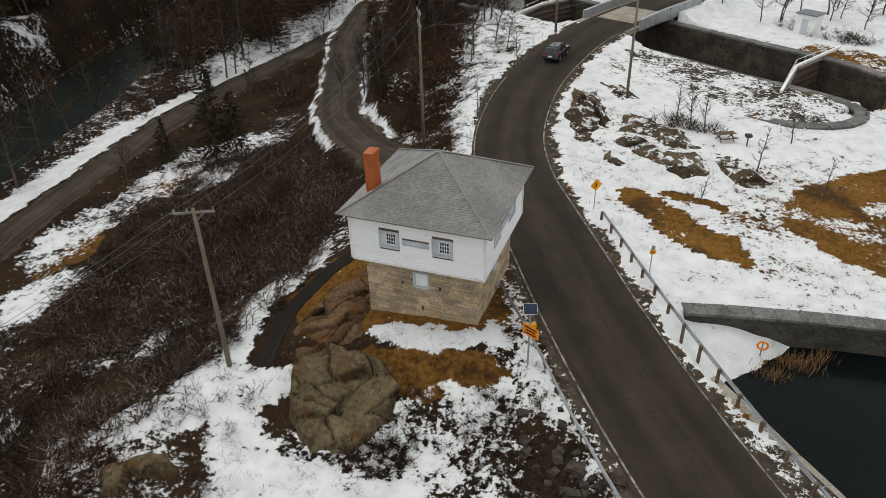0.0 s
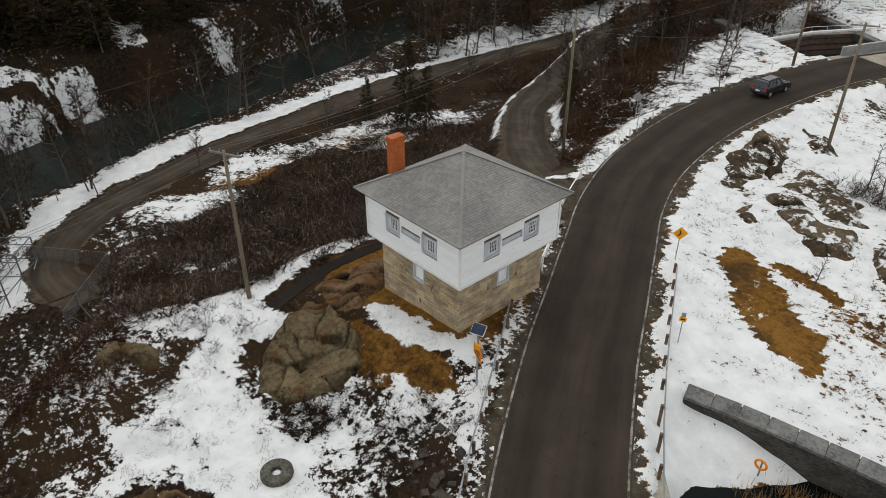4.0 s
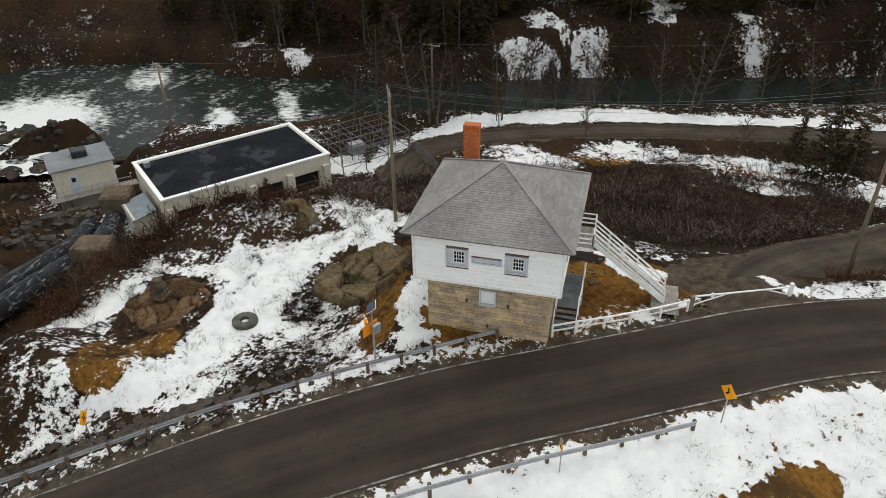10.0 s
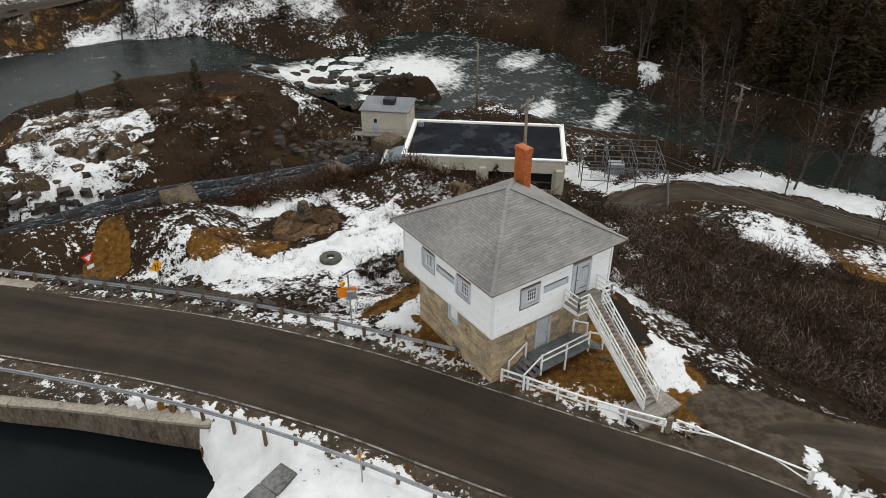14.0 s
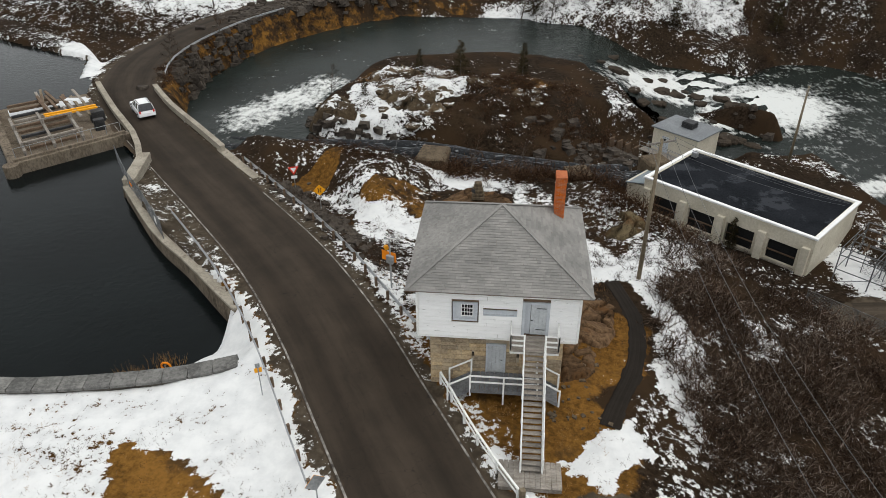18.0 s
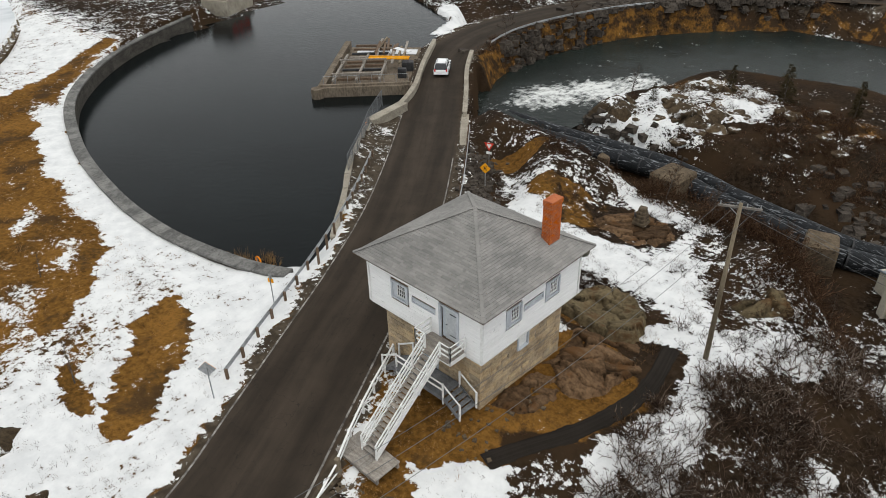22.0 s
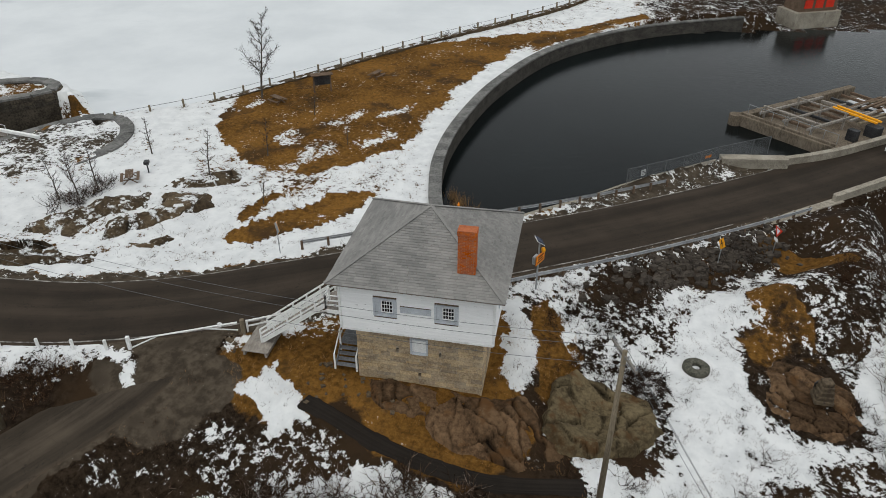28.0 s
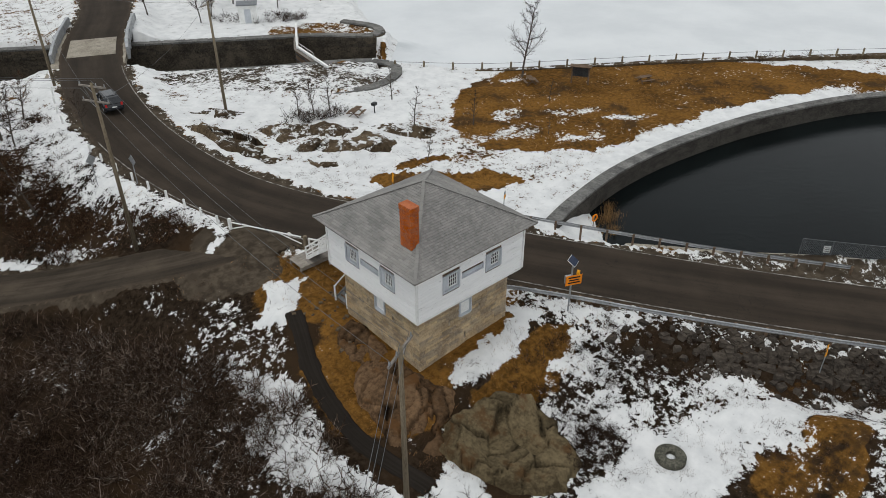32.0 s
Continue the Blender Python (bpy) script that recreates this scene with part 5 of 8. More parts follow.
lp = thing("low_landing", (-0.4, 4.55, 0), "grey plank landing with steps at both ends and white rails", "landing")
PX0, PX1, PZ = -2.35, 1.35, 0.72
for k in range(14):
    w = (PX1 - PX0) / 14
    piece("plank", "deck", lp, (PX0 + w * (k + 0.5) + 0.4, 0, PZ - 0.025), (w - 0.012, 1.5, 0.05))
part("skirt", Build().box((0.4 + (PX0 + PX1) / 2, 0.72, PZ - 0.17), (PX1 - PX0, 0.05, 0.24), 0, 0.008), "deck", lp)
for e, d in ((PX1, 1), (PX0, -1)):
    for i in range(4):
        part("step", Build().box((0.4 + e + d * (0.16 + 0.29 * i), 0, PZ - 0.06 - 0.19 * (i + 1) + 0.04), (0.31, 1.3, 0.05), 0, 0.008), "deck", lp)
    for s in (-0.68, 0.68):
        part("stringer", Build().beam((0.4 + e, s, PZ - 0.14), (0.4 + e + d * 1.25, s, PZ - 0.92), 0.05, 0.24, 0.008), "deck", lp)
        part("rail", Build().beam((0.4 + e, s, PZ + 0.88), (0.4 + e + d * 1.25, s, PZ + 0.12), 0.06, 0.10, 0.01), "white", lp)
        part("post", Build().box((0.4 + e, s, PZ + 0.2), (0.1, 0.1, 1.5), 0, 0.012), "white", lp)
        part("post", Build().box((0.4 + e + d * 1.25, s, PZ - 0.42), (0.1, 0.1, 1.2), 0, 0.012), "white", lp)
for r in (0.92, 0.5):
    part("rail", Build().beam((0.4 + PX0, 0.72, PZ + r), (0.4 + PX1, 0.72, PZ + r), 0.06, 0.10, 0.01), "white", lp)
part("post", Build().box((0.4 + (PX0 + PX1) / 2, 0.72, PZ - 0.05), (0.1, 0.1, 2.0), 0, 0.012), "white", lp)


# ---- walls, rails and fences along the road and the pond ----
def offset_line(line, off):
    p = np.array(line, float)
    t = np.gradient(p[:, :2], axis=0)
    t /= np.linalg.norm(t, axis=1)[:, None] + 1e-9
    return np.column_stack([p[:, :2] + np.stack([t[:, 1], -t[:, 0]], 1) * off, p[:, 2:]])


def wall_strip(line, width, depth):
    """A solid wall whose top follows a line; depth is how far it goes down."""
    a, b = offset_line(line, -width / 2), offset_line(line, width / 2)
    n = len(a)
    z = a[:, 2]
    vs = [tuple(p) for p in np.vstack([a, b, np.column_stack([b[:, :2], z - depth]), np.column_stack([a[:, :2], z - depth])])]
    fs = []
    for i in range(n - 1):
        for k in range(4):
            m = (k + 1) % 4
            fs.append((k * n + i, k * n + i + 1, m * n + i + 1, m * n + i))
    fs += [(0, n, 2 * n, 3 * n), (n - 1, 4 * n - 1, 3 * n - 1, 2 * n - 1)]
    return Build().add(vs, fs)


def resample(line, step):
    p = np.array(line, float)
    s = np.concatenate([[0], np.cumsum(np.linalg.norm(np.diff(p, axis=0), axis=1))])
    k = np.linspace(0, s[-1], max(2, int(round(s[-1] / step)) + 1))
    return np.column_stack([np.interp(k, s, p[:, i]) for i in range(p.shape[1])])


def masonry(name, pts, width, depth, material, label, category, cap=None, step=2.2, cap_h=0.22, rows=0):
    line = catmull(pts, 0.8) if len(pts) > 2 else resample(pts, 0.8)
    ob = part(name, wall_strip(line, width, depth), material)
    tagged(ob, label, category, kind="structure")
    r = random.Random(name)
    if cap:
        pr = resample(line, step)
        for a, b in zip(pr[:-1], pr[1:]):
            c, d = (a + b) / 2, b - a
            o = piece("coping_stone", cap, ob, (c[0], c[1], c[2] + cap_h / 2 - 0.05 + r.uniform(-0.015, 0.015)), (np.linalg.norm(d) - 0.03, width + 0.16, cap_h), math.degrees(math.atan2(d[1], d[0])), 0.04)
            o.matrix_basis = pose(c[0], c[1], c[2] + cap_h / 2 - 0.05, 0, -math.degrees(math.atan2(d[2], np.linalg.norm(d[:2]))), math.degrees(math.atan2(d[1], d[0]))) @ Matrix.Diagonal((np.linalg.norm(d) - 0.03, width + 0.16, cap_h, 1))
    for k in range(rows):
        for side in (-1, 1):
            pr = resample(offset_line(line, side * (width / 2 + 0.02)), 1.15)
            for a, b in zip(pr[:-1], pr[1:]):
                c, d = (a + b) / 2, b - a
                piece("wall_stone", material, ob, (c[0], c[1], c[2] - 0.28 - 0.42 * k), (np.linalg.norm(d) - 0.035 - r.uniform(0, 0.05), 0.16, 0.38), math.degrees(math.atan2(d[1], d[0])), 0.06)
    return ob


masonry("pond_wall", POND_WALL, 1.05, 4.6, "wall_stone", "curved grey stone retaining wall round the pond", "retaining wall", "coping", 1.5, 0.2)
masonry("roadside_wall", ROADSIDE_WALL, 1.0, 4.2, "pier_concrete", "low stained concrete wall beside the pond", "retaining wall", "concrete", 3.0, 0.2)
masonry("abutment_wall", [(34.6, -21.9, -1.5), (36.0, -28.4, -1.7)], 1.0, 5.0, "concrete", "pale concrete abutment wall by the bridge", "wall", "concrete", 3.4, 0.3)
masonry("bridge_parapet_east", [(36.2, -27.6, -1.75), (39.6, -33.6, -1.85), (45.8, -41.4, -2.0), (52.6, -50.6, -2.2)], 0.45, 4.5, "concrete", "concrete parapet of the road bridge", "parapet", "concrete", 4.0, 0.12)
masonry("bridge_parapet_west", [(29.0, -31.2, -1.75), (34.0, -37.0, -1.9), (40.0, -43.8, -2.1), (44.8, -50.2, -2.2)], 0.4, 1.3, "concrete", "long concrete parapet of the road bridge", "parapet", "concrete", 4.0, 0.12)
masonry("bridge_wing_wall", [(23.0, -24.4, -2.1), (26.2, -28.0, -2.3), (29.6, -32.0, -2.5)], 0.7, 6.5, "concrete", "coursed stone wing wall below the road", "wall", "concrete", 2.4, 0.2, rows=5)
part("bridge_deck_beam", Build().beam((29.8, -32.2, -3.1), (44, -49.3, -3.3), 0.6, 0.7, 0.03), "concrete")
tagged(bpy.data.objects["bridge_deck_beam"], "concrete edge beam of the bridge deck", "bridge", kind="structure")
# solid black block added for the shade below the deck; nothing is hollow here
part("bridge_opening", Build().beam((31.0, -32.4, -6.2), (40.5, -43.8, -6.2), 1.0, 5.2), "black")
tagged(bpy.data.objects["bridge_opening"], "solid black block standing in for the shade under the bridge deck", "opening", kind="structure")


def guard_rail(name, pts, label, spacing=2.0, side=1, h=0.62):
    """A steel beam rail on posts; pts run along the road edge."""
    line = catmull(pts, 0.7)
    g = thing(name, (0, 0, 0), label, "guard rail", "road guard rails")
    posts = resample(line, spacing)
    for i, p in enumerate(posts):
        z = ground_at(p[0], p[1])
        part("post", Build().box((p[0], p[1], (z - 0.3 + p[2] + h + 0.1) / 2), (0.17, 0.17, p[2] + h + 0.1 - z + 0.3), 35, 0.02), "lintel", g)
    prof = [(0.0, -0.16), (0.05, -0.12), (0.05, -0.06), (0.0, -0.02), (0.0, 0.02), (0.05, 0.06), (0.05, 0.12), (0.0, 0.16)]
    segs = resample(line, 3.9)
    for a, b in zip(segs[:-1], segs[1:]):
        d = (b - a) / np.linalg.norm(b - a)
        nrm = np.array([d[1], -d[0]]) * side
        vs = []
        for q in (a, b + d * 0.08):
            for o, z in prof:
                vs.append((q[0] + nrm[0] * (o + 0.11), q[1] + nrm[1] * (o + 0.11), q[2] + h - 0.05 + z))
        n = len(prof)
        back = [(x - nrm[0] * 0.012, y - nrm[1] * 0.012, z) for x, y, z in vs]
        fs = [(i, i + 1, n + i + 1, n + i) for i in range(n - 1)] + [(2 * n + i + 1, 2 * n + i, 3 * n + i, 3 * n + i + 1) for i in range(n - 1)]
        part("beam", Build().add(vs + back, fs), "iron", g)
    return g


def road_edge(y0, y1, off, dz=0.0):
    p = ROAD_LINE[(ROAD_LINE[:, 1] <= y0) & (ROAD_LINE[:, 1] >= y1)][::4]
    o = offset_line(p, off)
    return [(a, b, c + dz) for a, b, c in o]


guard_rail("guard_rail_pond", road_edge(10.5, -22.0, -4.75), "long weathered steel guard rail beside the pond", 2.0, -1)
guard_rail("guard_rail_slope", [(4.0, 0.7, -0.45)] + road_edge(-1.5, -27.5, 4.5), "long weathered steel guard rail above the slope", 2.0, 1)
guard_rail("guard_rail_bend", road_edge(-54, -96, 4.5), "dark steel guard rail on the far bend", 2.4, 1)


def white_fence(pts):
    g = thing("white_fence", (0, 0, 0), "low white-painted timber fence with one rail by the road", "fence")
    for x, y in pts:
        z = ground_at(x, y)
        part("post", Build().box((x, y, z + 0.42), (0.13, 0.13, 1.0), 30, 0.015), "white", g)
    for (x0, y0), (x1, y1) in zip(pts, pts[1:]):
        a, b = ground_at(x0, y0), ground_at(x1, y1)
        part("rail", Build().beam((x0, y0, a + 0.86), (x1, y1, b + 0.86), 0.11, 0.09, 0.01), "white", g)
        part("rail", Build().beam((x0, y0, a + 0.45), (x1, y1, b + 0.45), 0.05, 0.12, 0.01), "white", g)


white_fence([(3.1, 3.9), (2.35, 5.3), (1.55, 6.9), (0.75, 8.4), (-0.3, 10.2), (-1.35, 11.85)])
gp = thing("gate_post", (-1.55, 12.05, ground_at(-1.55, 12.05)), "thick grey timber gate post", "post")
part("shaft", Build().box((0, 0, 0.45), (0.26, 0.26, 1.3), 20, 0.03), "pole_wood", gp)
gz = ground_at(-2, 14)
gate = thing("barrier_gate", (-1.75, 12.3, gz), "white swing barrier pole across the lane", "gate")
part("bar", Build().tube((0, 0, 0.95), (-2.75, 5.9, 0.75), 0.06, 0.05, 8), "white", gate)
part("brace", Build().beam((0, 0, 0.35), (-0.9, 1.95, 0.86), 0.06, 0.08, 0.01), "white", gate)
part("brace", Build().beam((-2.75, 5.9, 0.15), (-2.0, 4.3, 0.8), 0.06, 0.08, 0.01), "white", gate)
part("support_post", Build().box((-2.75, 5.95, 0.4), (0.22, 0.22, 1.3), 20, 0.02), "white", gate)
part("lock_plate", Build().tube((-0.45, 0.96, 0.92), (-0.36, 1.0, 0.92), 0.16, 0.16, 12), "plain_white", gate)
r = random.Random(4)
for i, (x, y) in enumerate(((-4.9, 19.6), (-5.3, 21.6), (-5.7, 23.7), (-6.2, 26.0), (-6.7, 28.4), (-7.1, 30.8), (-7.5, 33.3), (-7.8, 36.0), (-7.9, 38.6), (-7.6, 47.0), (-7.2, 49.6), (-6.6, 52.2), (-6.0, 54.6))):
    b = thing("marker_post", (x, y, ground_at(x, y)), "short white marker post in the snow beside the road", "post", "road marker posts")
    part("shaft", Build().box((0, 0, 0.32), (0.16, 0.16, 0.9), r.uniform(0, 40), 0.02), "white", b)


# chain-link fence by the pond
def link_fence(name, pts, h, label, material="fence_mesh"):
    g = thing(name, (0, 0, 0), label, "fence")
    line = resample(pts, 2.2)
    for p in line:
        part("post", Build().tube((p[0], p[1], p[2] - 0.2), (p[0], p[1], p[2] + h), 0.035, 0.035, 6), "fence_mesh", g)
    w = Build()
    for a, b in zip(line[:-1], line[1:]):
        part("top_rail", Build().tube((a[0], a[1], a[2] + h), (b[0], b[1], b[2] + h), 0.025, 0.025, 5), "fence_mesh", g)
        L = np.linalg.norm(b - a)
        d = (b - a) / L
        k = 0.0
        while k < L + h:
            for s in (1, -1):
                p0, p1 = (max(k - h, 0), k) if s > 0 else (k, max(k - h, 0))
                u0, z0 = max(k - h, 0.0), h - (k - max(k - h, 0.0))
                u1, z1 = min(k, L), h if k <= L else h - (k - L)
                q0, q1 = a + d * u0, a + d * u1
                if s > 0:
                    e0, e1 = (q0[0], q0[1], q0[2] + z0), (q1[0], q1[1], q1[2] + z1)
                else:
                    e0, e1 = (q0[0], q0[1], q0[2] + h - z0), (q1[0], q1[1], q1[2] + h - z1)
                if u1 > u0:
                    w.tube(e0, e1, 0.007, 0.007, 3, False)
            k += 0.16
    o = part("wire_mesh", w, material, g, "fine wire mesh")
    o["kind"] = "stuff"
    return g


lf = link_fence("chain_link_fence", [(27.2, -12.6, -1.7), (31.2, -17.8, -1.8), (34.6, -21.8, -1.85), (38.2, -27.0, -1.9)], 1.7, "grey chain-link fence on the pond wall")
sgn = part("fence_sign", Build().box((28.4, -14.1, -0.8), (0.5, 0.03, 0.6), -52, 0.005), "plain_white", lf, "small white sign")
for k in range(3):
    part("sign_bar", Build().box((28.385, -14.12, -0.65 - 0.15 * k), (0.34, 0.034, 0.05), -52), "dark_iron", sgn)
part("fence_sign", Build().box((33.6, -20.5, -0.95), (0.75, 0.03, 0.28), -50, 0.005), "orange", lf, "small orange sign")

# ---- the sluice pier in the pond ----
pier = thing("sluice_pier", (48.5, -37.0, 0), "concrete sluice pier loaded with beams and timbers", "pier")
A, B, C, D = (48.2, -25.6), (40.6, -33.8), (53.0, -48.4), (61.0, -41.0)


def loc(x, y, z):
    return (x - 48.5, y + 37.0, z)


def quad_uv(u, v, z):
    """u from A to B along the front, v from front to back."""
    x = (A[0] * (1 - u) + B[0] * u) * (1 - v) + (D[0] * (1 - u) + C[0] * u) * v
    y = (A[1] * (1 - u) + B[1] * u) * (1 - v) + (D[1] * (1 - u) + C[1] * u) * v
    return Vector(loc(x, y, z))


part("front_wall", Build().beam(quad_uv(-0.03, 0.02, -3.2), quad_uv(1.03, 0.02, -3.2), 0.9, 2.6, 0.06), "pier_concrete", pier, "stained concrete front wall")
part("side_wall", Build().beam(quad_uv(0, 0, -3.2), quad_uv(0, 1.0, -3.2), 0.9, 2.6, 0.06), "pier_concrete", pier)
part("deck_slab", Build().beam(quad_uv(0.5, 0.05, -3.1), quad_uv(0.5, 1.0, -3.1), 10.6, 0.4, 0.04), "pier_concrete", pier)
part("nose", Build().tube(quad_uv(-0.03, 0.0, -5.2), quad_uv(-0.03, 0.0, -1.95), 0.75, 0.75, 12), "pier_concrete", pier, "rounded concrete nose")
part("edge_kerb", Build().beam(quad_uv(0.0, 0.02, -1.78), quad_uv(1.0, 0.02, -1.78), 0.35, 0.3, 0.03), "pier_concrete", pier)
rp = random.Random(12)
for i in range(9):
    v = 0.14 + 0.09 * i
    mat = ("lintel", "grey_wood", "dark_iron", "lintel")[i % 4]
    part("cross_beam", Build().beam(quad_uv(0.15, v, -1.85 + rp.uniform(-0.1, 0.1)), quad_uv(0.62, v, -1.85), 0.3, 0.3, 0.03), mat, pier)
for i, u in enumerate((0.12, 0.38, 0.64)):
    part("long_beam", Build().beam(quad_uv(u, 0.08, -1.62), quad_uv(u, 0.62, -1.62), 0.28, 0.28, 0.03), "grey_wood", pier)
for i in range(14):
    u, v = rp.uniform(0.45, 0.85), rp.uniform(0.35, 0.75)
    part("stacked_timber", Build().beam(quad_uv(u, v, -1.5 + 0.03 * (i % 5)), quad_uv(u + rp.uniform(-0.05, 0.05), v + 0.26, -1.5 + 0.03 * (i % 5)), 0.3, 0.22, 0.02), ("lintel", "grey_wood", "pole_wood", "lintel")[i % 4], pier)
part("yellow_beam", Build().beam(quad_uv(0.42, 0.47, -1.25), quad_uv(0.92, 0.44, -1.25), 0.25, 0.2, 0.02), "yellow", pier, "yellow steel beam")
part("yellow_beam", Build().beam(quad_uv(0.42, 0.51, -1.25), quad_uv(0.92, 0.48, -1.25), 0.25, 0.2, 0.02), "yellow", pier, "yellow steel beam")
for u, v in ((0.12, 0.12), (0.12, 0.40), (0.38, 0.12), (0.38, 0.40), (0.64, 0.12), (0.64, 0.4)):
    part("frame_post", Build().beam(quad_uv(u, v, -2.9), quad_uv(u, v, -0.9) + Vector((0.02, 0, 0)), 0.22, 0.22, 0.02), "grey_wood", pier)
for v in (0.12, 0.40):
    part("frame_rail", Build().beam(quad_uv(0.1, v, -0.95), quad_uv(0.66, v, -0.95), 0.18, 0.16, 0.02), "grey_wood", pier)
for u, v, s in ((0.90, 0.45, 1.5), (0.86, 0.30, 1.1)):
    p = quad_uv(u, v, -2.3)
    part("machine_box", Build().box(p, (s, s * 0.7, 1.3), 40, 0.05), "dark_iron", pier, "dark machine cabinet")
part("snow_patch", Build().beam(quad_uv(0.15, 0.9, -2.84), quad_uv(0.95, 0.86, -2.84), 2.2, 0.1, 0.04), "snow", pier, "patch of snow")
part("snow_patch", Build().beam(quad_uv(0.7, 0.72, -1.38), quad_uv(0.9, 0.62, -1.38), 0.9, 0.06, 0.02), "snow", pier, "patch of snow")
for i in range(8):
    p = quad_uv(0.03 + 0.135 * i, 0.05, -1.9)
    part("rail_post", Build().tube(p, p + Vector((0, 0, 1.1)), 0.03, 0.03, 6), "iron", pier)
part("hand_rail", Build().beam(quad_uv(0.03, 0.05, -0.8), quad_uv(0.98, 0.05, -0.8), 0.04, 0.04), "iron", pier)


# ---- utility poles and wires ----
def utility_pole(x, y, h, arm=0.0, label="tall weathered wooden utility pole with a cross-arm", lean=(0, 0), arms=1):
    z = ground_at(x, y)
    g = thing("utility_pole", (x, y, z), label, "utility pole", "utility poles")
    top = Vector((lean[0], lean[1], h))
    part("shaft", Build().tube((0, 0, -0.4), top, 0.17, 0.105, 10), "pole_wood", g, smooth=True)
    a = radians(arm)
    d = Vector((math.cos(a), math.sin(a), 0))
    for k in range(arms):
        c = top - Vector((0, 0, 0.25 + 1.1 * k))
        ca = part("cross_arm", Build().beam(c - d * 1.15, c + d * 1.15, 0.11, 0.13, 0.01), "grey_wood", g)
        for s in (-1.05, -0.35, 1.05):
            part("insulator", Build().tube(c + d * s + Vector((0, 0, 0.06)), c + d * s + Vector((0, 0, 0.26)), 0.045, 0.03, 8), "iron", ca)
        part("arm_brace", Build().beam(c - Vector((0, 0, 0.55)), c + d * 0.6, 0.03, 0.04), "iron", g)
    return Vector((x, y, z)) + top


P1 = utility_pole(-10.35, -10.5, 11.2, 25)
P2 = utility_pole(-10.4, 23.2, 13.8, 120, arms=2)
P3 = utility_pole(6.9, 40.6, 11.5, 30)
P4 = utility_pole(-4.9, 57.5, 11.0, 40, "tall wooden utility pole beside the far road")
P5 = utility_pole(-34, -47.5, 9.5, 60, "wooden pole behind the power house")
P6 = utility_pole(-50, -18.5, 9.0, 80, "wooden pole on the river bank")


def wire(name, a, b, sag=0.8, r=0.012):
    a, b = Vector(a), Vector(b)
    cu = bpy.data.curves.new("wire", "CURVE")
    cu.dimensions, cu.bevel_depth, cu.bevel_resolution = "3D", r, 0
    sp = cu.splines.new("POLY")
    n = 18
    sp.points.add(n)
    for i in range(n + 1):
        u = i / n
        p = a.lerp(b, u) - Vector((0, 0, 4 * sag * u * (1 - u)))
        sp.points[i].co = (*p, 1)
    cu.materials.append(M["fence_mesh"])
    return tagged(new(name, cu), "thin sagging overhead cable between two poles", "cable", "overhead cables")


for k in (-1.0, 0.0, 1.0):
    o = Vector((0.9 * k, 0.5 * k, 0.0 if k else 0.2))
    wire("overhead_cable", P1 + o, P2 + o, 1.2)
    wire("overhead_cable", P2 + o, Vector((-30, 74, 8)) + o, 1.4)
    wire("overhead_cable", P1 + o, Vector((-32, -27, -3.5)) + o * 0.5, 0.5)
wire("overhead_cable", P2 - Vector((0, 0, 1.4)), P3, 1.0)
wire("overhead_cable", P2 - Vector((0, 0, 1.9)), P4, 1.0)
wire("overhead_cable", P3, P4, 0.8)
wire("overhead_cable", P5, P6, 0.8)
wire("overhead_cable", P6, Vector((-62, 60, 4)), 1.2)

# ---- power house below the knoll ----
UDIR = 139.3
ph = thing("power_house", (-15.1, -36.3, 0), "long cream power house with a flat black roof", "building", rz=UDIR)
LN, WD, RZ, GZ = 18.2, 10.4, -6.0, -11.2
bays = [(1.2 + 4.25 * i, 4.1 + 4.25 * i, -9.75, -7.55) for i in range(4)]
front = panel_with_holes(LN / 2, GZ, RZ, [(a - LN / 2, b - LN / 2, c, d) for a, b, c, d in bays], 0.0, 0.45)
fw = part("front_wall", front, "cream", ph, "cream rendered front with four dark bays")
fw.matrix_basis = pose(LN / 2, 0, 0)
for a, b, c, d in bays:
    # a plain black panel closes each bay behind the front wall
    bay = part("bay_window", Build().box(((a + b) / 2, 0.55, (c + d) / 2), (b - a, 0.12, d - c)), "black", ph, "black panel set back in a window bay")
    part("lintel", Build().box(((a + b) / 2, 0.3, (c + d) / 2 - 0.15), (b - a, 0.1, 0.16), 0, 0.02), "lintel", bay, "rusty brown lintel")
    part("sill", Build().box(((a + b) / 2, -0.04, c - 0.08), (b - a + 0.2, 0.3, 0.16), 0, 0.02), "concrete", bay)
for i in range(5):
    part("buttress", Build().box((0.6 + 4.25 * i, -0.2, (GZ - 7.0) / 2), (0.75, 0.42, -7.0 - GZ), 0, 0.04), "cream", ph)
part("end_wall", Build().box((0.2, WD / 2 + 0.2, (GZ + RZ) / 2), (0.4, WD - 0.5, RZ - GZ)), "cream", ph)
part("end_wall", Build().box((LN - 0.2, WD / 2 + 0.2, (GZ + RZ) / 2), (0.4, WD - 0.5, RZ - GZ)), "cream", ph)
part("back_wall", Build().box((LN / 2, WD - 0.2, (GZ + RZ) / 2 - 0.5), (LN, 0.4, RZ - GZ + 1)), "cream", ph)
part("flat_roof", Build().box((LN / 2, WD / 2, RZ - 0.16), (LN - 0.5, WD - 0.5, 0.2)), "tar", ph, "flat black tar roof")
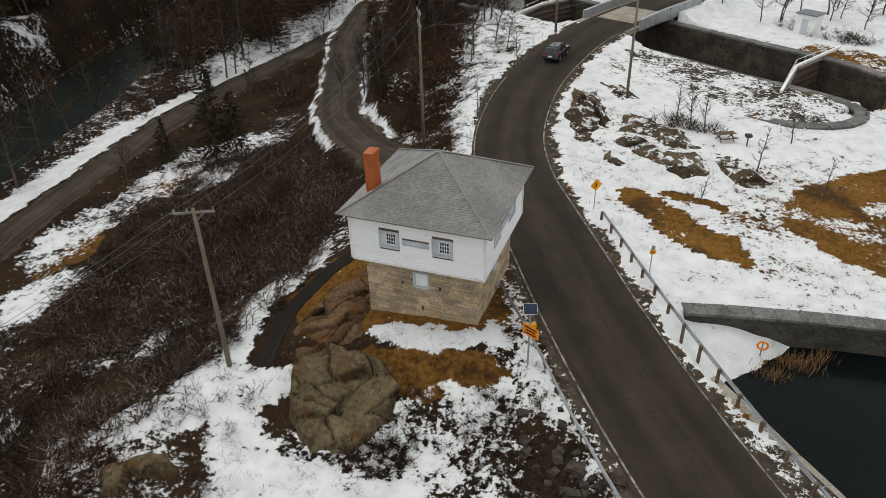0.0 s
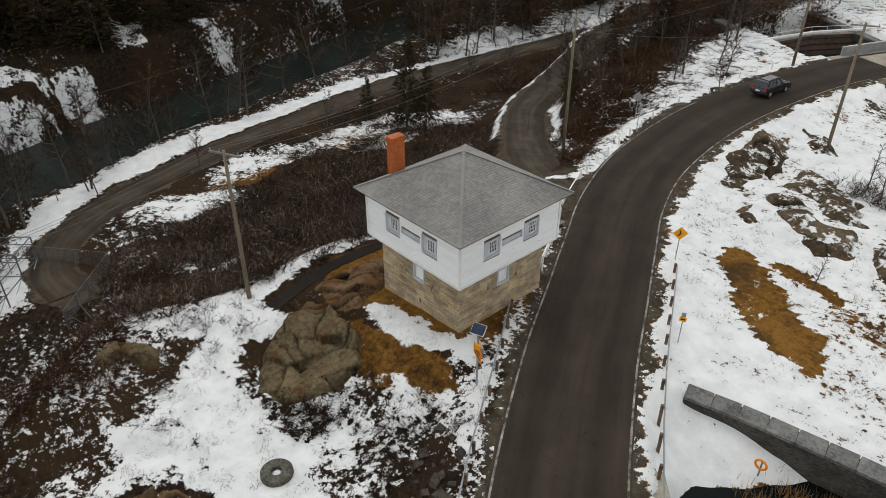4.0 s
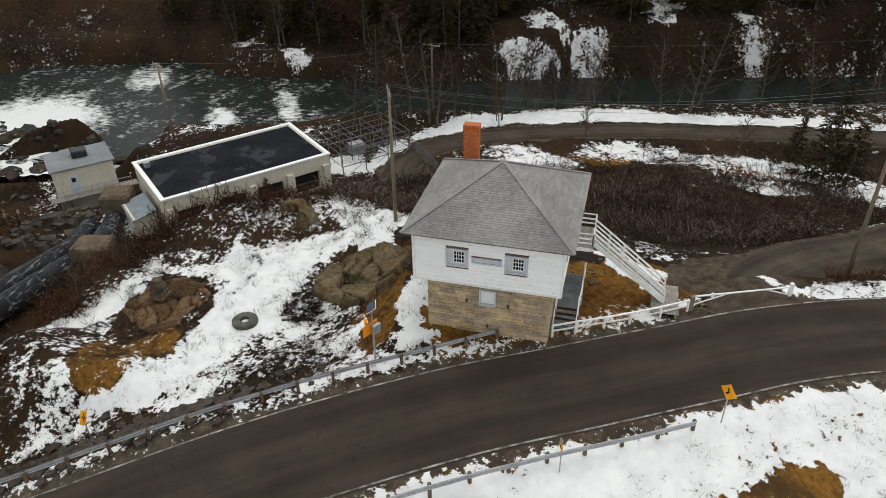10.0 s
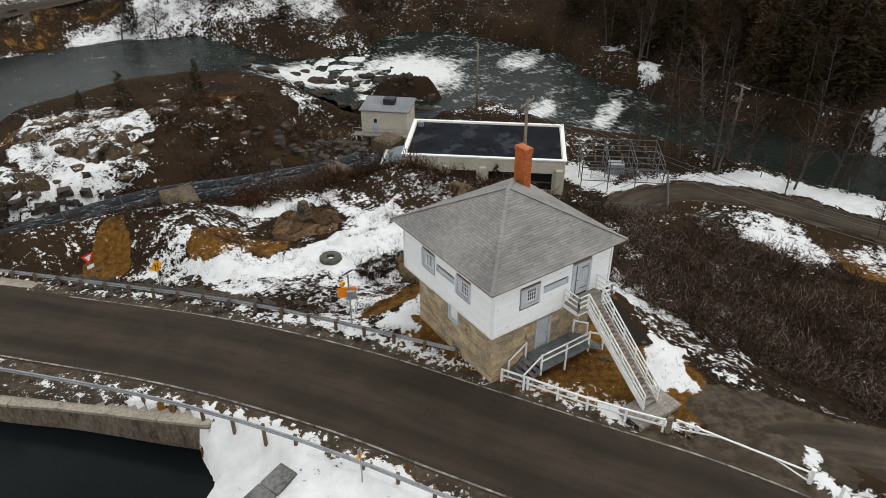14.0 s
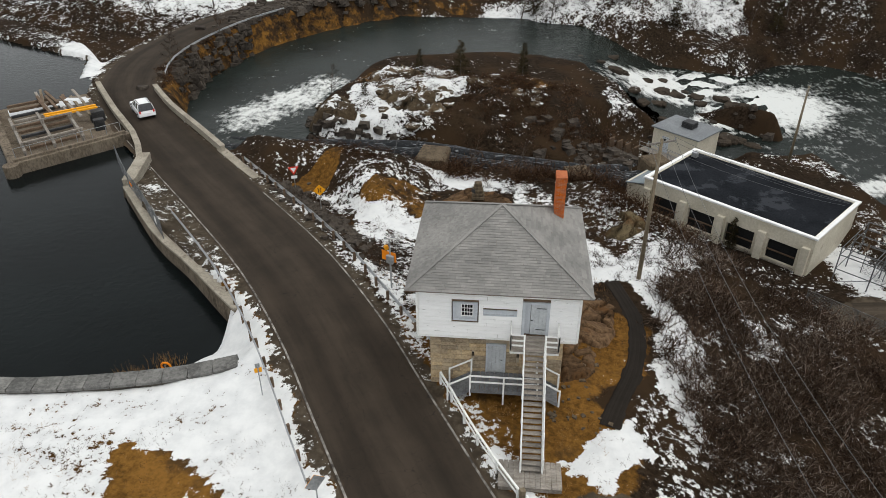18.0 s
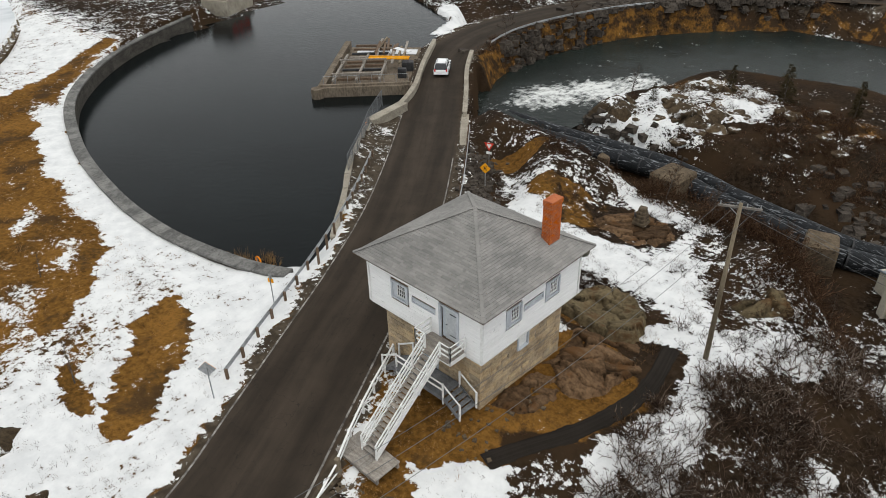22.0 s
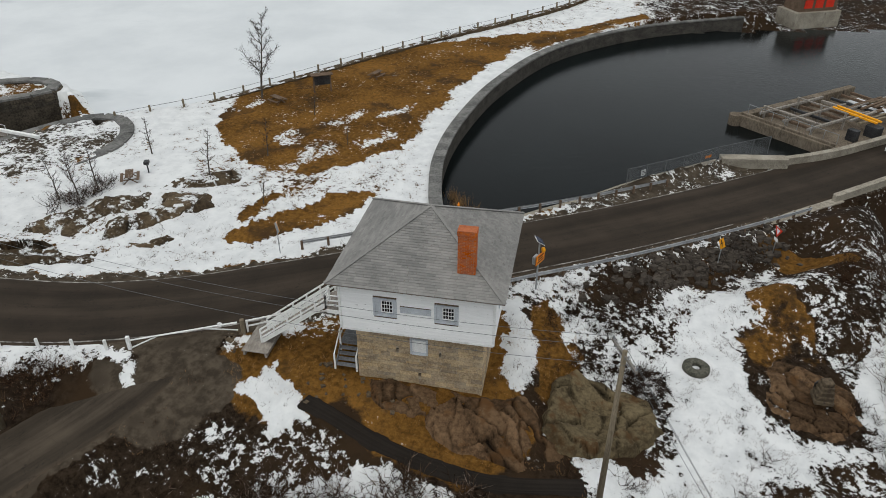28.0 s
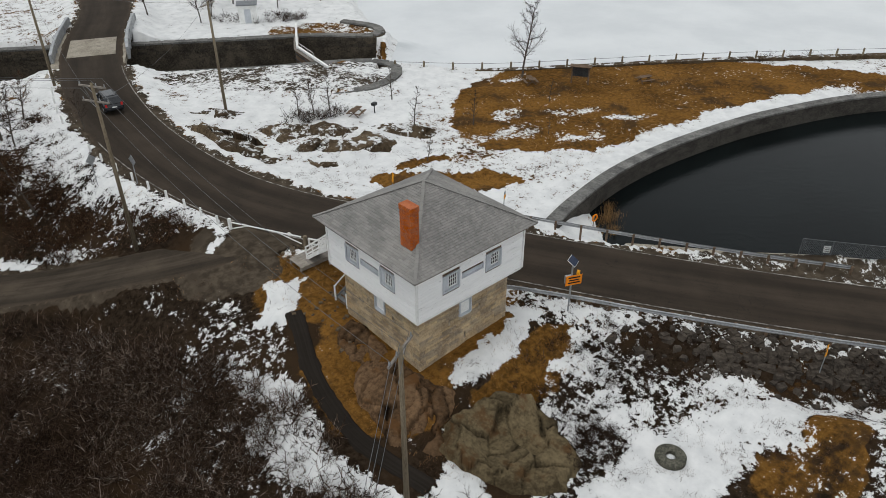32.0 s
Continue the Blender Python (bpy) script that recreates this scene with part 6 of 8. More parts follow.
for c, s in (((LN / 2, 0.1, RZ + 0.06), (LN + 0.3, 0.42, 0.2)), ((LN / 2, WD - 0.1, RZ + 0.06), (LN + 0.3, 0.42, 0.2)), ((0.08, WD / 2, RZ + 0.06), (0.42, WD - 0.6, 0.2)), ((LN - 0.08, WD / 2, RZ + 0.06), (0.42, WD - 0.6, 0.2))):
    part("parapet", Build().box(c, s, 0, 0.03), "plain_white", ph, "pale roof kerb")
part("roof_vent", Build().box((1.0, 8.6, RZ + 0.3), (0.6, 0.6, 0.6), 0, 0.03), "iron", ph)
ann = thing("lean_to", (-15.0, -36.9, 0), "small cream lean-to with a blue-grey sheet roof", "shed", rz=UDIR)
part("wall_block", Build().box((-1.2, 3.0, -9.5), (2.3, 4.2, 3.4), 0, 0.02), "cream", ann)
part("roof", Build().beam((-2.5, 3.0, -7.95), (0.0, 3.0, -7.35), 4.6, 0.12, 0.02), "blue_grey_roof", ann, "blue-grey sheet roof")
part("door", Build().box((-2.38, 2.4, -10.1), (0.06, 0.95, 2.0), 0, 0.01), "greyblue", ann)

gh = thing("gauge_house", (-22.5, -51.8, 0), "small cream building with a flat grey roof above the falls", "building", rz=137)
part("wall_block", Build().box((0, 0, -9.6), (6.2, 5.0, 6.2), 0, 0.04), "cream", gh)
part("roof", Build().box((0, 0, -6.42), (6.7, 5.5, 0.18), 0, 0.04), "grey_roof", gh, "flat grey roof")
vb = part("roof_vent", Build().box((0.2, 0.2, -5.95), (1.5, 1.3, 0.8), 0, 0.05), "dark_iron", gh, "black louvred roof vent")
for k in range(3):
    part("louvre", Build().box((0.2, 0.2, -6.15 + 0.22 * k), (1.62, 1.42, 0.05), 0, 0.01), "dark_iron", vb)
dd = part("door", Build().box((-1.2, -2.53, -8.3), (0.95, 0.07, 2.05), 0, 0.01), "greyblue", gh, "blue-grey steel door")
part("door_window", Build().box((-1.2, -2.58, -7.8), (0.4, 0.03, 0.5), 0, 0.005), "car_glass", dd)
part("walkway", Build().box((0.5, -3.2, -9.45), (9.0, 1.3, 0.15), 0, 0.02), "grey_wood", gh, "plank walkway")
for i in range(7):
    part("rail_post", Build().tube((-4 + 1.4 * i, -3.8, -9.4), (-4 + 1.4 * i, -3.8, -8.3), 0.03, 0.03, 6), "iron", gh)
for z in (-8.35, -8.85):
    part("hand_rail", Build().tube((-4, -3.8, z), (4.4, -3.8, z), 0.03, 0.03, 6), "iron", gh)
for i in range(6):
    part("trestle_post", Build().box((-8.6 + 1.3 * i, -3.2, -10.6), (0.22, 1.1, 2.2), 0, 0.03), "lintel", gh, "dark trestle post below the walkway")

ss = thing("substation_frame", (-15.1, -36.3, 0), "open grey steel frame of a small substation", "steel frame", rz=UDIR)
SU = (20.2, 23.2, 26.2, 29.2)
SV = (1.0, 4.4, 7.6)
SZ0, SZ1 = -10.4, -6.3
for u in SU:
    for v in SV:
        part("column", Build().box((u, v, (SZ0 + SZ1) / 2), (0.10, 0.10, SZ1 - SZ0), 0, 0.01), "fence_mesh", ss)
for z in (SZ1, -7.1, -8.6):
    for v in SV:
        part("long_girder", Build().beam((SU[0], v, z), (SU[-1], v, z), 0.06, 0.09, 0.01), "fence_mesh", ss)
    for u in SU:
        part("cross_girder", Build().beam((u, SV[0], z), (u, SV[-1], z), 0.06, 0.09, 0.01), "fence_mesh", ss)
for u in SU[:-1]:
    part("diagonal", Build().beam((u, SV[0], SZ0 + 0.3), (u + 3, SV[0], -8.6), 0.05, 0.06), "iron", ss)
    for v in (2.4, 3.4, 5.6, 6.6):
        part("insulator", Build().tube((u + 1.5, v, -7.0), (u + 1.5, v, -6.3), 0.1, 0.07, 8), "lintel", ss, "brown insulator")
part("transformer", Build().box((24.6, 5.8, -9.4), (1.8, 1.3, 1.9), 0, 0.06), "iron", ss, "grey transformer tank")
link_fence("yard_fence", [(-27.0, -19.2, -9.9), (-33.0, -13.2, -9.6), (-39.5, -18.6, -9.6), (-34.2, -25.4, -10)], 1.9, "grey chain-link fence round the substation")

# ---- penstock pipes and their concrete blocks ----
pen = thing("penstock", (0, 0, 0), "pair of wet black penstock pipes streaked with snow", "pipe")
for off, r0 in ((0.0, 1.05), (2.3, 0.95)):
    line = offset_line(catmull([(38, -43.2, -7.9), (27, -43.2, -8.0), (11, -44.4, -8.2), (3.5, -42.6, -8.4), (-3, -41.6, -8.6), (-10.5, -41.0, -9.0), (-16.5, -43.5, -9.6)], 2.6), -off)
    for a, b in zip(line[:-1], line[1:]):
        part("pipe_length", Build().tube(a, b + (b - a) * 0.02, r0, r0, 18, False), "pipe", pen, smooth=True)
        d = (b - a) / np.linalg.norm(b - a)
        part("hoop", Build().tube(a - d * 0.08, a + d * 0.08, r0 + 0.05, r0 + 0.05, 18), "dark_iron", pen)
for x, y, s, rz, label in ((8.4, -42.4, (3.6, 4.2, 4.4), -8, "rough stained concrete pipe anchor block"), (-8.4, -39.6, (3.0, 3.2, 3.8), 15, "rough concrete pipe anchor block"), (16.5, -41.2, (1.3, 1.1, 3.2), 10, "small concrete pier under the pipe"), (-17.5, -43.5, (3, 3, 3.4), 20, "concrete block where the pipe enters the power house")):
    b = Build().box((0, 0, 0), s, 0, 0.25)
    rr = random.Random(int(x * 10))
    b.v = [(p[0] + rr.uniform(-0.12, 0.12), p[1] + rr.uniform(-0.12, 0.12), p[2] + rr.uniform(-0.1, 0.1)) for p in b.v]
    ob = part("anchor_block", b, "anchor")
    ob.matrix_basis = pose(x, y, -7.0 - s[2] / 2 + (0.4 if x > 0 else 0), 0, 0, rz)
    tagged(ob, label, "concrete block", "pipe anchor blocks")


# ---- rocks ----
def rock_mesh(name, rx, ry, rz, seed, rough=0.28, n=3, flat=0.5, cut=0.0):
    """A weathered boulder or ledge: a ball pushed about by noise, sheared flat on top and split by cracks."""
    bm = bmesh.new()
    bmesh.ops.create_icosphere(bm, subdivisions=n, radius=1.0)
    for v in bm.verts:
        p = v.co.copy()
        k = 1 + rough * noise.noise(p * 1.3 + Vector((seed * 3.1, seed, 0))) + rough * 0.55 * noise.noise(p * 3.1 + Vector((0, seed * 2.0, seed))) + rough * 0.25 * noise.noise(p * 7.0 + Vector((seed, 0, 0)))
        if cut:
            c = abs(noise.noise(Vector((p.x * 1.6 + seed, p.y * 1.6, seed * 1.7))))
            k -= cut * max(0.0, 1 - c * 14)
        q = p * k
        if q.z > flat:
            q.z = flat + (q.z - flat) * 0.3
        w = Vector((q.x * rx, q.y * ry, q.z * rz))
        g = w + Vector((seed * 7.0, 0, 0))
        step = 0.16 * noise.noise(Vector((g.x * 0.7, g.y * 0.7, seed))) + 0.09 * noise.noise(g * 1.7) + 0.05 * noise.noise(g * 3.6)
        fit = min(1.0, rx / 2.5)
        v.co = w + Vector((noise.noise(g * 0.8) * 0.5, noise.noise(g * 0.8 + Vector((9, 0, 0))) * 0.5, step)) * fit
    me = bpy.data.meshes.new(name)
    bm.to_mesh(me)
    bm.free()
    return me


def rock(x, y, rx, ry, rz, seed, label, turn=0.0, sink=0.35, mat="rock", n=4, group="rock outcrops", cut=0.1, flat=0.45, name="rock_outcrop"):
    ob = part(name, rock_mesh(name, rx, ry, rz, seed, n=n, cut=cut, flat=flat), mat)
    ob.matrix_basis = pose(x, y, ground_at(x, y) + rz * (0.45 - sink) - 0.15 * rz, 0, 0, turn)
    return tagged(ob, label, "rock", group)


def outcrop(poly, tall, edge, cell, seed, label, mat="rock", step=0.16, group="rock outcrops", tip=0.17):
    """A ledge of broken slabs inside an outline: tall above the ground, rising over edge metres, split in blocks of about cell metres."""
    r = np.random.default_rng(seed)
    p = np.array(poly, float)
    lo, hi = p.min(0) - 0.5, p.max(0) + 0.5
    xs, ys = np.arange(lo[0], hi[0], step), np.arange(lo[1], hi[1], step)
    x, y = np.meshgrid(xs, ys)
    wx, wy = x + 0.45 * wavy(x, y, 1.9, seed) + 0.14 * wavy(x, y, 0.6, seed + 1), y + 0.45 * wavy(x, y, 1.7, seed + 3) + 0.14 * wavy(x, y, 0.5, seed + 4)
    d = np.where(inside(wx, wy, [tuple(q) for q in p]), 1, -1) * near_line(wx, wy, [tuple(q) for q in np.vstack([p, p[:1]])])[0]
    n = max(6, int((hi - lo).prod() / cell ** 2))
    seeds = r.uniform(lo, hi, (n, 2))
    jut, slope = r.uniform(-0.5, 0.5, n), r.normal(0, tip, (n, 2))
    ax, ay = wx * 0.85 + wy * 0.5, (wy * 0.85 - wx * 0.5) * 1.7
    sx, sy = seeds[:, 0] * 0.85 + seeds[:, 1] * 0.5, (seeds[:, 1] * 0.85 - seeds[:, 0] * 0.5) * 1.7
    dist = np.hypot(ax[..., None] - sx, ay[..., None] - sy)
    order = np.argsort(dist, -1)[..., :2]
    near = np.take_along_axis(dist, order, -1)
    k = order[..., 0]
    rim_ = np.where(inside(seeds[:, 0], seeds[:, 1], [tuple(q) for q in p]), 1, -1) * near_line(seeds[:, 0], seeds[:, 1], [tuple(q) for q in np.vstack([p, p[:1]])])[0]
    keep = np.where(rim_ < cell * 0.4, r.uniform(0.45, 1.0, n), 1.0)
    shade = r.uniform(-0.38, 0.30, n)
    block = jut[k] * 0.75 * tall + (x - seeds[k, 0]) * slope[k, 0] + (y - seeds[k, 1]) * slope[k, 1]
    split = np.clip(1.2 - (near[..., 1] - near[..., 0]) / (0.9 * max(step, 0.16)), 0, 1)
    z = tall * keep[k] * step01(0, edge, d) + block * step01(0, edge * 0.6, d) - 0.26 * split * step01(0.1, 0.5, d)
    z += (0.025 * wavy(x, y, 0.5, seed) + 0.015 * wavy(x, y, 0.25, seed + 5)) * step01(0, 0.3, d)
    z = np.where(d > 0, z - 0.03, -0.12 + 0.5 * np.clip(d, -0.6, 0)) + height(x, y) + 0.03
    ids_ = np.arange(x.size).reshape(x.shape)
    q = np.stack([ids_[:-1, :-1], ids_[:-1, 1:], ids_[1:, 1:], ids_[1:, :-1]], -1).reshape(-1, 4)
    q = q[(d.ravel() > -0.25)[q].any(1)]
    used_, inv = np.unique(q, return_inverse=True)
    # random tone per block; split paints the shade of the cracks into the colour
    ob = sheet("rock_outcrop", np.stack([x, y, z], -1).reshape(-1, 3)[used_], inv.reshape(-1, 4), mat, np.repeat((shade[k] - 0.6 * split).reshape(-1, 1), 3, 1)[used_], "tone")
    return tagged(ob, label, "rock", group)


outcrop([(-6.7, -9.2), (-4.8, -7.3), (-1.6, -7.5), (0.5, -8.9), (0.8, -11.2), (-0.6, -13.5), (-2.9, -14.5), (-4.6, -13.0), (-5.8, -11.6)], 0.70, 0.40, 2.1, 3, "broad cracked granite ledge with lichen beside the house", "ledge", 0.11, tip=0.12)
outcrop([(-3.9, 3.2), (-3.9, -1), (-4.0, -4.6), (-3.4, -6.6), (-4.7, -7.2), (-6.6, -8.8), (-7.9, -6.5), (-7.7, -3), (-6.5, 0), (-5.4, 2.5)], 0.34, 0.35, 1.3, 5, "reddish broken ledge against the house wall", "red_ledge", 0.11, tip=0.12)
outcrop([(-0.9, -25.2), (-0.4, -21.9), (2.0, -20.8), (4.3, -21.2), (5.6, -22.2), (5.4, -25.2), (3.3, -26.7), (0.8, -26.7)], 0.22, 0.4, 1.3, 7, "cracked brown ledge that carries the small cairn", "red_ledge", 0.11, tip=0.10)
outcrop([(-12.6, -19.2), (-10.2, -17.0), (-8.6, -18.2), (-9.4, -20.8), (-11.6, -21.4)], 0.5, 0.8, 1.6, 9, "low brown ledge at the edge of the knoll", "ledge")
for i, (outline, tall) in enumerate((
        ([(1.4, 38.2), (3.4, 39.6), (5.4, 36), (6.2, 30.4), (5.6, 27.2), (3.8, 27.0), (2.2, 31)], 1.25),
        ([(7.0, 35.0), (10.4, 34.6), (13.4, 32), (15.2, 28.4), (12.8, 27.2), (9.8, 30.2), (7.4, 30.6)], 0.9),
        ([(9.6, 29.4), (12.6, 26.4), (15.6, 27.4), (16.4, 23.4), (14.4, 21.8), (12.4, 23.2), (9.6, 25.6), (7.2, 28.4)], 0.9),
        ([(16.2, 28.4), (18.8, 27.6), (21.4, 23.4), (20.6, 21.4), (18.8, 21.4), (17.0, 24.4)], 0.6),
        ([(7.2, 25.6), (9.4, 23.6), (9.0, 22.4), (7.0, 24.0)], 0.3),
        ([(3.6, 42.6), (6.0, 42.4), (8.6, 39.2), (7.4, 38.4), (5.0, 40.2)], 0.4))):
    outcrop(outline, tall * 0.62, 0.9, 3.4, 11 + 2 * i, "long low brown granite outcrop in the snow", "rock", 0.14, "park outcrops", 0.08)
for i, (outline, tall) in enumerate((
        ([(8, -53), (14, -51.4), (17, -55), (12, -58.4), (8.4, -57)], 0.7),
        ([(19, -50), (25, -49.4), (27.6, -52), (23, -55.6), (19.4, -54)], 0.7),
        ([(12, -62), (18, -60.4), (21.4, -66), (17, -72), (12.6, -70)], 0.6))):
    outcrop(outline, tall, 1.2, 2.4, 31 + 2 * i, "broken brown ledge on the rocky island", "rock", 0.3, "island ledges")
rs = random.Random(21)
for i in range(34):
    x, y = rs.gauss(8, 10), rs.gauss(-60, 6)
    s = rs.uniform(0.4, 1.0)
    rock(x, y, s * 1.2, s, s * 0.6, 20 + i, "grey boulder on the rocky island", rs.uniform(0, 180), 0.5, "rock", 3, "island boulders")
for i in range(40):
    u = i % 20 / 19
    x, y = (-15 - 19 * u + rs.gauss(0, 2), -84 + 10 * u + rs.gauss(0, 2.4)) if i < 20 else (-20 - 13 * u + rs.gauss(0, 2), -74 + 18 * u + rs.gauss(0, 2.4))
    s = rs.uniform(0.5, 1.3)
    ob = rock(x, y, s * 1.3, s, s * 0.7, 60 + i, "dark wet boulder in the falls", rs.uniform(0, 180), 0.5, "wet_rock", 3, "boulders in the falls")
    ob.location.z = float(stream_level(np.array(x), np.array(y))) + rs.uniform(-0.3, 0.3)


def rubble(name, spots, count, size, material, label, seed):
    """Loose broken stones strewn round spots (x, y, spread)."""
    r = np.random.default_rng(seed)
    v, f = [], []
    base = np.array([(-1, -1, -.7), (1, -.9, -.8), (.9, 1, -.7), (-.9, .9, -.8), (-.7, -.8, .6), (.8, -.7, .7), (.7, .8, .5), (-.8, .7, .7)])
    fc = np.array([(3, 2, 1, 0), (4, 5, 6, 7), (0, 1, 5, 4), (1, 2, 6, 5), (2, 3, 7, 6), (3, 0, 4, 7)])
    for x, y, sx, sy, turn in spots:
        c, s = math.cos(radians(turn)), math.sin(radians(turn))
        px, py = r.normal(0, sx, count), r.normal(0, sy, count)
        xs, ys = x + px * c - py * s, y + px * s + py * c
        zs = height(xs, ys)
        for a, b, z in zip(xs, ys, zs):
            k = r.uniform(*size)
            q = base * (1 + r.uniform(-0.35, 0.35, (8, 3))) * k * np.array([1.2, 1.0, 0.8])
            w = r.uniform(0, 6.3)
            q = np.column_stack([q[:, 0] * math.cos(w) - q[:, 1] * math.sin(w) + a, q[:, 0] * math.sin(w) + q[:, 1] * math.cos(w) + b, q[:, 2] + z + k * 0.2])
            f.append(fc + 8 * len(v))
            v.append(q)
    me = bpy.data.meshes.new(name)
    me.from_pydata(np.concatenate(v).tolist(), [], np.concatenate(f).tolist())
    ob = part(name, me, material)
    return tagged(ob, label, "stones", kind="stuff")


rubble("rubble_bank", [(13.5, -15.8, 3.0, 0.8, -50), (18.0, -21.4, 3.0, 0.9, -50)], 190, (0.10, 0.32), "stones", "broken dark stones on the bank below the road", 3)
rubble("riprap", [(44.6, -84, 1.0, 6, 8), (45.6, -66, 0.8, 5, 0), (40, -95, 6, 1.2, 50), (30, -106, 6, 1.2, 35)], 140, (0.35, 0.8), "stones", "grey boulders along the far shore of the stream", 5)
rubble("shore_stones", [(26, -50, 4, 2.5, -40), (-30, -64, 5, 3, 40), (-12, -50, 5, 3, 0), (20, -47, 5, 2, 0)], 90, (0.2, 0.7), "stones", "wet dark stones along the stream", 7)
rubble("yard_stones", [(-4.9, 3.2, 1.2, 0.5, 70), (-4.6, 6.0, 0.7, 0.5, 0), (-2.6, 12.4, 1.0, 0.4, 20)], 16, (0.06, 0.14), "anchor", "loose stones in the yard", 9)

# stone ring and cairn on the knoll
ring = thing("stone_ring", (3.6, -16.85, ground_at(3.6, -16.85)), "dark old millstone with a hole, lying in snow", "millstone")
b = Build()
n = 36
PROFILE = ((0.30, 0.02), (0.30, 0.24), (0.38, 0.28), (0.80, 0.27), (0.87, 0.21), (0.88, -0.05))
b.add([(r_ * math.cos(2 * math.pi * i / n), r_ * math.sin(2 * math.pi * i / n), z) for i in range(n) for r_, z in PROFILE], [(6 * i + k, 6 * i + k + 1, 6 * ((i + 1) % n) + k + 1, 6 * ((i + 1) % n) + k) for i in range(n) for k in range(5)])
part("stone", b, "ash", ring, "dark mossy millstone")
part("snow_in_hole", Build().tube((0, 0, -0.05), (0, 0, 0.08), 0.31, 0.2, 12), "snow", ring, "snow in the hole")
cairn = thing("cairn", (2.3, -24.3, ground_at(2.3, -24.3) + 0.35), "small squared stone cairn with a plaque", "cairn")
for k in range(5):
    w = 1.15 - 0.13 * k
    part("course", Build().box((0.02 * (k % 2), 0, 0.16 + 0.32 * k), (w, w, 0.31), 3 * k, 0.05), "anchor", cairn)
part("plaque", Build().box((0.42, 0.42, 0.9), (0.05, 0.5, 0.4), 45, 0.01), "dark_iron", cairn, "dark metal plaque")

# ---- road signs ----
def sign(x, y, h, kind, turn, label, extra=""):
    z = ground_at(x, y)
    g = thing("road_sign", (x, y, z), label, "road sign", "road signs", turn)
    part("post", Build().box((0, 0.03, h / 2 - 0.2), (0.06, 0.06, h + 0.4), 0, 0.008), "iron", g)
    if kind == "diamond" or kind == "diamond_back":
        s = 0.53
        m = "yellow" if kind == "diamond" else "iron"
        f = part("plate", Build().add([(0, -0.01, h - s * 1.2), (s, -0.01, h - s * 0.2), (0, -0.01, h + s * 0.8), (-s, -0.01, h - s * 0.2), (0, 0.01, h - s * 1.2), (s, 0.01, h - s * 0.2), (0, 0.01, h + s * 0.8), (-s, 0.01, h - s * 0.2)], [(0, 1, 2, 3), (7, 6, 5, 4), (0, 4, 5, 1), (1, 5, 6, 2), (2, 6, 7, 3), (3, 7, 4, 0)]), m, g, "diamond plate")
        if kind == "diamond":
            part("back_plate", Build().add([(0, 0.014, h - s * 1.2), (s, 0.014, h - s * 0.2), (0, 0.014, h + s * 0.8), (-s, 0.014, h - s * 0.2)], [(3, 2, 1, 0)]), "iron", f, "bare grey metal back")
            c = h - 0.1
            if extra == "curve":
                part("symbol", Build().beam((-0.16, -0.018, c - 0.2), (0.02, -0.018, c), 0.01, 0.09).beam((0.02, -0.018, c), (-0.08, -0.018, c + 0.24), 0.01, 0.09), "black", f, "black symbol")
            else:
                part("symbol", Build().beam((-0.13, -0.018, c - 0.22), (-0.05, -0.018, c), 0.01, 0.07).beam((-0.05, -0.018, c), (-0.13, -0.018, c + 0.22), 0.01, 0.07).beam((0.13, -0.018, c - 0.22), (0.05, -0.018, c), 0.01, 0.07).beam((0.05, -0.018, c), (0.13, -0.018, c + 0.22), 0.01, 0.07), "black", f, "black narrow bridge symbol")
    elif kind == "yield":
        s = 0.5
        f = part("plate", Build().add([(-s, -0.01, h + 0.3), (s, -0.01, h + 0.3), (0, -0.01, h - 0.55), (-s, 0.01, h + 0.3), (s, 0.01, h + 0.3), (0, 0.01, h - 0.55)], [(2, 1, 0), (3, 4, 5), (0, 1, 4, 3), (1, 2, 5, 4), (2, 0, 3, 5)]), "red", g, "red triangle")
        part("face", Build().add([(-s * 0.55, -0.016, h + 0.19), (s * 0.55, -0.016, h + 0.19), (0, -0.016, h - 0.29)], [(2, 1, 0)]), "plain_white", f, "white middle")
        part("tab", Build().box((0, -0.01, h - 0.75), (0.55, 0.02, 0.28), 0, 0.004), "plain_white", g, "white tab")
    elif kind == "board":
        f = part("plate", Build().box((0, -0.02, h - 0.25), (0.95, 0.03, 0.5), 0, 0.006), "orange", g, "orange board")
        for k in range(3):
            part("text_bar", Build().box((0, -0.04, h - 0.12 - 0.13 * k), (0.7 - 0.1 * (k % 2), 0.008, 0.06)), "black", f)
    elif kind == "tab":
        f = part("plate", Build().box((0, -0.02, h - 0.35), (0.42, 0.03, 0.32), 0, 0.006), "yellow", g, "small yellow plate")
        part("arrow", Build().box((0, -0.04, h - 0.35), (0.26, 0.008, 0.08)), "black", f)
        part("upper_plate", Build().box((0, -0.02, h - 0.02), (0.26, 0.03, 0.3), 0, 0.006), "iron", g, "grey plate")
    return g


sign(8.0, 13.4, 2.3, "diamond", 42, "yellow diamond bend sign on a thin steel post", "curve")
sign(13.2, 5.6, 2.2, "tab", 25, "small yellow object marker on a thin post")
sign(15.9, -19.5, 2.2, "diamond", 200, "yellow narrow bridge diamond on a steel post")
sign(19.6, -24.4, 2.1, "yield", 200, "red and white triangular yield sign on a post")
sign(-9.4, 33.2, 2.5, "diamond_back", 20, "grey back of a diamond road sign")
sign(-7.0, 30.0, 2.3, "diamond_back", 100, "grey back of a diamond road sign by the bend")
fs = thing("flashing_sign", (7.5, -5.9, ground_at(7.5, -5.9)), "solar-powered warning beacon with an orange board on a steel post", "road sign")
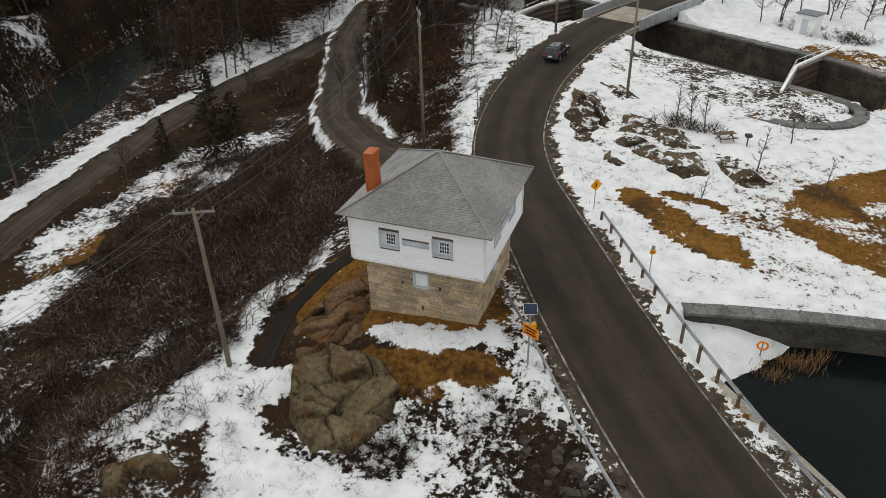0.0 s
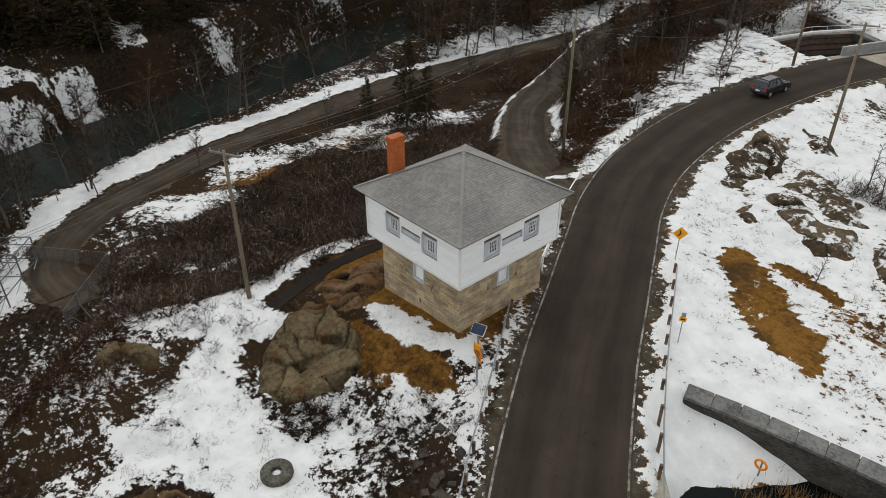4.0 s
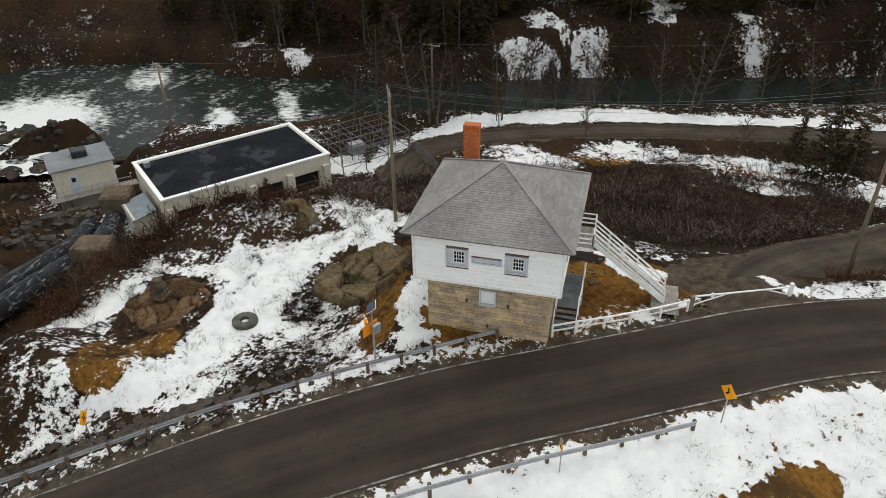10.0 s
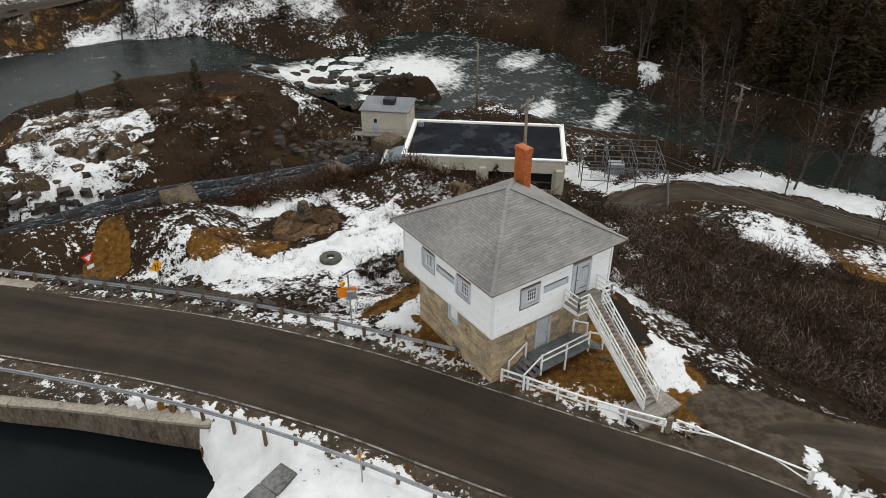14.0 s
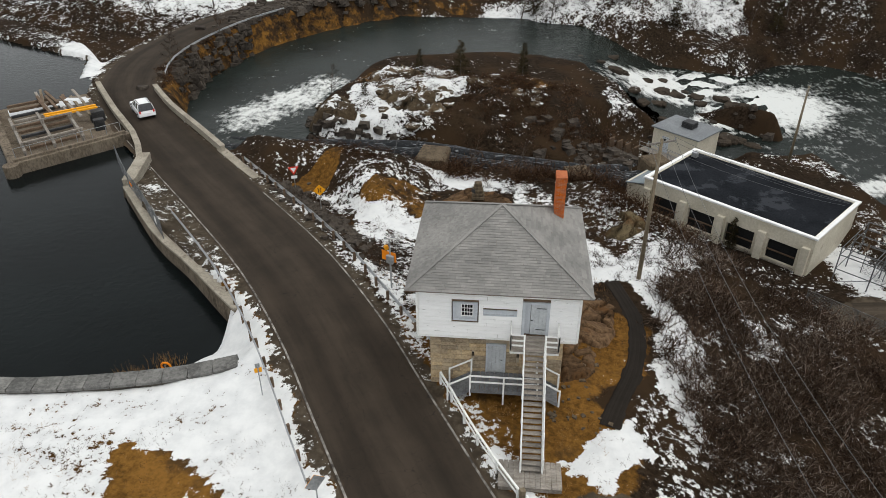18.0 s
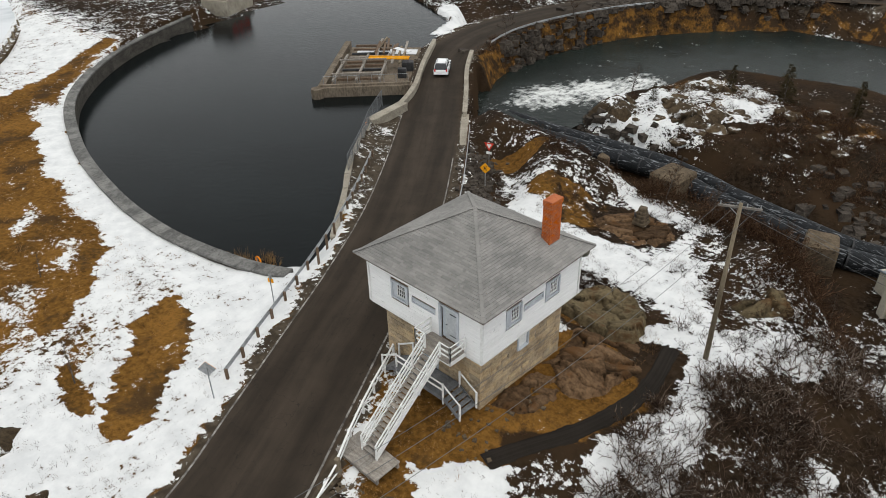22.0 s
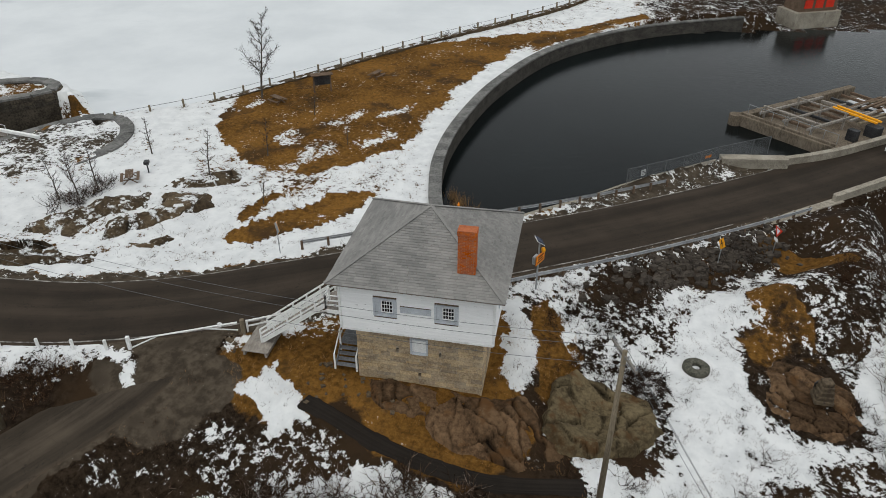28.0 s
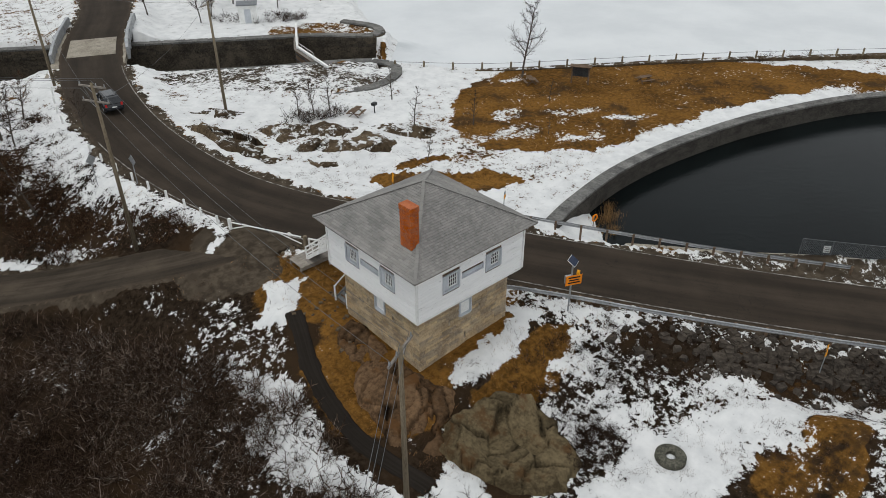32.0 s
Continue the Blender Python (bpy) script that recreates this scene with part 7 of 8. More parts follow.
part("post", Build().tube((0, 0, -0.3), (0, 0, 4.0), 0.06, 0.06, 8), "iron", fs)
bd = part("warning_board", Build().box((0.1, -0.12, 2.55), (1.15, 0.04, 0.75), -25, 0.008), "orange", fs, "orange board with black lettering bars")
for k in range(3):
    part("text_bar", Build().box((0.11 - 0.008, -0.12 - 0.025, 2.76 - 0.2 * k), (0.85 - 0.15 * (k == 1), 0.012, 0.1), -25), "black", bd)
part("beacon", Build().tube((0.25, -0.2, 3.15), (0.33, -0.36, 3.15), 0.17, 0.17, 14), "yellow", fs, "round amber beacon")
part("control_box", Build().box((-0.02, 0.2, 2.5), (0.55, 0.22, 0.6), -25, 0.02), "iron", fs, "grey control box")
sp = part("solar_panel", Build().box((0, 0, 0), (0.75, 0.6, 0.04), 0, 0.01), "solar", fs, "tilted solar panel")
sp.matrix_basis = pose(0, 0, 4.05, 35, 0, 20)
part("panel_frame", Build().box((0, 0, -0.03), (0.8, 0.65, 0.03), 0, 0.005), "plain_white", sp)
lb = thing("lifebuoy_stand", (20.8, 2.1, ground_at(20.8, 2.1)), "orange lifebuoy on a short post by the pond", "lifebuoy")
part("post", Build().box((0, 0, 0.5), (0.08, 0.08, 1.2), 0, 0.01), "grey_wood", lb)
b = Build()
b.add([((0.3 + 0.07 * math.cos(v)) * math.cos(u), -0.08 + 0.07 * math.sin(v), 0.9 + (0.3 + 0.07 * math.cos(v)) * math.sin(u)) for u in (2 * math.pi * i / 20 for i in range(20)) for v in (2 * math.pi * k / 6 for k in range(6))],
      [(6 * i + k, 6 * i + (k + 1) % 6, 6 * ((i + 1) % 20) + (k + 1) % 6, 6 * ((i + 1) % 20) + k) for i in range(20) for k in range(6)])
part("ring", b, "orange", lb, "orange ring", True)


# ---- cars ----
def car(name, x, y, turn, paint, label):
    g = thing(name, (x, y, float(near_line(np.array([x]), np.array([y]), ROAD_LINE)[1][0]) + 0.11), label, "car", "cars on the road", turn)
    prof = [(-2.35, 0.42), (-2.38, 0.75), (-2.3, 1.02), (-1.55, 1.08), (1.15, 1.10), (2.15, 0.98), (2.33, 0.72), (2.30, 0.40)]
    w = 0.93
    b = Build()
    n = len(prof)
    vs = []
    for yy, k in ((-w, 0.985), (-w * 0.96, 1.0), (w * 0.96, 1.0), (w, 0.985)):
        for px, pz in prof:
            vs.append((px * k, yy, pz - (0.03 if abs(yy) == w else 0)))
    fs_ = [(j * n + i, j * n + i + 1, (j + 1) * n + i + 1, (j + 1) * n + i) for j in range(3) for i in range(n - 1)]
    fs_ += [(j * n + n - 1, j * n, (j + 1) * n, (j + 1) * n + n - 1) for j in range(3)]
    fs_ += [tuple(range(n))[::-1], tuple(range(3 * n, 4 * n))]
    part("body", b.add(vs, fs_), paint, g)
    cab = [(-2.22, 1.05, 0.88), (-1.95, 1.66, 0.72), (-1.6, 1.72, 0.70), (0.25, 1.70, 0.70), (1.2, 1.08, 0.86)]
    vs = [(px, s * pw, pz) for s in (-1, 1) for px, pz, pw in cab]
    m = len(cab)
    part("cabin_glass", Build().add(vs, [(i, i + 1, m + i + 1, m + i) for i in range(m - 1)] + [tuple(range(m))[::-1], tuple(range(m, 2 * m))]), "car_glass", g, "dark windows")
    part("roof", Build().box((-0.68, 0, 1.735), (1.9, 1.36, 0.07), 0, 0.03), paint, g)
    for s in (-1, 1):
        for px, tz in ((-2.05, -0.3), (-0.55, 0.0), (0.72, 0.75)):
            part("pillar", Build().beam((px, s * 0.885, 1.06), (px - tz * 0.9 + (0.12 if tz < 0 else 0), s * 0.72, 1.70), 0.07, 0.07), paint, g)
        part("roof_rail", Build().beam((-1.5, s * 0.58, 1.80), (0.15, s * 0.58, 1.80), 0.05, 0.05, 0.01), "dark_iron", g)
        part("mirror", Build().box((0.8, s * 1.03, 1.12), (0.16, 0.2, 0.14), 0, 0.03), "car_black", g)
        part("tail_lamp", Build().box((-2.33, s * 0.76, 0.98), (0.08, 0.2, 0.3), 0, 0.02), "tail", g, "red tail lamp")
        part("headlamp", Build().box((2.2, s * 0.7, 0.8), (0.16, 0.34, 0.16), 0, 0.03), "plain_white", g, "clear headlamp")
        for px in (-1.45, 1.42):
            wh = part("wheel", Build().tube((px, s * 0.72, 0.36), (px, s * 0.95, 0.36), 0.36, 0.36, 18), "rubber", g, "black tyre")
            part("rim", Build().tube((px, s * 0.93, 0.36), (px, s * 0.965, 0.36), 0.22, 0.2, 12), "iron", wh)
    part("rear_bumper", Build().box((-2.36, 0, 0.55), (0.14, 1.7, 0.22), 0, 0.04), "car_black" if paint == "car_black" else paint, g)
    part("number_plate", Build().box((-2.44, 0, 0.78), (0.02, 0.5, 0.14)), "plain_white", g)
    return g


car("white_suv", 42.4, -41.6, -52, "car_white", "white sport utility car driving on the road")
car("dark_suv", -2.6, 47.5, 84, "car_black", "black sport utility car driving on the road")


# ---- locks, swing bridge and lake shore ----
masonry("lock_wall_near", [(-24, 74.4, -0.4), (6.2, 57.8, -0.4), (17.4, 51.2, -0.5), (25.6, 47.0, -0.5), (29.8, 44.0, -0.55), (30.2, 40.6, -0.6), (27.2, 37.9, -0.7), (22.6, 37.5, -0.75), (17, 40.2, -0.7), (11.5, 44.4, -0.5)], 1.2, 6.0, "lockstone", "long stone lock wall with a rounded end", "lock wall", "coping", 2.2, 0.25, rows=3)
masonry("lock_wall_far", [(-17, 89, -0.4), (10.8, 70.8, -0.4), (21.8, 63.8, -0.4), (30.6, 58.2, -0.4), (35.0, 53.6, -0.4), (37.6, 53.4, -0.4), (39.0, 57.0, -0.4), (37.0, 62.0, -0.4)], 1.2, 6.0, "lockstone", "long stone lock wall on the far side", "lock wall", "coping", 2.2, 0.25, rows=3)


def lock_gate(x0, y0, x1, y1, label):
    g = thing("lock_gate", ((x0 + x1) / 2, (y0 + y1) / 2, -0.3), label, "lock gate", "lock gates")
    a, b = Vector(((x0 - x1) / 2, (y0 - y1) / 2, 0)), Vector(((x1 - x0) / 2, (y1 - y0) / 2, 0))
    d = (b - a).normalized()
    m = Vector((-d.y, d.x, 0)) * 1.1
    for s, e in ((a, m), (b, m)):
        lf_ = part("gate_leaf", Build().beam(s + Vector((0, 0, -1.9)), e + Vector((0, 0, -1.9)), 0.35, 3.6, 0.03), "lintel", g, "dark timber gate leaf")
        for k in range(4):
            part("gate_rib", Build().beam(s + Vector((0, 0, -0.5 - 0.8 * k)), e + Vector((0, 0, -0.5 - 0.8 * k)), 0.5, 0.16, 0.02), "dark_iron", lf_)
        part("balance_beam", Build().beam(e * 0.9 + Vector((0, 0, 0.35)), s + (s - e) * 0.75 + Vector((0, 0, 0.55)), 0.3, 0.32, 0.03), "white", g, "white balance beam")
        part("walk_board", Build().beam(s + Vector((0, 0, 0.02)), e + Vector((0, 0, 0.02)), 0.7, 0.08, 0.01), "grey_wood", g)
        for k in range(4):
            p = s.lerp(e, k / 3)
            part("rail_post", Build().tube(p, p + Vector((0, 0, 1.1)), 0.03, 0.03, 6), "plain_white", g)
        part("hand_rail", Build().tube(s + Vector((0, 0, 1.1)), e + Vector((0, 0, 1.1)), 0.03, 0.03, 6), "plain_white", g)
    return g


lock_gate(23.4, 48.8, 27.6, 59.6, "timber lock gates with white balance beams")
lock_gate(-13.0, 70.0, -7.4, 82.4, "grey timber lock gates beyond the bridge")
sb = thing("swing_bridge", (0, 0, 0), "steel road bridge with grey side girders over the lock", "bridge")
for off, name_ in ((-4.3, "side_girder"), (4.3, "side_girder")):
    p = ROAD_LINE[(ROAD_LINE[:, 1] > 60) & (ROAD_LINE[:, 1] < 80)]
    o = offset_line(p, off)
    for a, b in zip(o[:-1:4], o[4::4]):
        part(name_, Build().beam((a[0], a[1], a[2] + 0.3), (b[0], b[1], b[2] + 0.3), 0.35, 1.5, 0.03), "iron", sb, "grey riveted girder")
        part("stiffener", Build().box((a[0], a[1], a[2] + 0.3), (0.5, 0.5, 1.4), 20, 0.02), "iron", sb)
dk = resample(ROAD_LINE[(ROAD_LINE[:, 1] > 64) & (ROAD_LINE[:, 1] < 72)][::-1], 4)
part("deck_panel", Build().beam((dk[0][0], dk[0][1], dk[0][2] + 0.10), (dk[-1][0], dk[-1][1], dk[-1][2] + 0.10), 5.6, 0.06, 0.01), "concrete", sb, "pale deck panel")
part("deck_slab", Build().beam((dk[0][0] - 3, dk[0][1] - 6, dk[0][2] - 0.4), (dk[-1][0] + 3, dk[-1][1] + 6, dk[-1][2] - 0.4), 8.4, 0.7, 0.02), "concrete", sb)
shd = thing("lock_shed", (26.6, 71.0, ground_at(26.6, 71)), "small white shed beyond the lock", "shed", rz=-30)
part("wall_block", Build().box((0, 0, 1.25), (2.6, 2.2, 2.7), 0, 0.03), "white", shd)
part("roof", Build().box((0, 0, 2.68), (3.0, 2.6, 0.16), 0, 0.03), "grey_roof", shd)
part("door", Build().box((0, -1.13, 1.05), (0.9, 0.05, 2.0), 0, 0.01), "greyblue", shd)
for x, y in ((22.5, 63.4), (23.6, 62.7)):
    bl = thing("mooring_bollard", (x, y, ground_at(x, y)), "small dark red iron bollard by the lock", "bollard", "mooring bollards")
    part("shaft", Build().tube((0, 0, 0), (0, 0, 0.6), 0.2, 0.16, 10), "red", bl)
    part("cap", Build().tube((0, 0, 0.58), (0, 0, 0.7), 0.26, 0.22, 10), "red", bl)

shore = catmull([(30.6, 41.4, -0.9), (39.0, 33.2, -1.0), (50.6, 25.4, -1.05), (65.6, 15.4, -1.1), (90.6, -3.2, -1.1), (112, -14, -1.1)], 1.0)
masonry("lake_wall", [(31.5, 40.6, -1.0), (39.2, 33.4, -1.05), (50.8, 25.6, -1.1), (65.8, 15.6, -1.15), (90.8, -3.0, -1.15), (112, -14.2, -1.15)], 1.0, 2.0, "rock", "low dark stone wall along the frozen lake", "retaining wall")
posts = resample(shore, 3.6)
lr = thing("lake_rail", (0, 0, 0), "low posts with a cable along the lake wall", "railing")
for p in posts[:26]:
    part("post", Build().box((p[0], p[1], p[2] + 0.45), (0.22, 0.22, 1.0), 30, 0.03), "pole_wood", lr)
for a, b in zip(posts[:25], posts[1:26]):
    part("cable", Build().tube((a[0], a[1], a[2] + 0.8), (b[0], b[1], b[2] + 0.8), 0.02, 0.02, 5), "dark_iron", lr)
nb = thing("notice_shelter", (44.0, 22.6, ground_at(44, 22.6)), "dark timber notice shelter on the lawn", "notice board", rz=-60)
for s in (-1.0, 1.0):
    part("post", Build().box((s, 0, 0.9), (0.16, 0.16, 2.4), 0, 0.02), "lintel", nb)
part("board", Build().box((0, 0, 1.5), (2.0, 0.12, 1.1), 0, 0.01), "dark_iron", nb, "dark display board")
part("roof", Build().beam((-1.3, 0, 2.2), (1.3, 0, 2.2), 1.0, 0.1, 0.02), "lintel", nb)


def picnic_table(x, y, turn):
    g = thing("picnic_table", (x, y, ground_at(x, y)), "dark wooden picnic table in the snow", "picnic table", "picnic tables", turn)
    for k in range(4):
        part("top_board", Build().box((0, -0.27 + 0.18 * k, 0.75), (1.8, 0.16, 0.04), 0, 0.006), "lintel", g)
    for s in (-0.7, 0.7):
        part("seat", Build().box((0, s, 0.45), (1.8, 0.26, 0.04), 0, 0.006), "lintel", g)
    for s in (-0.65, 0.65):
        part("leg", Build().beam((s, -0.6, 0), (s, 0.25, 0.73), 0.05, 0.09), "lintel", g)
        part("leg", Build().beam((s, 0.6, 0), (s, -0.25, 0.73), 0.05, 0.09), "lintel", g)
        part("cross_bar", Build().box((s, 0, 0.43), (0.05, 1.5, 0.09)), "lintel", g)


picnic_table(17.4, 31.6, 30)
picnic_table(50.5, 17.8, -20)
picnic_table(39.5, 26.5, 60)
gr = thing("park_grill", (19.4, 31.0, ground_at(19.4, 31)), "black park grill on a post", "grill")
part("post", Build().tube((0, 0, -0.1), (0, 0, 0.9), 0.06, 0.06, 8), "dark_iron", gr)
part("firebox", Build().box((0, 0, 1.05), (0.6, 0.45, 0.3), 20, 0.03), "dark_iron", gr)

rh = thing("red_gatehouse", (97.5, -43.5, -1.2), "dark timber building with red shutters beside the pond", "building", rz=-65)
part("base", Build().box((0, 0, -1.2), (8.5, 5, 2.6), 0, 0.05), "concrete", rh)
part("wall_block", Build().box((0, 0, 1.5), (7, 4, 3), 0, 0.03), "lintel", rh)
part("roof", Build().beam((-3.9, 0, 3.2), (3.9, 0, 3.2), 5.0, 0.35, 0.05), "grey_roof", rh)
for s in (-2, 0, 2):
    part("shutter", Build().box((s, -2.03, 1.3), (1.5, 0.06, 1.3), 0, 0.01), "red", rh, "dull red shutter")
fh = thing("far_house", (-24, -112, ground_at(-24, -112)), "pale grey-green house on the far shore", "house", rz=35)
part("wall_block", Build().box((0, 0, 2.4), (16, 8, 5.2), 0, 0.05), "blue_grey_roof", fh)
part("roof", Build().add([(-8.5, -4.6, 5), (8.5, -4.6, 5), (8.5, 4.6, 5), (-8.5, 4.6, 5), (-8.5, 0, 8), (8.5, 0, 8)], [(0, 1, 5, 4), (2, 3, 4, 5), (1, 2, 5), (3, 0, 4), (3, 2, 1, 0)]), "grey_roof", fh)
for k in range(4):
    part("window", Build().box((-5.4 + 3.6 * k, 4.03, 2.6), (1.2, 0.06, 1.4)), "car_glass", fh)


# ---- trees, brush and reeds ----
def tri_mesh(name, tris, material):
    t = np.asarray(tris, np.float32).reshape(-1, 3)
    me = bpy.data.meshes.new(name)
    n = len(t)
    me.vertices.add(n)
    me.vertices.foreach_set("co", t.ravel())
    me.loops.add(n)
    me.loops.foreach_set("vertex_index", np.arange(n, dtype=np.int32))
    me.polygons.add(n // 3)
    me.polygons.foreach_set("loop_start", np.arange(0, n, 3, dtype=np.int32))
    me.update(calc_edges=True)
    me.materials.append(M[material])
    return me


def sliver(a, d, length, width, r):
    """One thin tapering twig."""
    s = np.cross(d, r.normal(size=3))
    s /= np.linalg.norm(s) + 1e-9
    return [a - s * width / 2, a + s * width / 2, a + d * length]


def unit(v):
    v = np.asarray(v, float)
    return v / (np.linalg.norm(v) + 1e-9)


def bare_tree(seed, h, spread=0.38, limbs=16, twigs=14, material="twig", birch=False):
    r = np.random.default_rng(seed)
    trunk, tris = Build(), []
    p = np.zeros(3)
    d = np.array([0, 0, 1.0])
    pts = [p.copy()]
    for k in range(7):
        d = unit(d + r.normal(0, 0.07, 3) + np.array([0, 0, 0.1]))
        p = p + d * h / 7
        pts.append(p.copy())
    rad = lambda u: 0.014 * h * (1 - u) ** 0.8 + 0.012
    for k in range(7):
        trunk.tube(pts[k] - (np.array([0, 0, 0.4]) if k == 0 else 0), pts[k + 1], rad(k / 7), rad((k + 1) / 7), 7, False)
    for i in range(limbs):
        u = 0.22 + 0.74 * (i + r.uniform(0, 1)) / limbs
        k = min(int(u * 7), 6)
        a = pts[k] + (pts[k + 1] - pts[k]) * (u * 7 - k)
        ang = i * 2.4 + r.uniform(-0.4, 0.4)
        L = h * spread * (1.15 - 0.85 * u) * r.uniform(0.75, 1.2)
        d = unit([math.cos(ang), math.sin(ang), r.uniform(0.35, 0.9)])
        q, rr = a, rad(u) * 0.55
        for s in range(4):
            d = unit(d + r.normal(0, 0.16, 3) + np.array([0, 0, 0.12]))
            e = q + d * L / 4
            trunk.tube(q, e, max(rr * (1 - s / 4.5), 0.008), max(rr * (1 - (s + 1) / 4.5), 0.006), 4, False)
            for _ in range(twigs):
                b = q + (e - q) * r.uniform(0, 1)
                dd = unit(d + r.normal(0, 0.75, 3) + np.array([0, 0, 0.25]))
                ll = L * r.uniform(0.16, 0.42)
                tris.append(sliver(b, dd, ll, 0.036, r))
                for _ in range(2):
                    b2 = b + dd * ll * r.uniform(0.3, 0.8)
                    tris.append(sliver(b2, unit(dd + r.normal(0, 0.6, 3)), ll * 0.5, 0.026, r))
            q = e
    return trunk.mesh("trunk"), tri_mesh("crown", tris, material)


def conifer(seed, h, wide=0.24):
    r = np.random.default_rng(seed)
    trunk = Build().tube((0, 0, -0.3), (0, 0, h * 0.97), 0.016 * h, 0.02, 7, False)
    tris = []
    for k in range(int(26 * h / 8)):
        u = 0.10 + 0.9 * k / (26 * h / 8)
        n = int(9 * (1 - u)) + 4
        for i in range(n):
            ang = r.uniform(0, 6.28)
            L = h * wide * (1.02 - u) ** 0.75 * r.uniform(0.6, 1.15) + 0.12
            d = unit([math.cos(ang), math.sin(ang), r.uniform(-0.35, 0.25)])
            a = np.array([0, 0, u * h])
            for _ in range(9):
                b = a + d * L * r.uniform(0.15, 1.0)
                dd = unit(d + r.normal(0, 0.55, 3) - np.array([0, 0, 0.15]))
                tris.append(sliver(b, dd, r.uniform(0.25, 0.5), r.uniform(0.10, 0.2), r))
    return trunk.mesh("trunk"), tri_mesh("crown", tris, "needle")


def tree_thing(name, meshes, label, category):
    g = thing(name, (0, 0, -900), label, category, "")
    for me, mat in zip(meshes, ("bark", None)):
        if not me.materials:
            me.materials.append(M[mat])
        o = new(me.name.split(".")[0], me)
        o.parent = g
    return g


BARE = [tree_thing("bare_tree", bare_tree(s, 10, 0.36, 17, 11, m), "leafless grey-brown tree with fine winter twigs", "tree") for s, m in ((1, "twig"), (2, "twig"), (3, "twig_red"), (4, "twig"))]
SLIM = [tree_thing("bare_sapling", bare_tree(s, 10, 0.22, 14, 8), "slender leafless young tree", "tree") for s in (11, 12)]
PINE = [tree_thing("cedar", conifer(s, 8, w), "dark green evergreen cedar tree", "tree") for s, w in ((5, 0.26), (6, 0.30), (7, 0.21))]


def plant(kind, x, y, h, base=10.0, group="", turn=None, label=""):
    r = random.Random(round(x * 31 + y * 17, 2))
    s = h / base
    src = kind
    m = pose(x, y, ground_at(x, y) - 0.05, r.uniform(-3, 3), r.uniform(-3, 3), r.uniform(0, 360))
    o = copy_thing(src, m)
    o.scale = (s * r.uniform(0.9, 1.15), s * r.uniform(0.9, 1.15), s)
    if group:
        o["group"] = group
    if label:
        o["label"] = label
    return o


# single trees of the park
plant(BARE[0], 40.8, 29.0, 9.5, group="park trees", label="tall leafless tree on the lawn by the lake")
for x, y, h in ((25.4, 21.8, 4.2), (20.3, 25.4, 4.6), (15.9, 18.2, 3.0), (12.6, 35.4, 4.4), (15.4, 33.6, 4.6), (23.4, 33.0, 4.2), (29.6, 15.0, 2.4), (36.6, 21.0, 3.0)):
    plant(SLIM[int(x) % 2], x, y, h, group="park saplings", label="small leafless sapling in the snowy park")
plant(BARE[3], 14.0, 34.6, 4.2, group="park trees", label="low leafless thicket tree by the lock")
# cedars
for x, y, h in ((-39.3, 27.6, 11.5), (-45.0, 25.4, 6.0), (-37.6, 29.4, 8.0), (7.0, -68, 5.5), (12.5, -64, 4.0), (-2, -66, 5.0), (-23.0, -29.2, 3.6), (-16.5, -24.6, 3.2), (19, -56, 2.6)):
    plant(PINE[int(abs(x)) % 3], x, y, h, 8.0, "cedars")
for x, y, h in ((-46, 2, 5), (-47.5, -9, 4.5), (-46.4, 20, 5), (-45, 44, 6.5), (-41.5, 49.5, 7), (-30.5, 44.5, 6), (-44.6, -27.5, 9), (-46.2, -22.4, 11), (-41.5, -37, 6), (24.5, -60.5, 4.2), (47.2, -60.5, 5.5), (46, -77, 5), (-8.5, -31.5, 4.6), (-1.5, -29.8, 4.0), (-13.6, -27.4, 5.0), (-18.5, -25.4, 4.6), (3.4, -30.6, 4.0), (-21.5, -21.0, 4.4), (-6.5, 44, 4.2), (-10, 52, 5)):
    plant(BARE[int(abs(x * 3)) % 4], x, y, h, group="slope trees")
rb = random.Random(58)
for x, y, h in ((-46.6, -25, 13), (-48.0, -21, 15), (-47.2, -18.2, 12), (-49.6, -15.4, 9), (-52.6, -10.4, 11), (-55.4, -7, 12), (-57.0, -3, 10), (-59.2, 1, 13), (-60.6, 5, 9), (-61, 11, 12), (-62, 16, 13), (-63.5, 24, 11), (-65.5, 31, 12), (-69, 40, 11)):
    plant(BARE[rb.randrange(4)], x, y, h, group="river bank trees", label="tall leafless tree on the river bank")
    for _ in range(rb.choice((0, 1, 2))):
        plant(rb.choice(BARE + SLIM), x + rb.gauss(1.5, 1.2), y + rb.gauss(0, 2.0), h * rb.uniform(0.35, 0.9), group="river bank trees", label="leafless young tree on the river bank")
rw = random.Random(77)


def in_glade(x, y):
    return inside(np.asarray(x), np.asarray(y), [(-86, -10), (-80, -14.5), (-69, -17), (-69, 12.5), (-83, 13), (-93, 9.5), (-81, 6), (-80, 4)])


def clear_of_works(x, y, gap=1.0):
    if near_line(np.array([x]), np.array([y]), ROAD_LINE[::3])[0][0] < 4.6 + gap or near_line(np.array([x]), np.array([y]), LANE_LINE[::2])[0][0] < 2.5 + gap or near_line(np.array([x]), np.array([y]), LOW_LINE[::2])[0][0] < 2.2 + gap:
        return False
    if near_line(np.array([x]), np.array([y]), RIVER)[0][0] < 10.5 + gap or near_line(np.array([x]), np.array([y]), STREAM)[0][0] < 9 + gap:
        return False
    return not (inside(np.array([x]), np.array([y]), POND + [])[0] or inside(np.array([x]), np.array([y]), LAKE)[0] or inside(np.array([x]), np.array([y]), LOCK)[0])


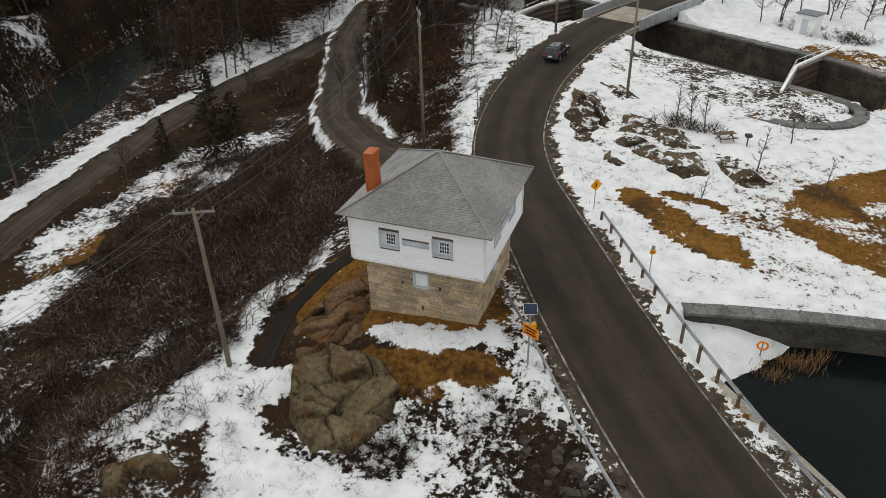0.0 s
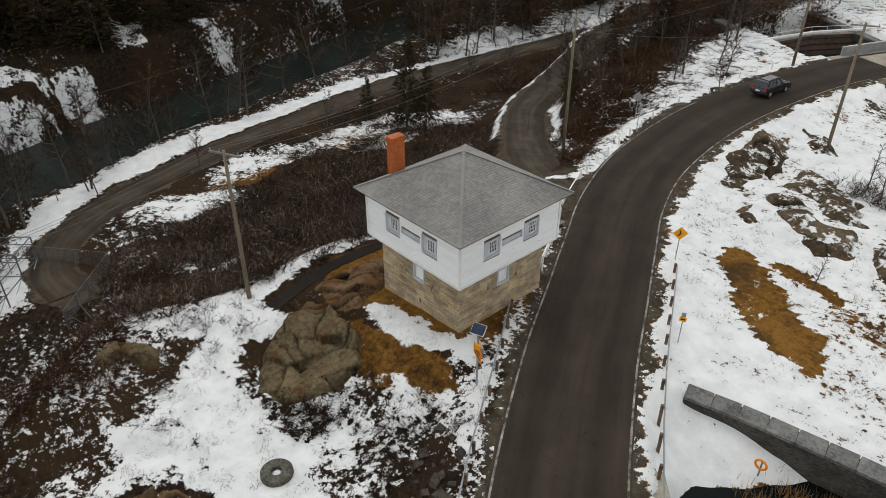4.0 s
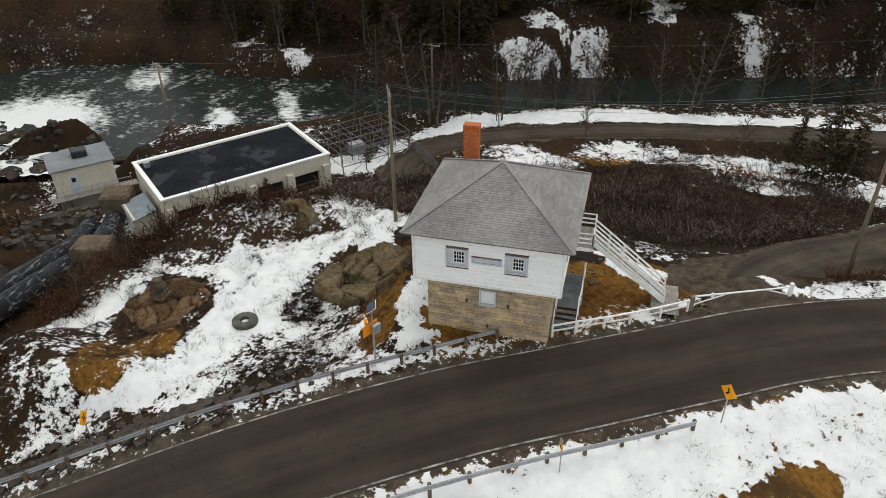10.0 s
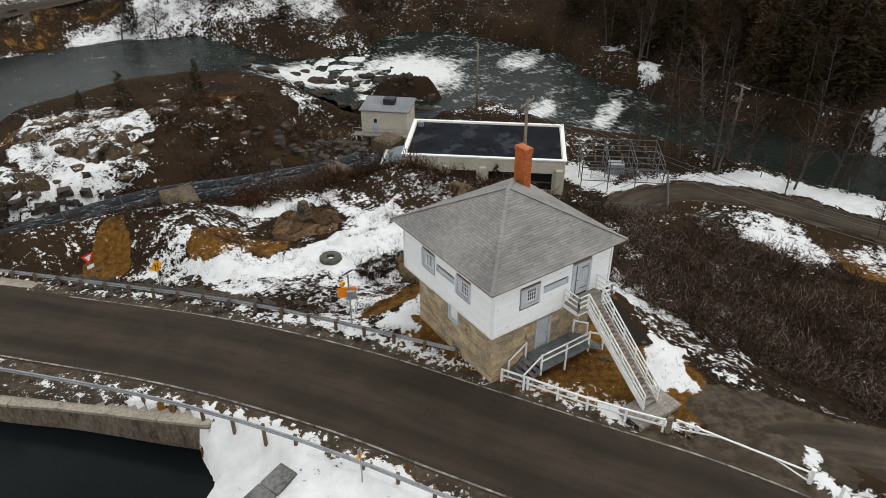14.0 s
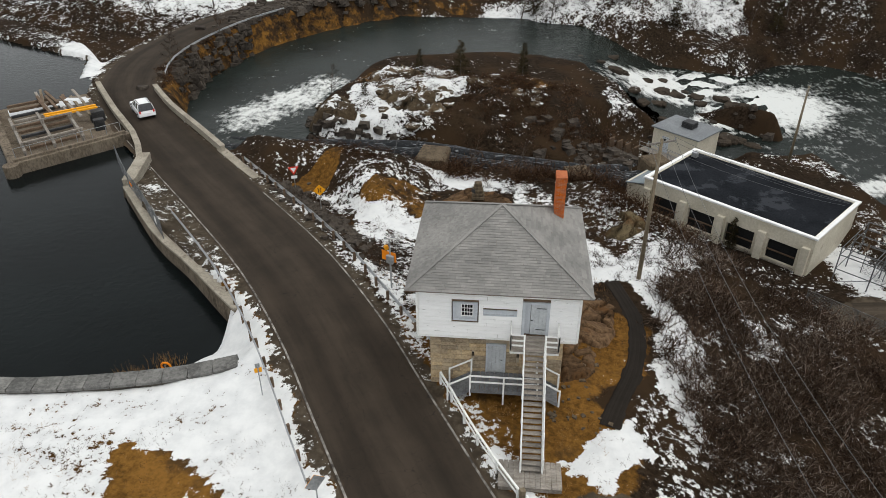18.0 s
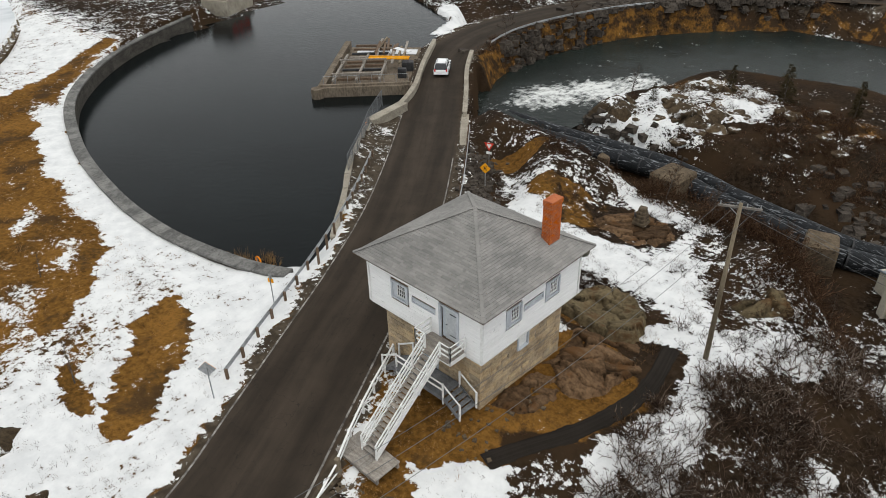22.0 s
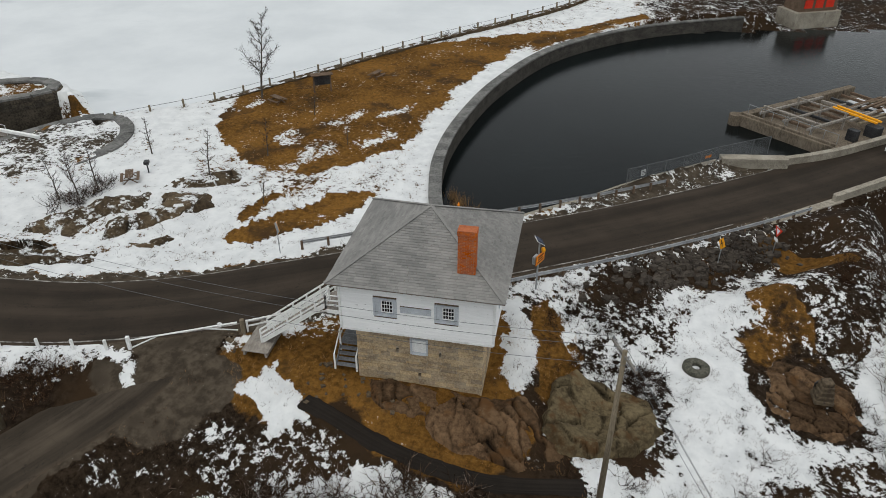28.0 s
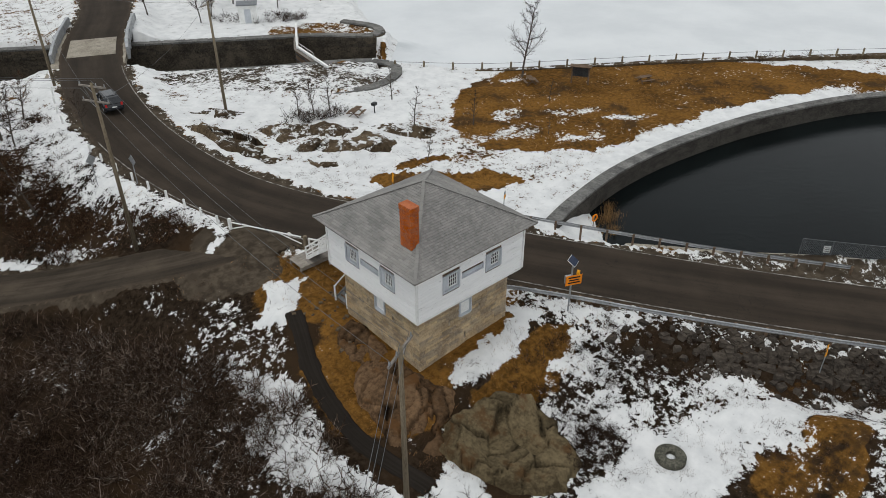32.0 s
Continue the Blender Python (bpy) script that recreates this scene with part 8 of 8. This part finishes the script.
def wood(count, x0, x1, y0, y1, hs, pines, group, gap=1.0):
    n = tries = 0
    while n < count and tries < count * 30:
        tries += 1
        x, y = rw.uniform(x0, x1), rw.uniform(y0, y1)
        if not clear_of_works(x, y, gap):
            continue
        n += 1
        if in_glade([x], [y])[0]:
            continue
        if rw.random() < pines:
            plant(rw.choice(PINE), x, y, rw.uniform(hs[0], hs[1]) * 1.05, 8.0, group)
        else:
            plant(rw.choice(BARE), x, y, rw.uniform(*hs), 10.0, group)


wood(46, -82, -68, -62, 60, (7, 13), 0.35, "woods across the river", 0.3)
wood(100, -104, -78, -75, 60, (10, 15), 0.5, "woods across the river")
wood(40, -150, -108, -80, 90, (10, 15), 0.45, "woods across the river")
wood(26, -96, -58, 45, 110, (8, 13), 0.25, "woods across the river")
wood(16, -66, -54, 36, 110, (8, 12), 0.12, "woods across the river", 0.3)
wood(34, -44, -14, 58, 112, (7, 11), 0.06, "woods north of the lane", 0.5)
wood(16, -30, -12, 32, 58, (5, 8), 0.05, "woods north of the lane", 0.5)
wood(34, -75, 40, -150, -116, (7, 12), 0.2, "woods on the south shore")
wood(26, -62, 0, -118, -100, (5, 10), 0.2, "woods on the south shore")
wood(16, 12, 46, 72, 100, (5, 9), 0.0, "trees beyond the lock")
wood(10, 58, 95, -130, -95, (6, 9), 0.1, "trees beyond the pond")
wood(7, 92, 130, -60, -20, (4, 7), 0.0, "trees beyond the pond")


def far_wood(name, zones, sources, base, hs, label, seed):
    """Trees too far off to tell apart, strewn over ellipses (x, y, rx, ry, count)."""
    r = np.random.default_rng(seed)
    out = []
    shapes = []
    for src in sources:
        for o in src.children:
            if o.name.startswith("crown"):
                v = np.array([p.co for p in o.data.vertices]).reshape(-1, 3, 3)
                shapes.append(v[r.permutation(len(v))[:520]])
    for cx, cy, rx, ry, count in zones:
        a, q = r.uniform(0, 6.28, count), np.sqrt(r.uniform(0, 1, count))
        x, y = cx + rx * q * np.cos(a), cy + ry * q * np.sin(a)
        ok = (near_line(x, y, RIVER)[0] > 11.5) & (near_line(x, y, ROAD_LINE[::3])[0] > 7) & (near_line(x, y, LANE_LINE[::2])[0] > 4) & (near_line(x, y, LOW_LINE[::2])[0] > 4) & (near_line(x, y, STREAM)[0] > 12) & ~in_glade(x, y)
        z = height(x, y)
        for i in np.flatnonzero(ok):
            k, w = r.uniform(*hs) / base, r.uniform(0, 6.28)
            b = shapes[r.integers(len(shapes))]
            wide = 2.0
            c = b.mean(1, keepdims=True)
            b = c + (b - c) * np.array([wide, wide, 1.0])
            out.append(np.stack([(b[..., 0] * math.cos(w) - b[..., 1] * math.sin(w)) * k + x[i], (b[..., 0] * math.sin(w) + b[..., 1] * math.cos(w)) * k + y[i], b[..., 2] * k + z[i]], -1))
    ob = new(name, tri_mesh(name, np.concatenate(out), "needle" if base == 8.0 else "twig_red"))
    return tagged(ob, label, "woods", kind="stuff")


far_wood("far_evergreens", [(-77, -5, 7, 75, 70), (-94, 0, 16, 80, 220), (-140, 0, 30, 110, 200), (-76, 85, 16, 40, 70)], PINE, 8.0, (8, 14), "dark dense evergreen woods across the river", 31)
far_wood("far_bare_woods", [(-58, 75, 9, 40, 36), (-76, 0, 7, 70, 110), (-90, 5, 18, 75, 400), (-150, 10, 40, 110, 160), (-62, 84, 14, 34, 36), (-28, 90, 16, 30, 110), (-40, -128, 50, 12, 90)], BARE, 10.0, (8, 14), "dense leafless woods on the far banks", 32)
for src in BARE + SLIM + PINE:
    for o in [*src.children, src]:
        bpy.data.objects.remove(o)


def bush_template(seed, stems=13):
    """A leafless shrub: crooked stems that fan out, each with a spray of fine side twigs."""
    r = np.random.default_rng(seed)
    t = []
    for i in range(stems):
        ang, up = r.uniform(0, 6.28), r.uniform(0.5, 1.7)
        d = unit([math.cos(ang), math.sin(ang), up])
        a = np.array([r.normal(0, 0.18), r.normal(0, 0.18), -0.05])
        L = r.uniform(0.45, 1.0)
        for k in range(3):
            t.append(sliver(a, d, L * 0.46, 0.036 - 0.008 * k, r))
            for _ in range(3):
                b = a + d * L * r.uniform(0.05, 0.36)
                t.append(sliver(b, unit(d + r.normal(0, 0.75, 3) + np.array([0, 0, 0.15])), L * r.uniform(0.14, 0.36), 0.02, r))
            a, d = a + d * L * 0.36, unit(d + r.normal(0, 0.3, 3) + np.array([0, 0, 0.12]))
    return np.array(t)


BUSH = [bush_template(s) for s in range(5)]


def brush(name, zones, material, label, seed, max_snow=0.72, gap=0.3):
    """Leafless shrubs strewn over zones (x, y, rx, ry, turn, count, lowest and highest size)."""
    r = np.random.default_rng(seed)
    out = []
    for cx, cy, rx, ry, turn, count, s0, s1 in zones:
        a, q = r.uniform(0, 6.28, count), np.sqrt(r.uniform(0, 1, count))
        u, v = rx * q * np.cos(a), ry * q * np.sin(a)
        c, s = math.cos(radians(turn)), math.sin(radians(turn))
        x, y = cx + u * c - v * s, cy + u * s + v * c
        cov = cover(x, y)
        ok = (cov[:, 0] + r.uniform(-0.25, 0.25, count) < max_snow) & (wavy(x, y, 3.1, seed) + 0.6 * wavy(x, y, 1.3, seed + 2) > r.uniform(-1.1, 0.1, count))
        for line, w in ((ROAD_LINE[::3], 4.7), (LANE_LINE[::2], 2.7), (LOW_LINE[::2], 2.3), (PATH_LINE[::2], 1.0), (RIVER, 10.5), (STREAM, 9.5)):
            ok &= near_line(x, y, line)[0] > w + gap
        ok &= (np.abs(x) > 5) | (np.abs(y) > 5)
        ok &= ~inside(x, y, [(-10, -32), (-22, -46), (-37, -33), (-25, -17.5)])
        z = height(x, y)
        for i in np.flatnonzero(ok):
            k, w = s0 + (s1 - s0) * r.uniform() ** 1.6, r.uniform(0, 6.28)
            b = BUSH[r.integers(5)]
            cw, sw = math.cos(w), math.sin(w)
            p = np.stack([(b[..., 0] * cw - b[..., 1] * sw) * k * 1.15 + x[i], (b[..., 0] * sw + b[..., 1] * cw) * k * 1.15 + y[i], b[..., 2] * k + z[i]], -1)
            out.append(p)
    ob = new(name, tri_mesh(name, np.concatenate(out), material))
    return tagged(ob, label, "shrubs", kind="stuff")


brush("slope_brush", [(-15.5, 2, 4.6, 14, 8, 460, 0.9, 2.2), (-20, 8, 6, 16, 8, 500, 1.0, 2.4), (-20, -14, 7, 8, 0, 250, 1.0, 2.3), (-29, 10, 8, 22, 8, 460, 1.1, 2.6), (-27, -8, 7, 10, 0, 200, 1.0, 1.9), (-40, 24, 5, 16, 0, 120, 0.8, 1.6)], "twig_pale", "dense leafless grey-brown brush on the slope", 1, 1.02)
brush("lane_brush", [(-14.5, 33, 3.6, 12, 6, 230, 0.9, 1.9), (-22, 48, 7, 12, 20, 240, 1.0, 2.2), (-9.8, 22.8, 2.8, 5.2, 28, 170, 0.5, 1.2), (-9.5, 34, 2.6, 8, 4, 60, 0.4, 1.0), (-12, 48, 4, 8, 10, 80, 0.5, 1.2), (-30, 66, 10, 12, 0, 160, 1.2, 2.4), (-40, 56, 5, 14, 0, 140, 1, 2)], "twig_red", "reddish leafless brush beside the lane", 2, 0.8)
brush("gully_brush", [(-4, -31.8, 12, 3.6, 3, 420, 0.9, 2.5), (13, -30, 8, 3.4, -25, 130, 0.6, 1.1), (-14, -28, 6, 5, 0, 220, 0.9, 2.5), (-12.5, -22, 4, 5, 0, 130, 0.8, 1.9)], "twig_red", "brown tangled brush above the pipes", 3, 0.85)
brush("knoll_brush", [(4.5, -9.6, 5.5, 2.8, -8, 120, 0.35, 0.9), (9, -12.4, 3.6, 2.6, -40, 60, 0.35, 0.9), (17.2, -21.4, 4.2, 1.6, -48, 50, 0.4, 0.9), (0.6, -13.6, 2.6, 1.6, 30, 60, 0.5, 1.2), (-9.4, -15, 2.4, 5, 0, 40, 0.5, 1.2), (-6, -19.5, 3, 2, 0, 30, 0.4, 1.0), (6, -22.4, 5, 2.6, 0, 40, 0.3, 0.7), (-1.5, -26.5, 5, 1.6, 0, 40, 0.5, 1.1)], "twig", "low leafless scrub on the snowy knoll", 4, 0.95)
brush("island_brush", [(-5, -56, 11, 9, 0, 460, 0.6, 1.7), (8, -64, 13, 8, 0, 220, 0.5, 1.3), (12, -51, 12, 3, 0, 60, 0.5, 0.9), (14, -62, 16, 9, 0, 90, 0.4, 1.0), (45.6, -64, 3.2, 18, 4, 700, 0.4, 1.1), (38, -94, 4, 8, 40, 90, 0.6, 1.2), (-24, -62, 4, 5, 0, 30, 0.6, 1.2)], "twig_red", "brown scrub on the rocky island", 5, 0.9, -1.2)
brush("far_brush", [(-76, 0, 9, 60, 4, 420, 1.0, 2.4), (-60, 60, 12, 26, 0, 180, 1.0, 2.2), (-20, -116, 60, 8, 0, 220, 1.0, 2.2), (-16, -106, 34, 6, 0, 330, 0.9, 2.2), (-50, -98, 14, 9, 0, 160, 0.9, 2.2), (62, -78, 6, 16, 0, 90, 0.8, 1.8)], "twig", "dark leafless undergrowth on the far banks", 6, 0.9)
brush("park_shrubs", [(12.4, 34.6, 2.6, 1.4, -30, 26, 0.9, 1.6), (15.6, 33.8, 1.6, 1.2, 0, 14, 0.9, 1.5), (28, 72, 6, 3, -30, 40, 0.8, 1.5), (72, 11, 6, 2, -32, 26, 0.6, 1.2), (33, 68.5, 3, 2, 0, 20, 0.8, 1.6)], "twig", "leafless shrubs beside the lock and lake", 7, 2.0)


def reeds(name, spots, label):
    r = np.random.default_rng(8)
    t = []
    for x, y, s, n in spots:
        px, py = r.normal(x, s, n), r.normal(y, s * 0.6, n)
        pz = height(px, py)
        for a, b, c in zip(px, py, pz):
            t.append(sliver(np.array([a, b, max(c, POND_Z) - 0.1]), unit([r.normal(0, 0.22), r.normal(0, 0.22), 1]), r.uniform(0.6, 1.2), 0.035, r))
    return tagged(new(name, tri_mesh(name, np.array(t), "reed")), label, "reeds", kind="stuff")


reeds("dry_reeds", [(23.0, 2.2, 0.7, 240), (21.6, 0.6, 0.5, 120), (24.4, 3.2, 0.4, 80)], "tuft of dry straw-coloured reeds at the pond edge")


def weeds(name, zones, material, label, seed):
    """Dead stalks and tufts that poke through thin snow."""
    r = np.random.default_rng(seed)
    t = []
    for cx, cy, rx, ry, n in zones:
        x, y = cx + rx * r.uniform(-1, 1, n), cy + ry * r.uniform(-1, 1, n)
        k = (wavy(x, y, 1.1, seed) > 0.05) & (near_line(x, y, ROAD_LINE[::3])[0] > 4.4) & (near_line(x, y, PATH_LINE[::2])[0] > 0.8) & (near_line(x, y, LANE_LINE[::2])[0] > 2.6) & ~((np.abs(x) < 4.4) & (np.abs(y) < 4.4)) & ~inside(x, y, POND)
        k &= cover(x, y)[:, 0] < 0.93
        z = height(x, y)
        for i in np.flatnonzero(k):
            for _ in range(5):
                t.append(sliver(np.array([x[i] + r.normal(0, 0.08), y[i] + r.normal(0, 0.08), z[i] - 0.03]), unit([r.normal(0, 0.6), r.normal(0, 0.6), 1]), r.uniform(0.15, 0.42), 0.016, r))
    return tagged(new(name, tri_mesh(name, np.array(t), material)), label, "weeds", kind="stuff")


weeds("dead_weeds", [(4, -13, 12, 10, 5200), (20, 17, 16, 9, 2600), (-10, 6, 5, 22, 2400), (14, -59, 16, 10, 1200)], "twig_red", "dead brown weeds poking through the snow", 3)
weeds("straw_tufts", [(0, -6, 9, 4, 700), (0, 9, 6, 4, 600), (40, 17, 18, 9, 2200), (-8, 22, 3, 8, 500)], "reed", "tufts of straw-coloured winter grass", 4)
